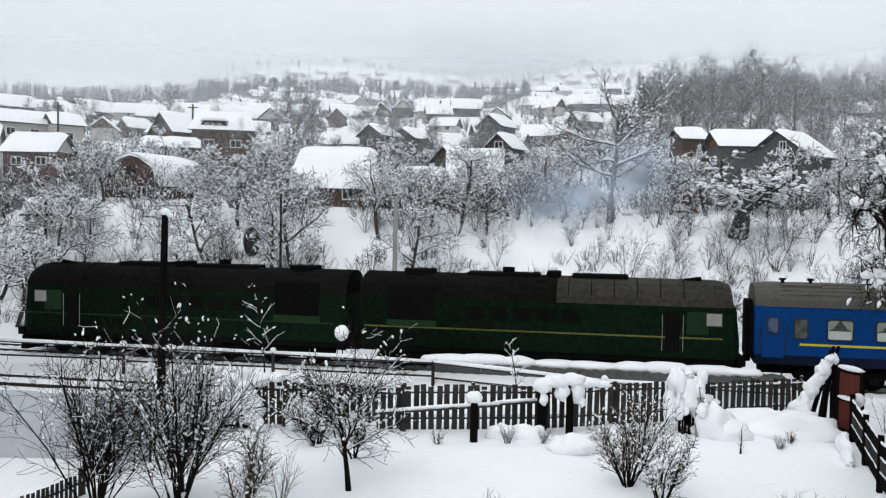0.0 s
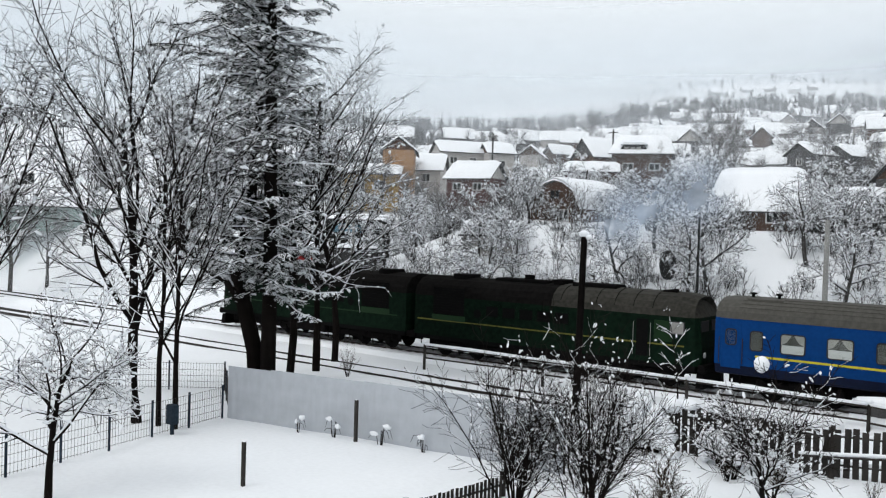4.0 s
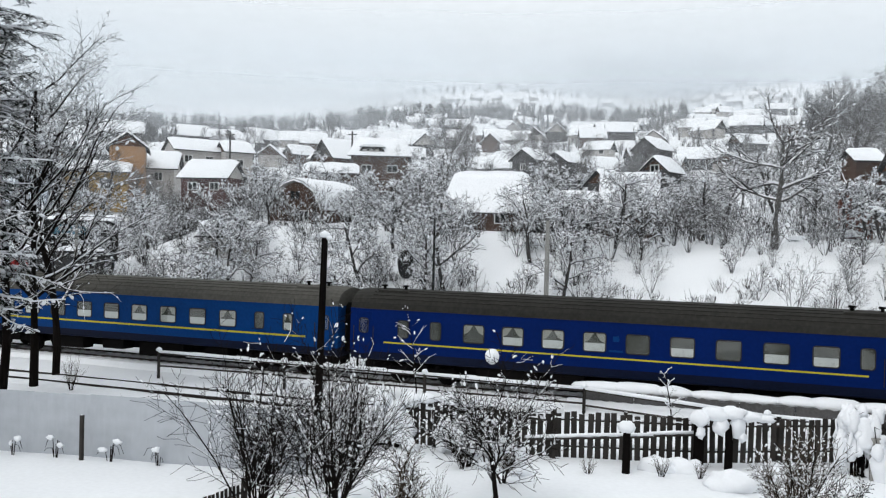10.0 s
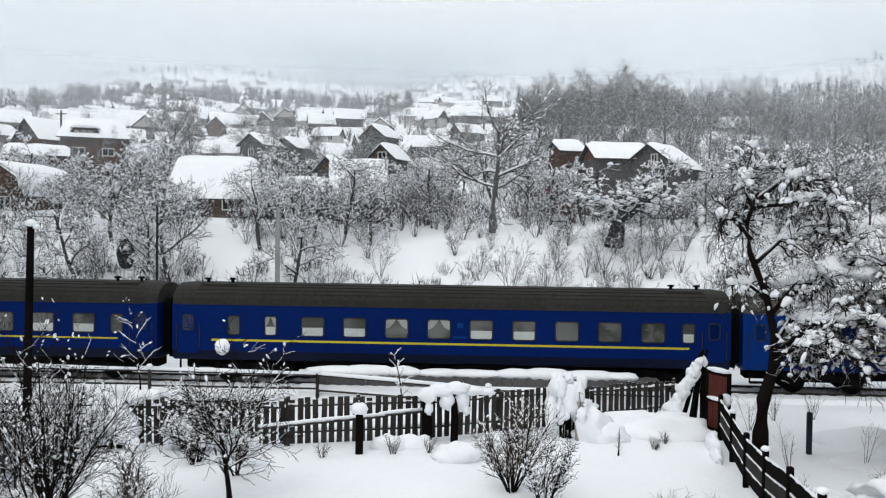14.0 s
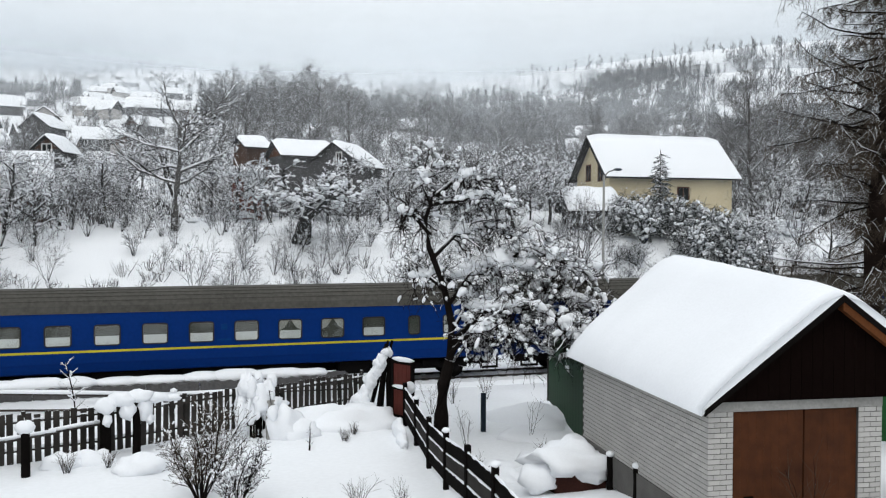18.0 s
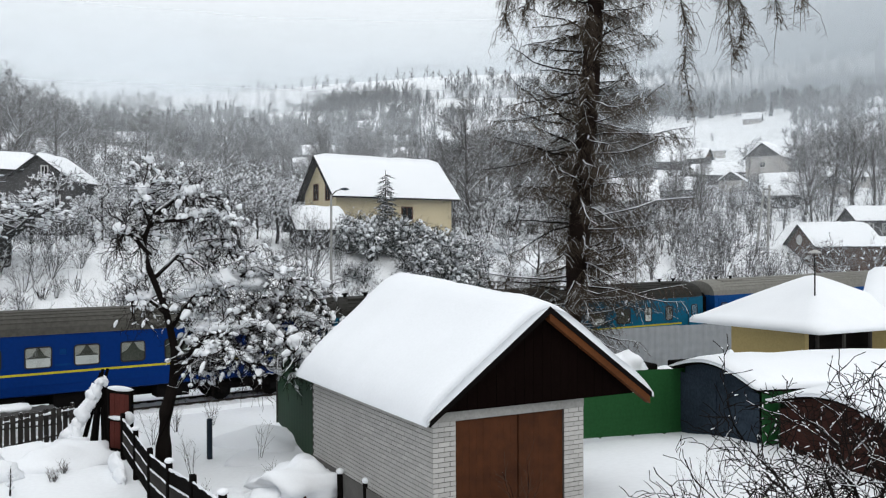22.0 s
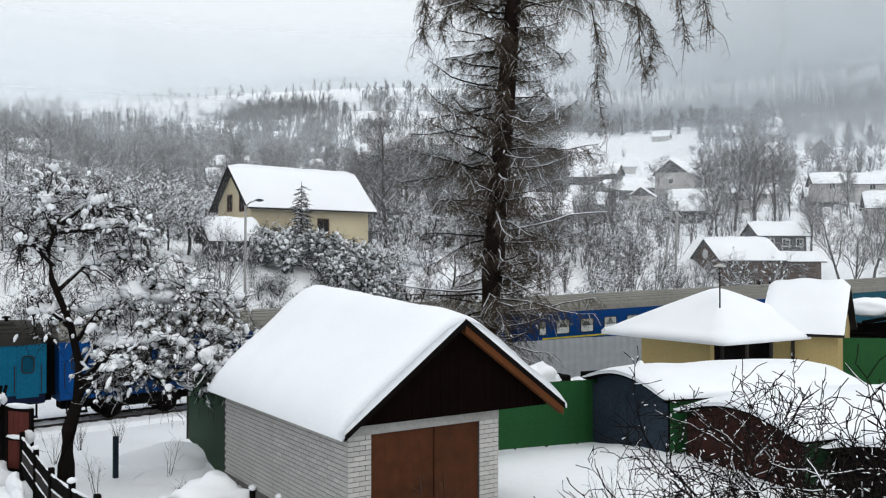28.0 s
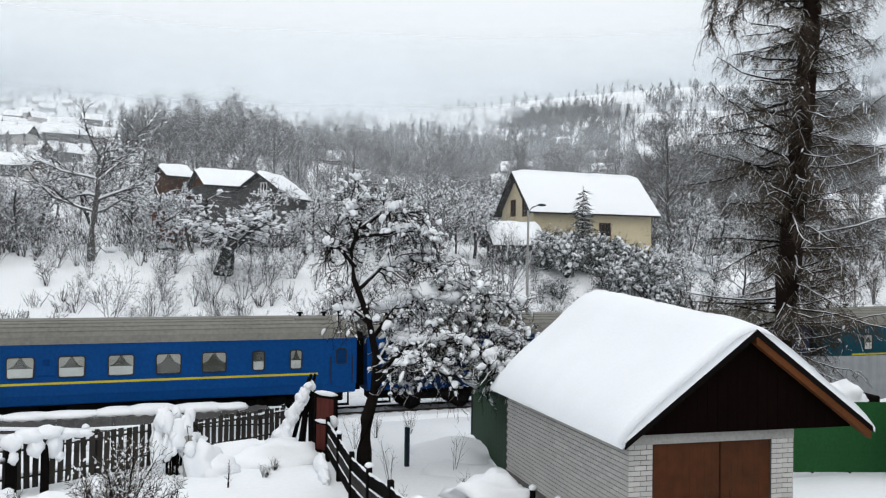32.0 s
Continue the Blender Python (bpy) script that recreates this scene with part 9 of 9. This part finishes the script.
# ---- bricks of the garage ----
def garage_bricks():
    W, D = 3.62, 6.8
    full = Mesh().box(-0.122, 0.122, -0.006, 0.03, 0.003, 0.087).done("brick", BRICK)
    head = Mesh().box(-0.057, 0.057, -0.006, 0.03, 0.003, 0.087).done("brick", BRICK)
    count = 0
    rest = Mesh()
    pitch = 0.098
    rows = int((2.72 + 0.3) / pitch)
    for c in range(rows):
        z = -0.3 + c * pitch
        # the two piers beside the doors
        if z < 2.25:
            for x0, x1 in ((0.0, 0.505), (3.115, W)):
                xs = [x0 + 0.125, x0 + 0.38] if c % 2 else [x0 + 0.06, x0 + 0.25, x0 + 0.445]
                for x in xs:
                    me = full if (c % 2 or x == x0 + 0.25) else head
                    if z > 0.2:
                        part("brick", me, None, GARAGE, at=pose(x, 0.006, z))
                        count += 1
                    else:
                        rest.box(x - 0.1, x + 0.1, 0.0, 0.03, z, z + 0.084)
        # the long wall towards the yard
        n = int(D / 0.254)
        for i in range(n + 1):
            y = 0.127 + i * 0.254 - (0.127 if c % 2 else 0)
            if y > D - 0.06:
                continue
            if z > 1.05 and y < 3.6:
                part("brick", full, None, GARAGE, at=pose(0.006, max(0.125, y), z, 0, 0, -90))
                count += 1
            else:
                rest.box(0.0, 0.03, max(0.0, y - 0.122), min(D, y + 0.122), z + 0.003, z + 0.087)
    part("brickwork", rest, BRICK, GARAGE)["kind"] = "stuff"


garage_bricks()


# ---- what moves ----
def train_x(t):
    """Where the joint between locomotive and coaches is at t seconds."""
    rows = ((0, 5.98), (4, -13.65), (10, -43.2), (14.5, -65.38), (20, -93.25), (23.5, -110.8), (26, -124.3), (28.2, -137.2), (30, -148.2), (32, -160.2))
    for (a, x), (b, y) in zip(rows, rows[1:]):
        if t <= b:
            return x + (y - x) * (t - a) / (b - a)
    return rows[-1][1]


def motions():
    times = [0, 2, 4, 7, 10, 12, 14.5, 17, 20, 22, 23.5, 25, 26, 27, 28.2, 30, 31, 32]
    for ob, off in TRAIN:
        walk(ob, [(t, on_track(train_x(t) + off)) for t in [i * 0.5 for i in range(65)]])

    # the wheels roll along with the train
    steps = [i * 0.11 for i in range(int(32 / 0.11) + 1)] + [32.0]
    turns = [(t, Matrix.Rotation((train_x(t) - 5.98) / 0.475, 4, 'Y')) for t in steps]
    for ob, x in WHEELSETS:
        walk(ob, [(t, pose(x, 0, 0.475) @ m) for t, m in turns])

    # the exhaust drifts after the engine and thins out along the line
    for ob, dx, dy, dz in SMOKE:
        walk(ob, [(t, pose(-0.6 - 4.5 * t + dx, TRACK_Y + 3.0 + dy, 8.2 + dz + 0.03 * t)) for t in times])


motions()
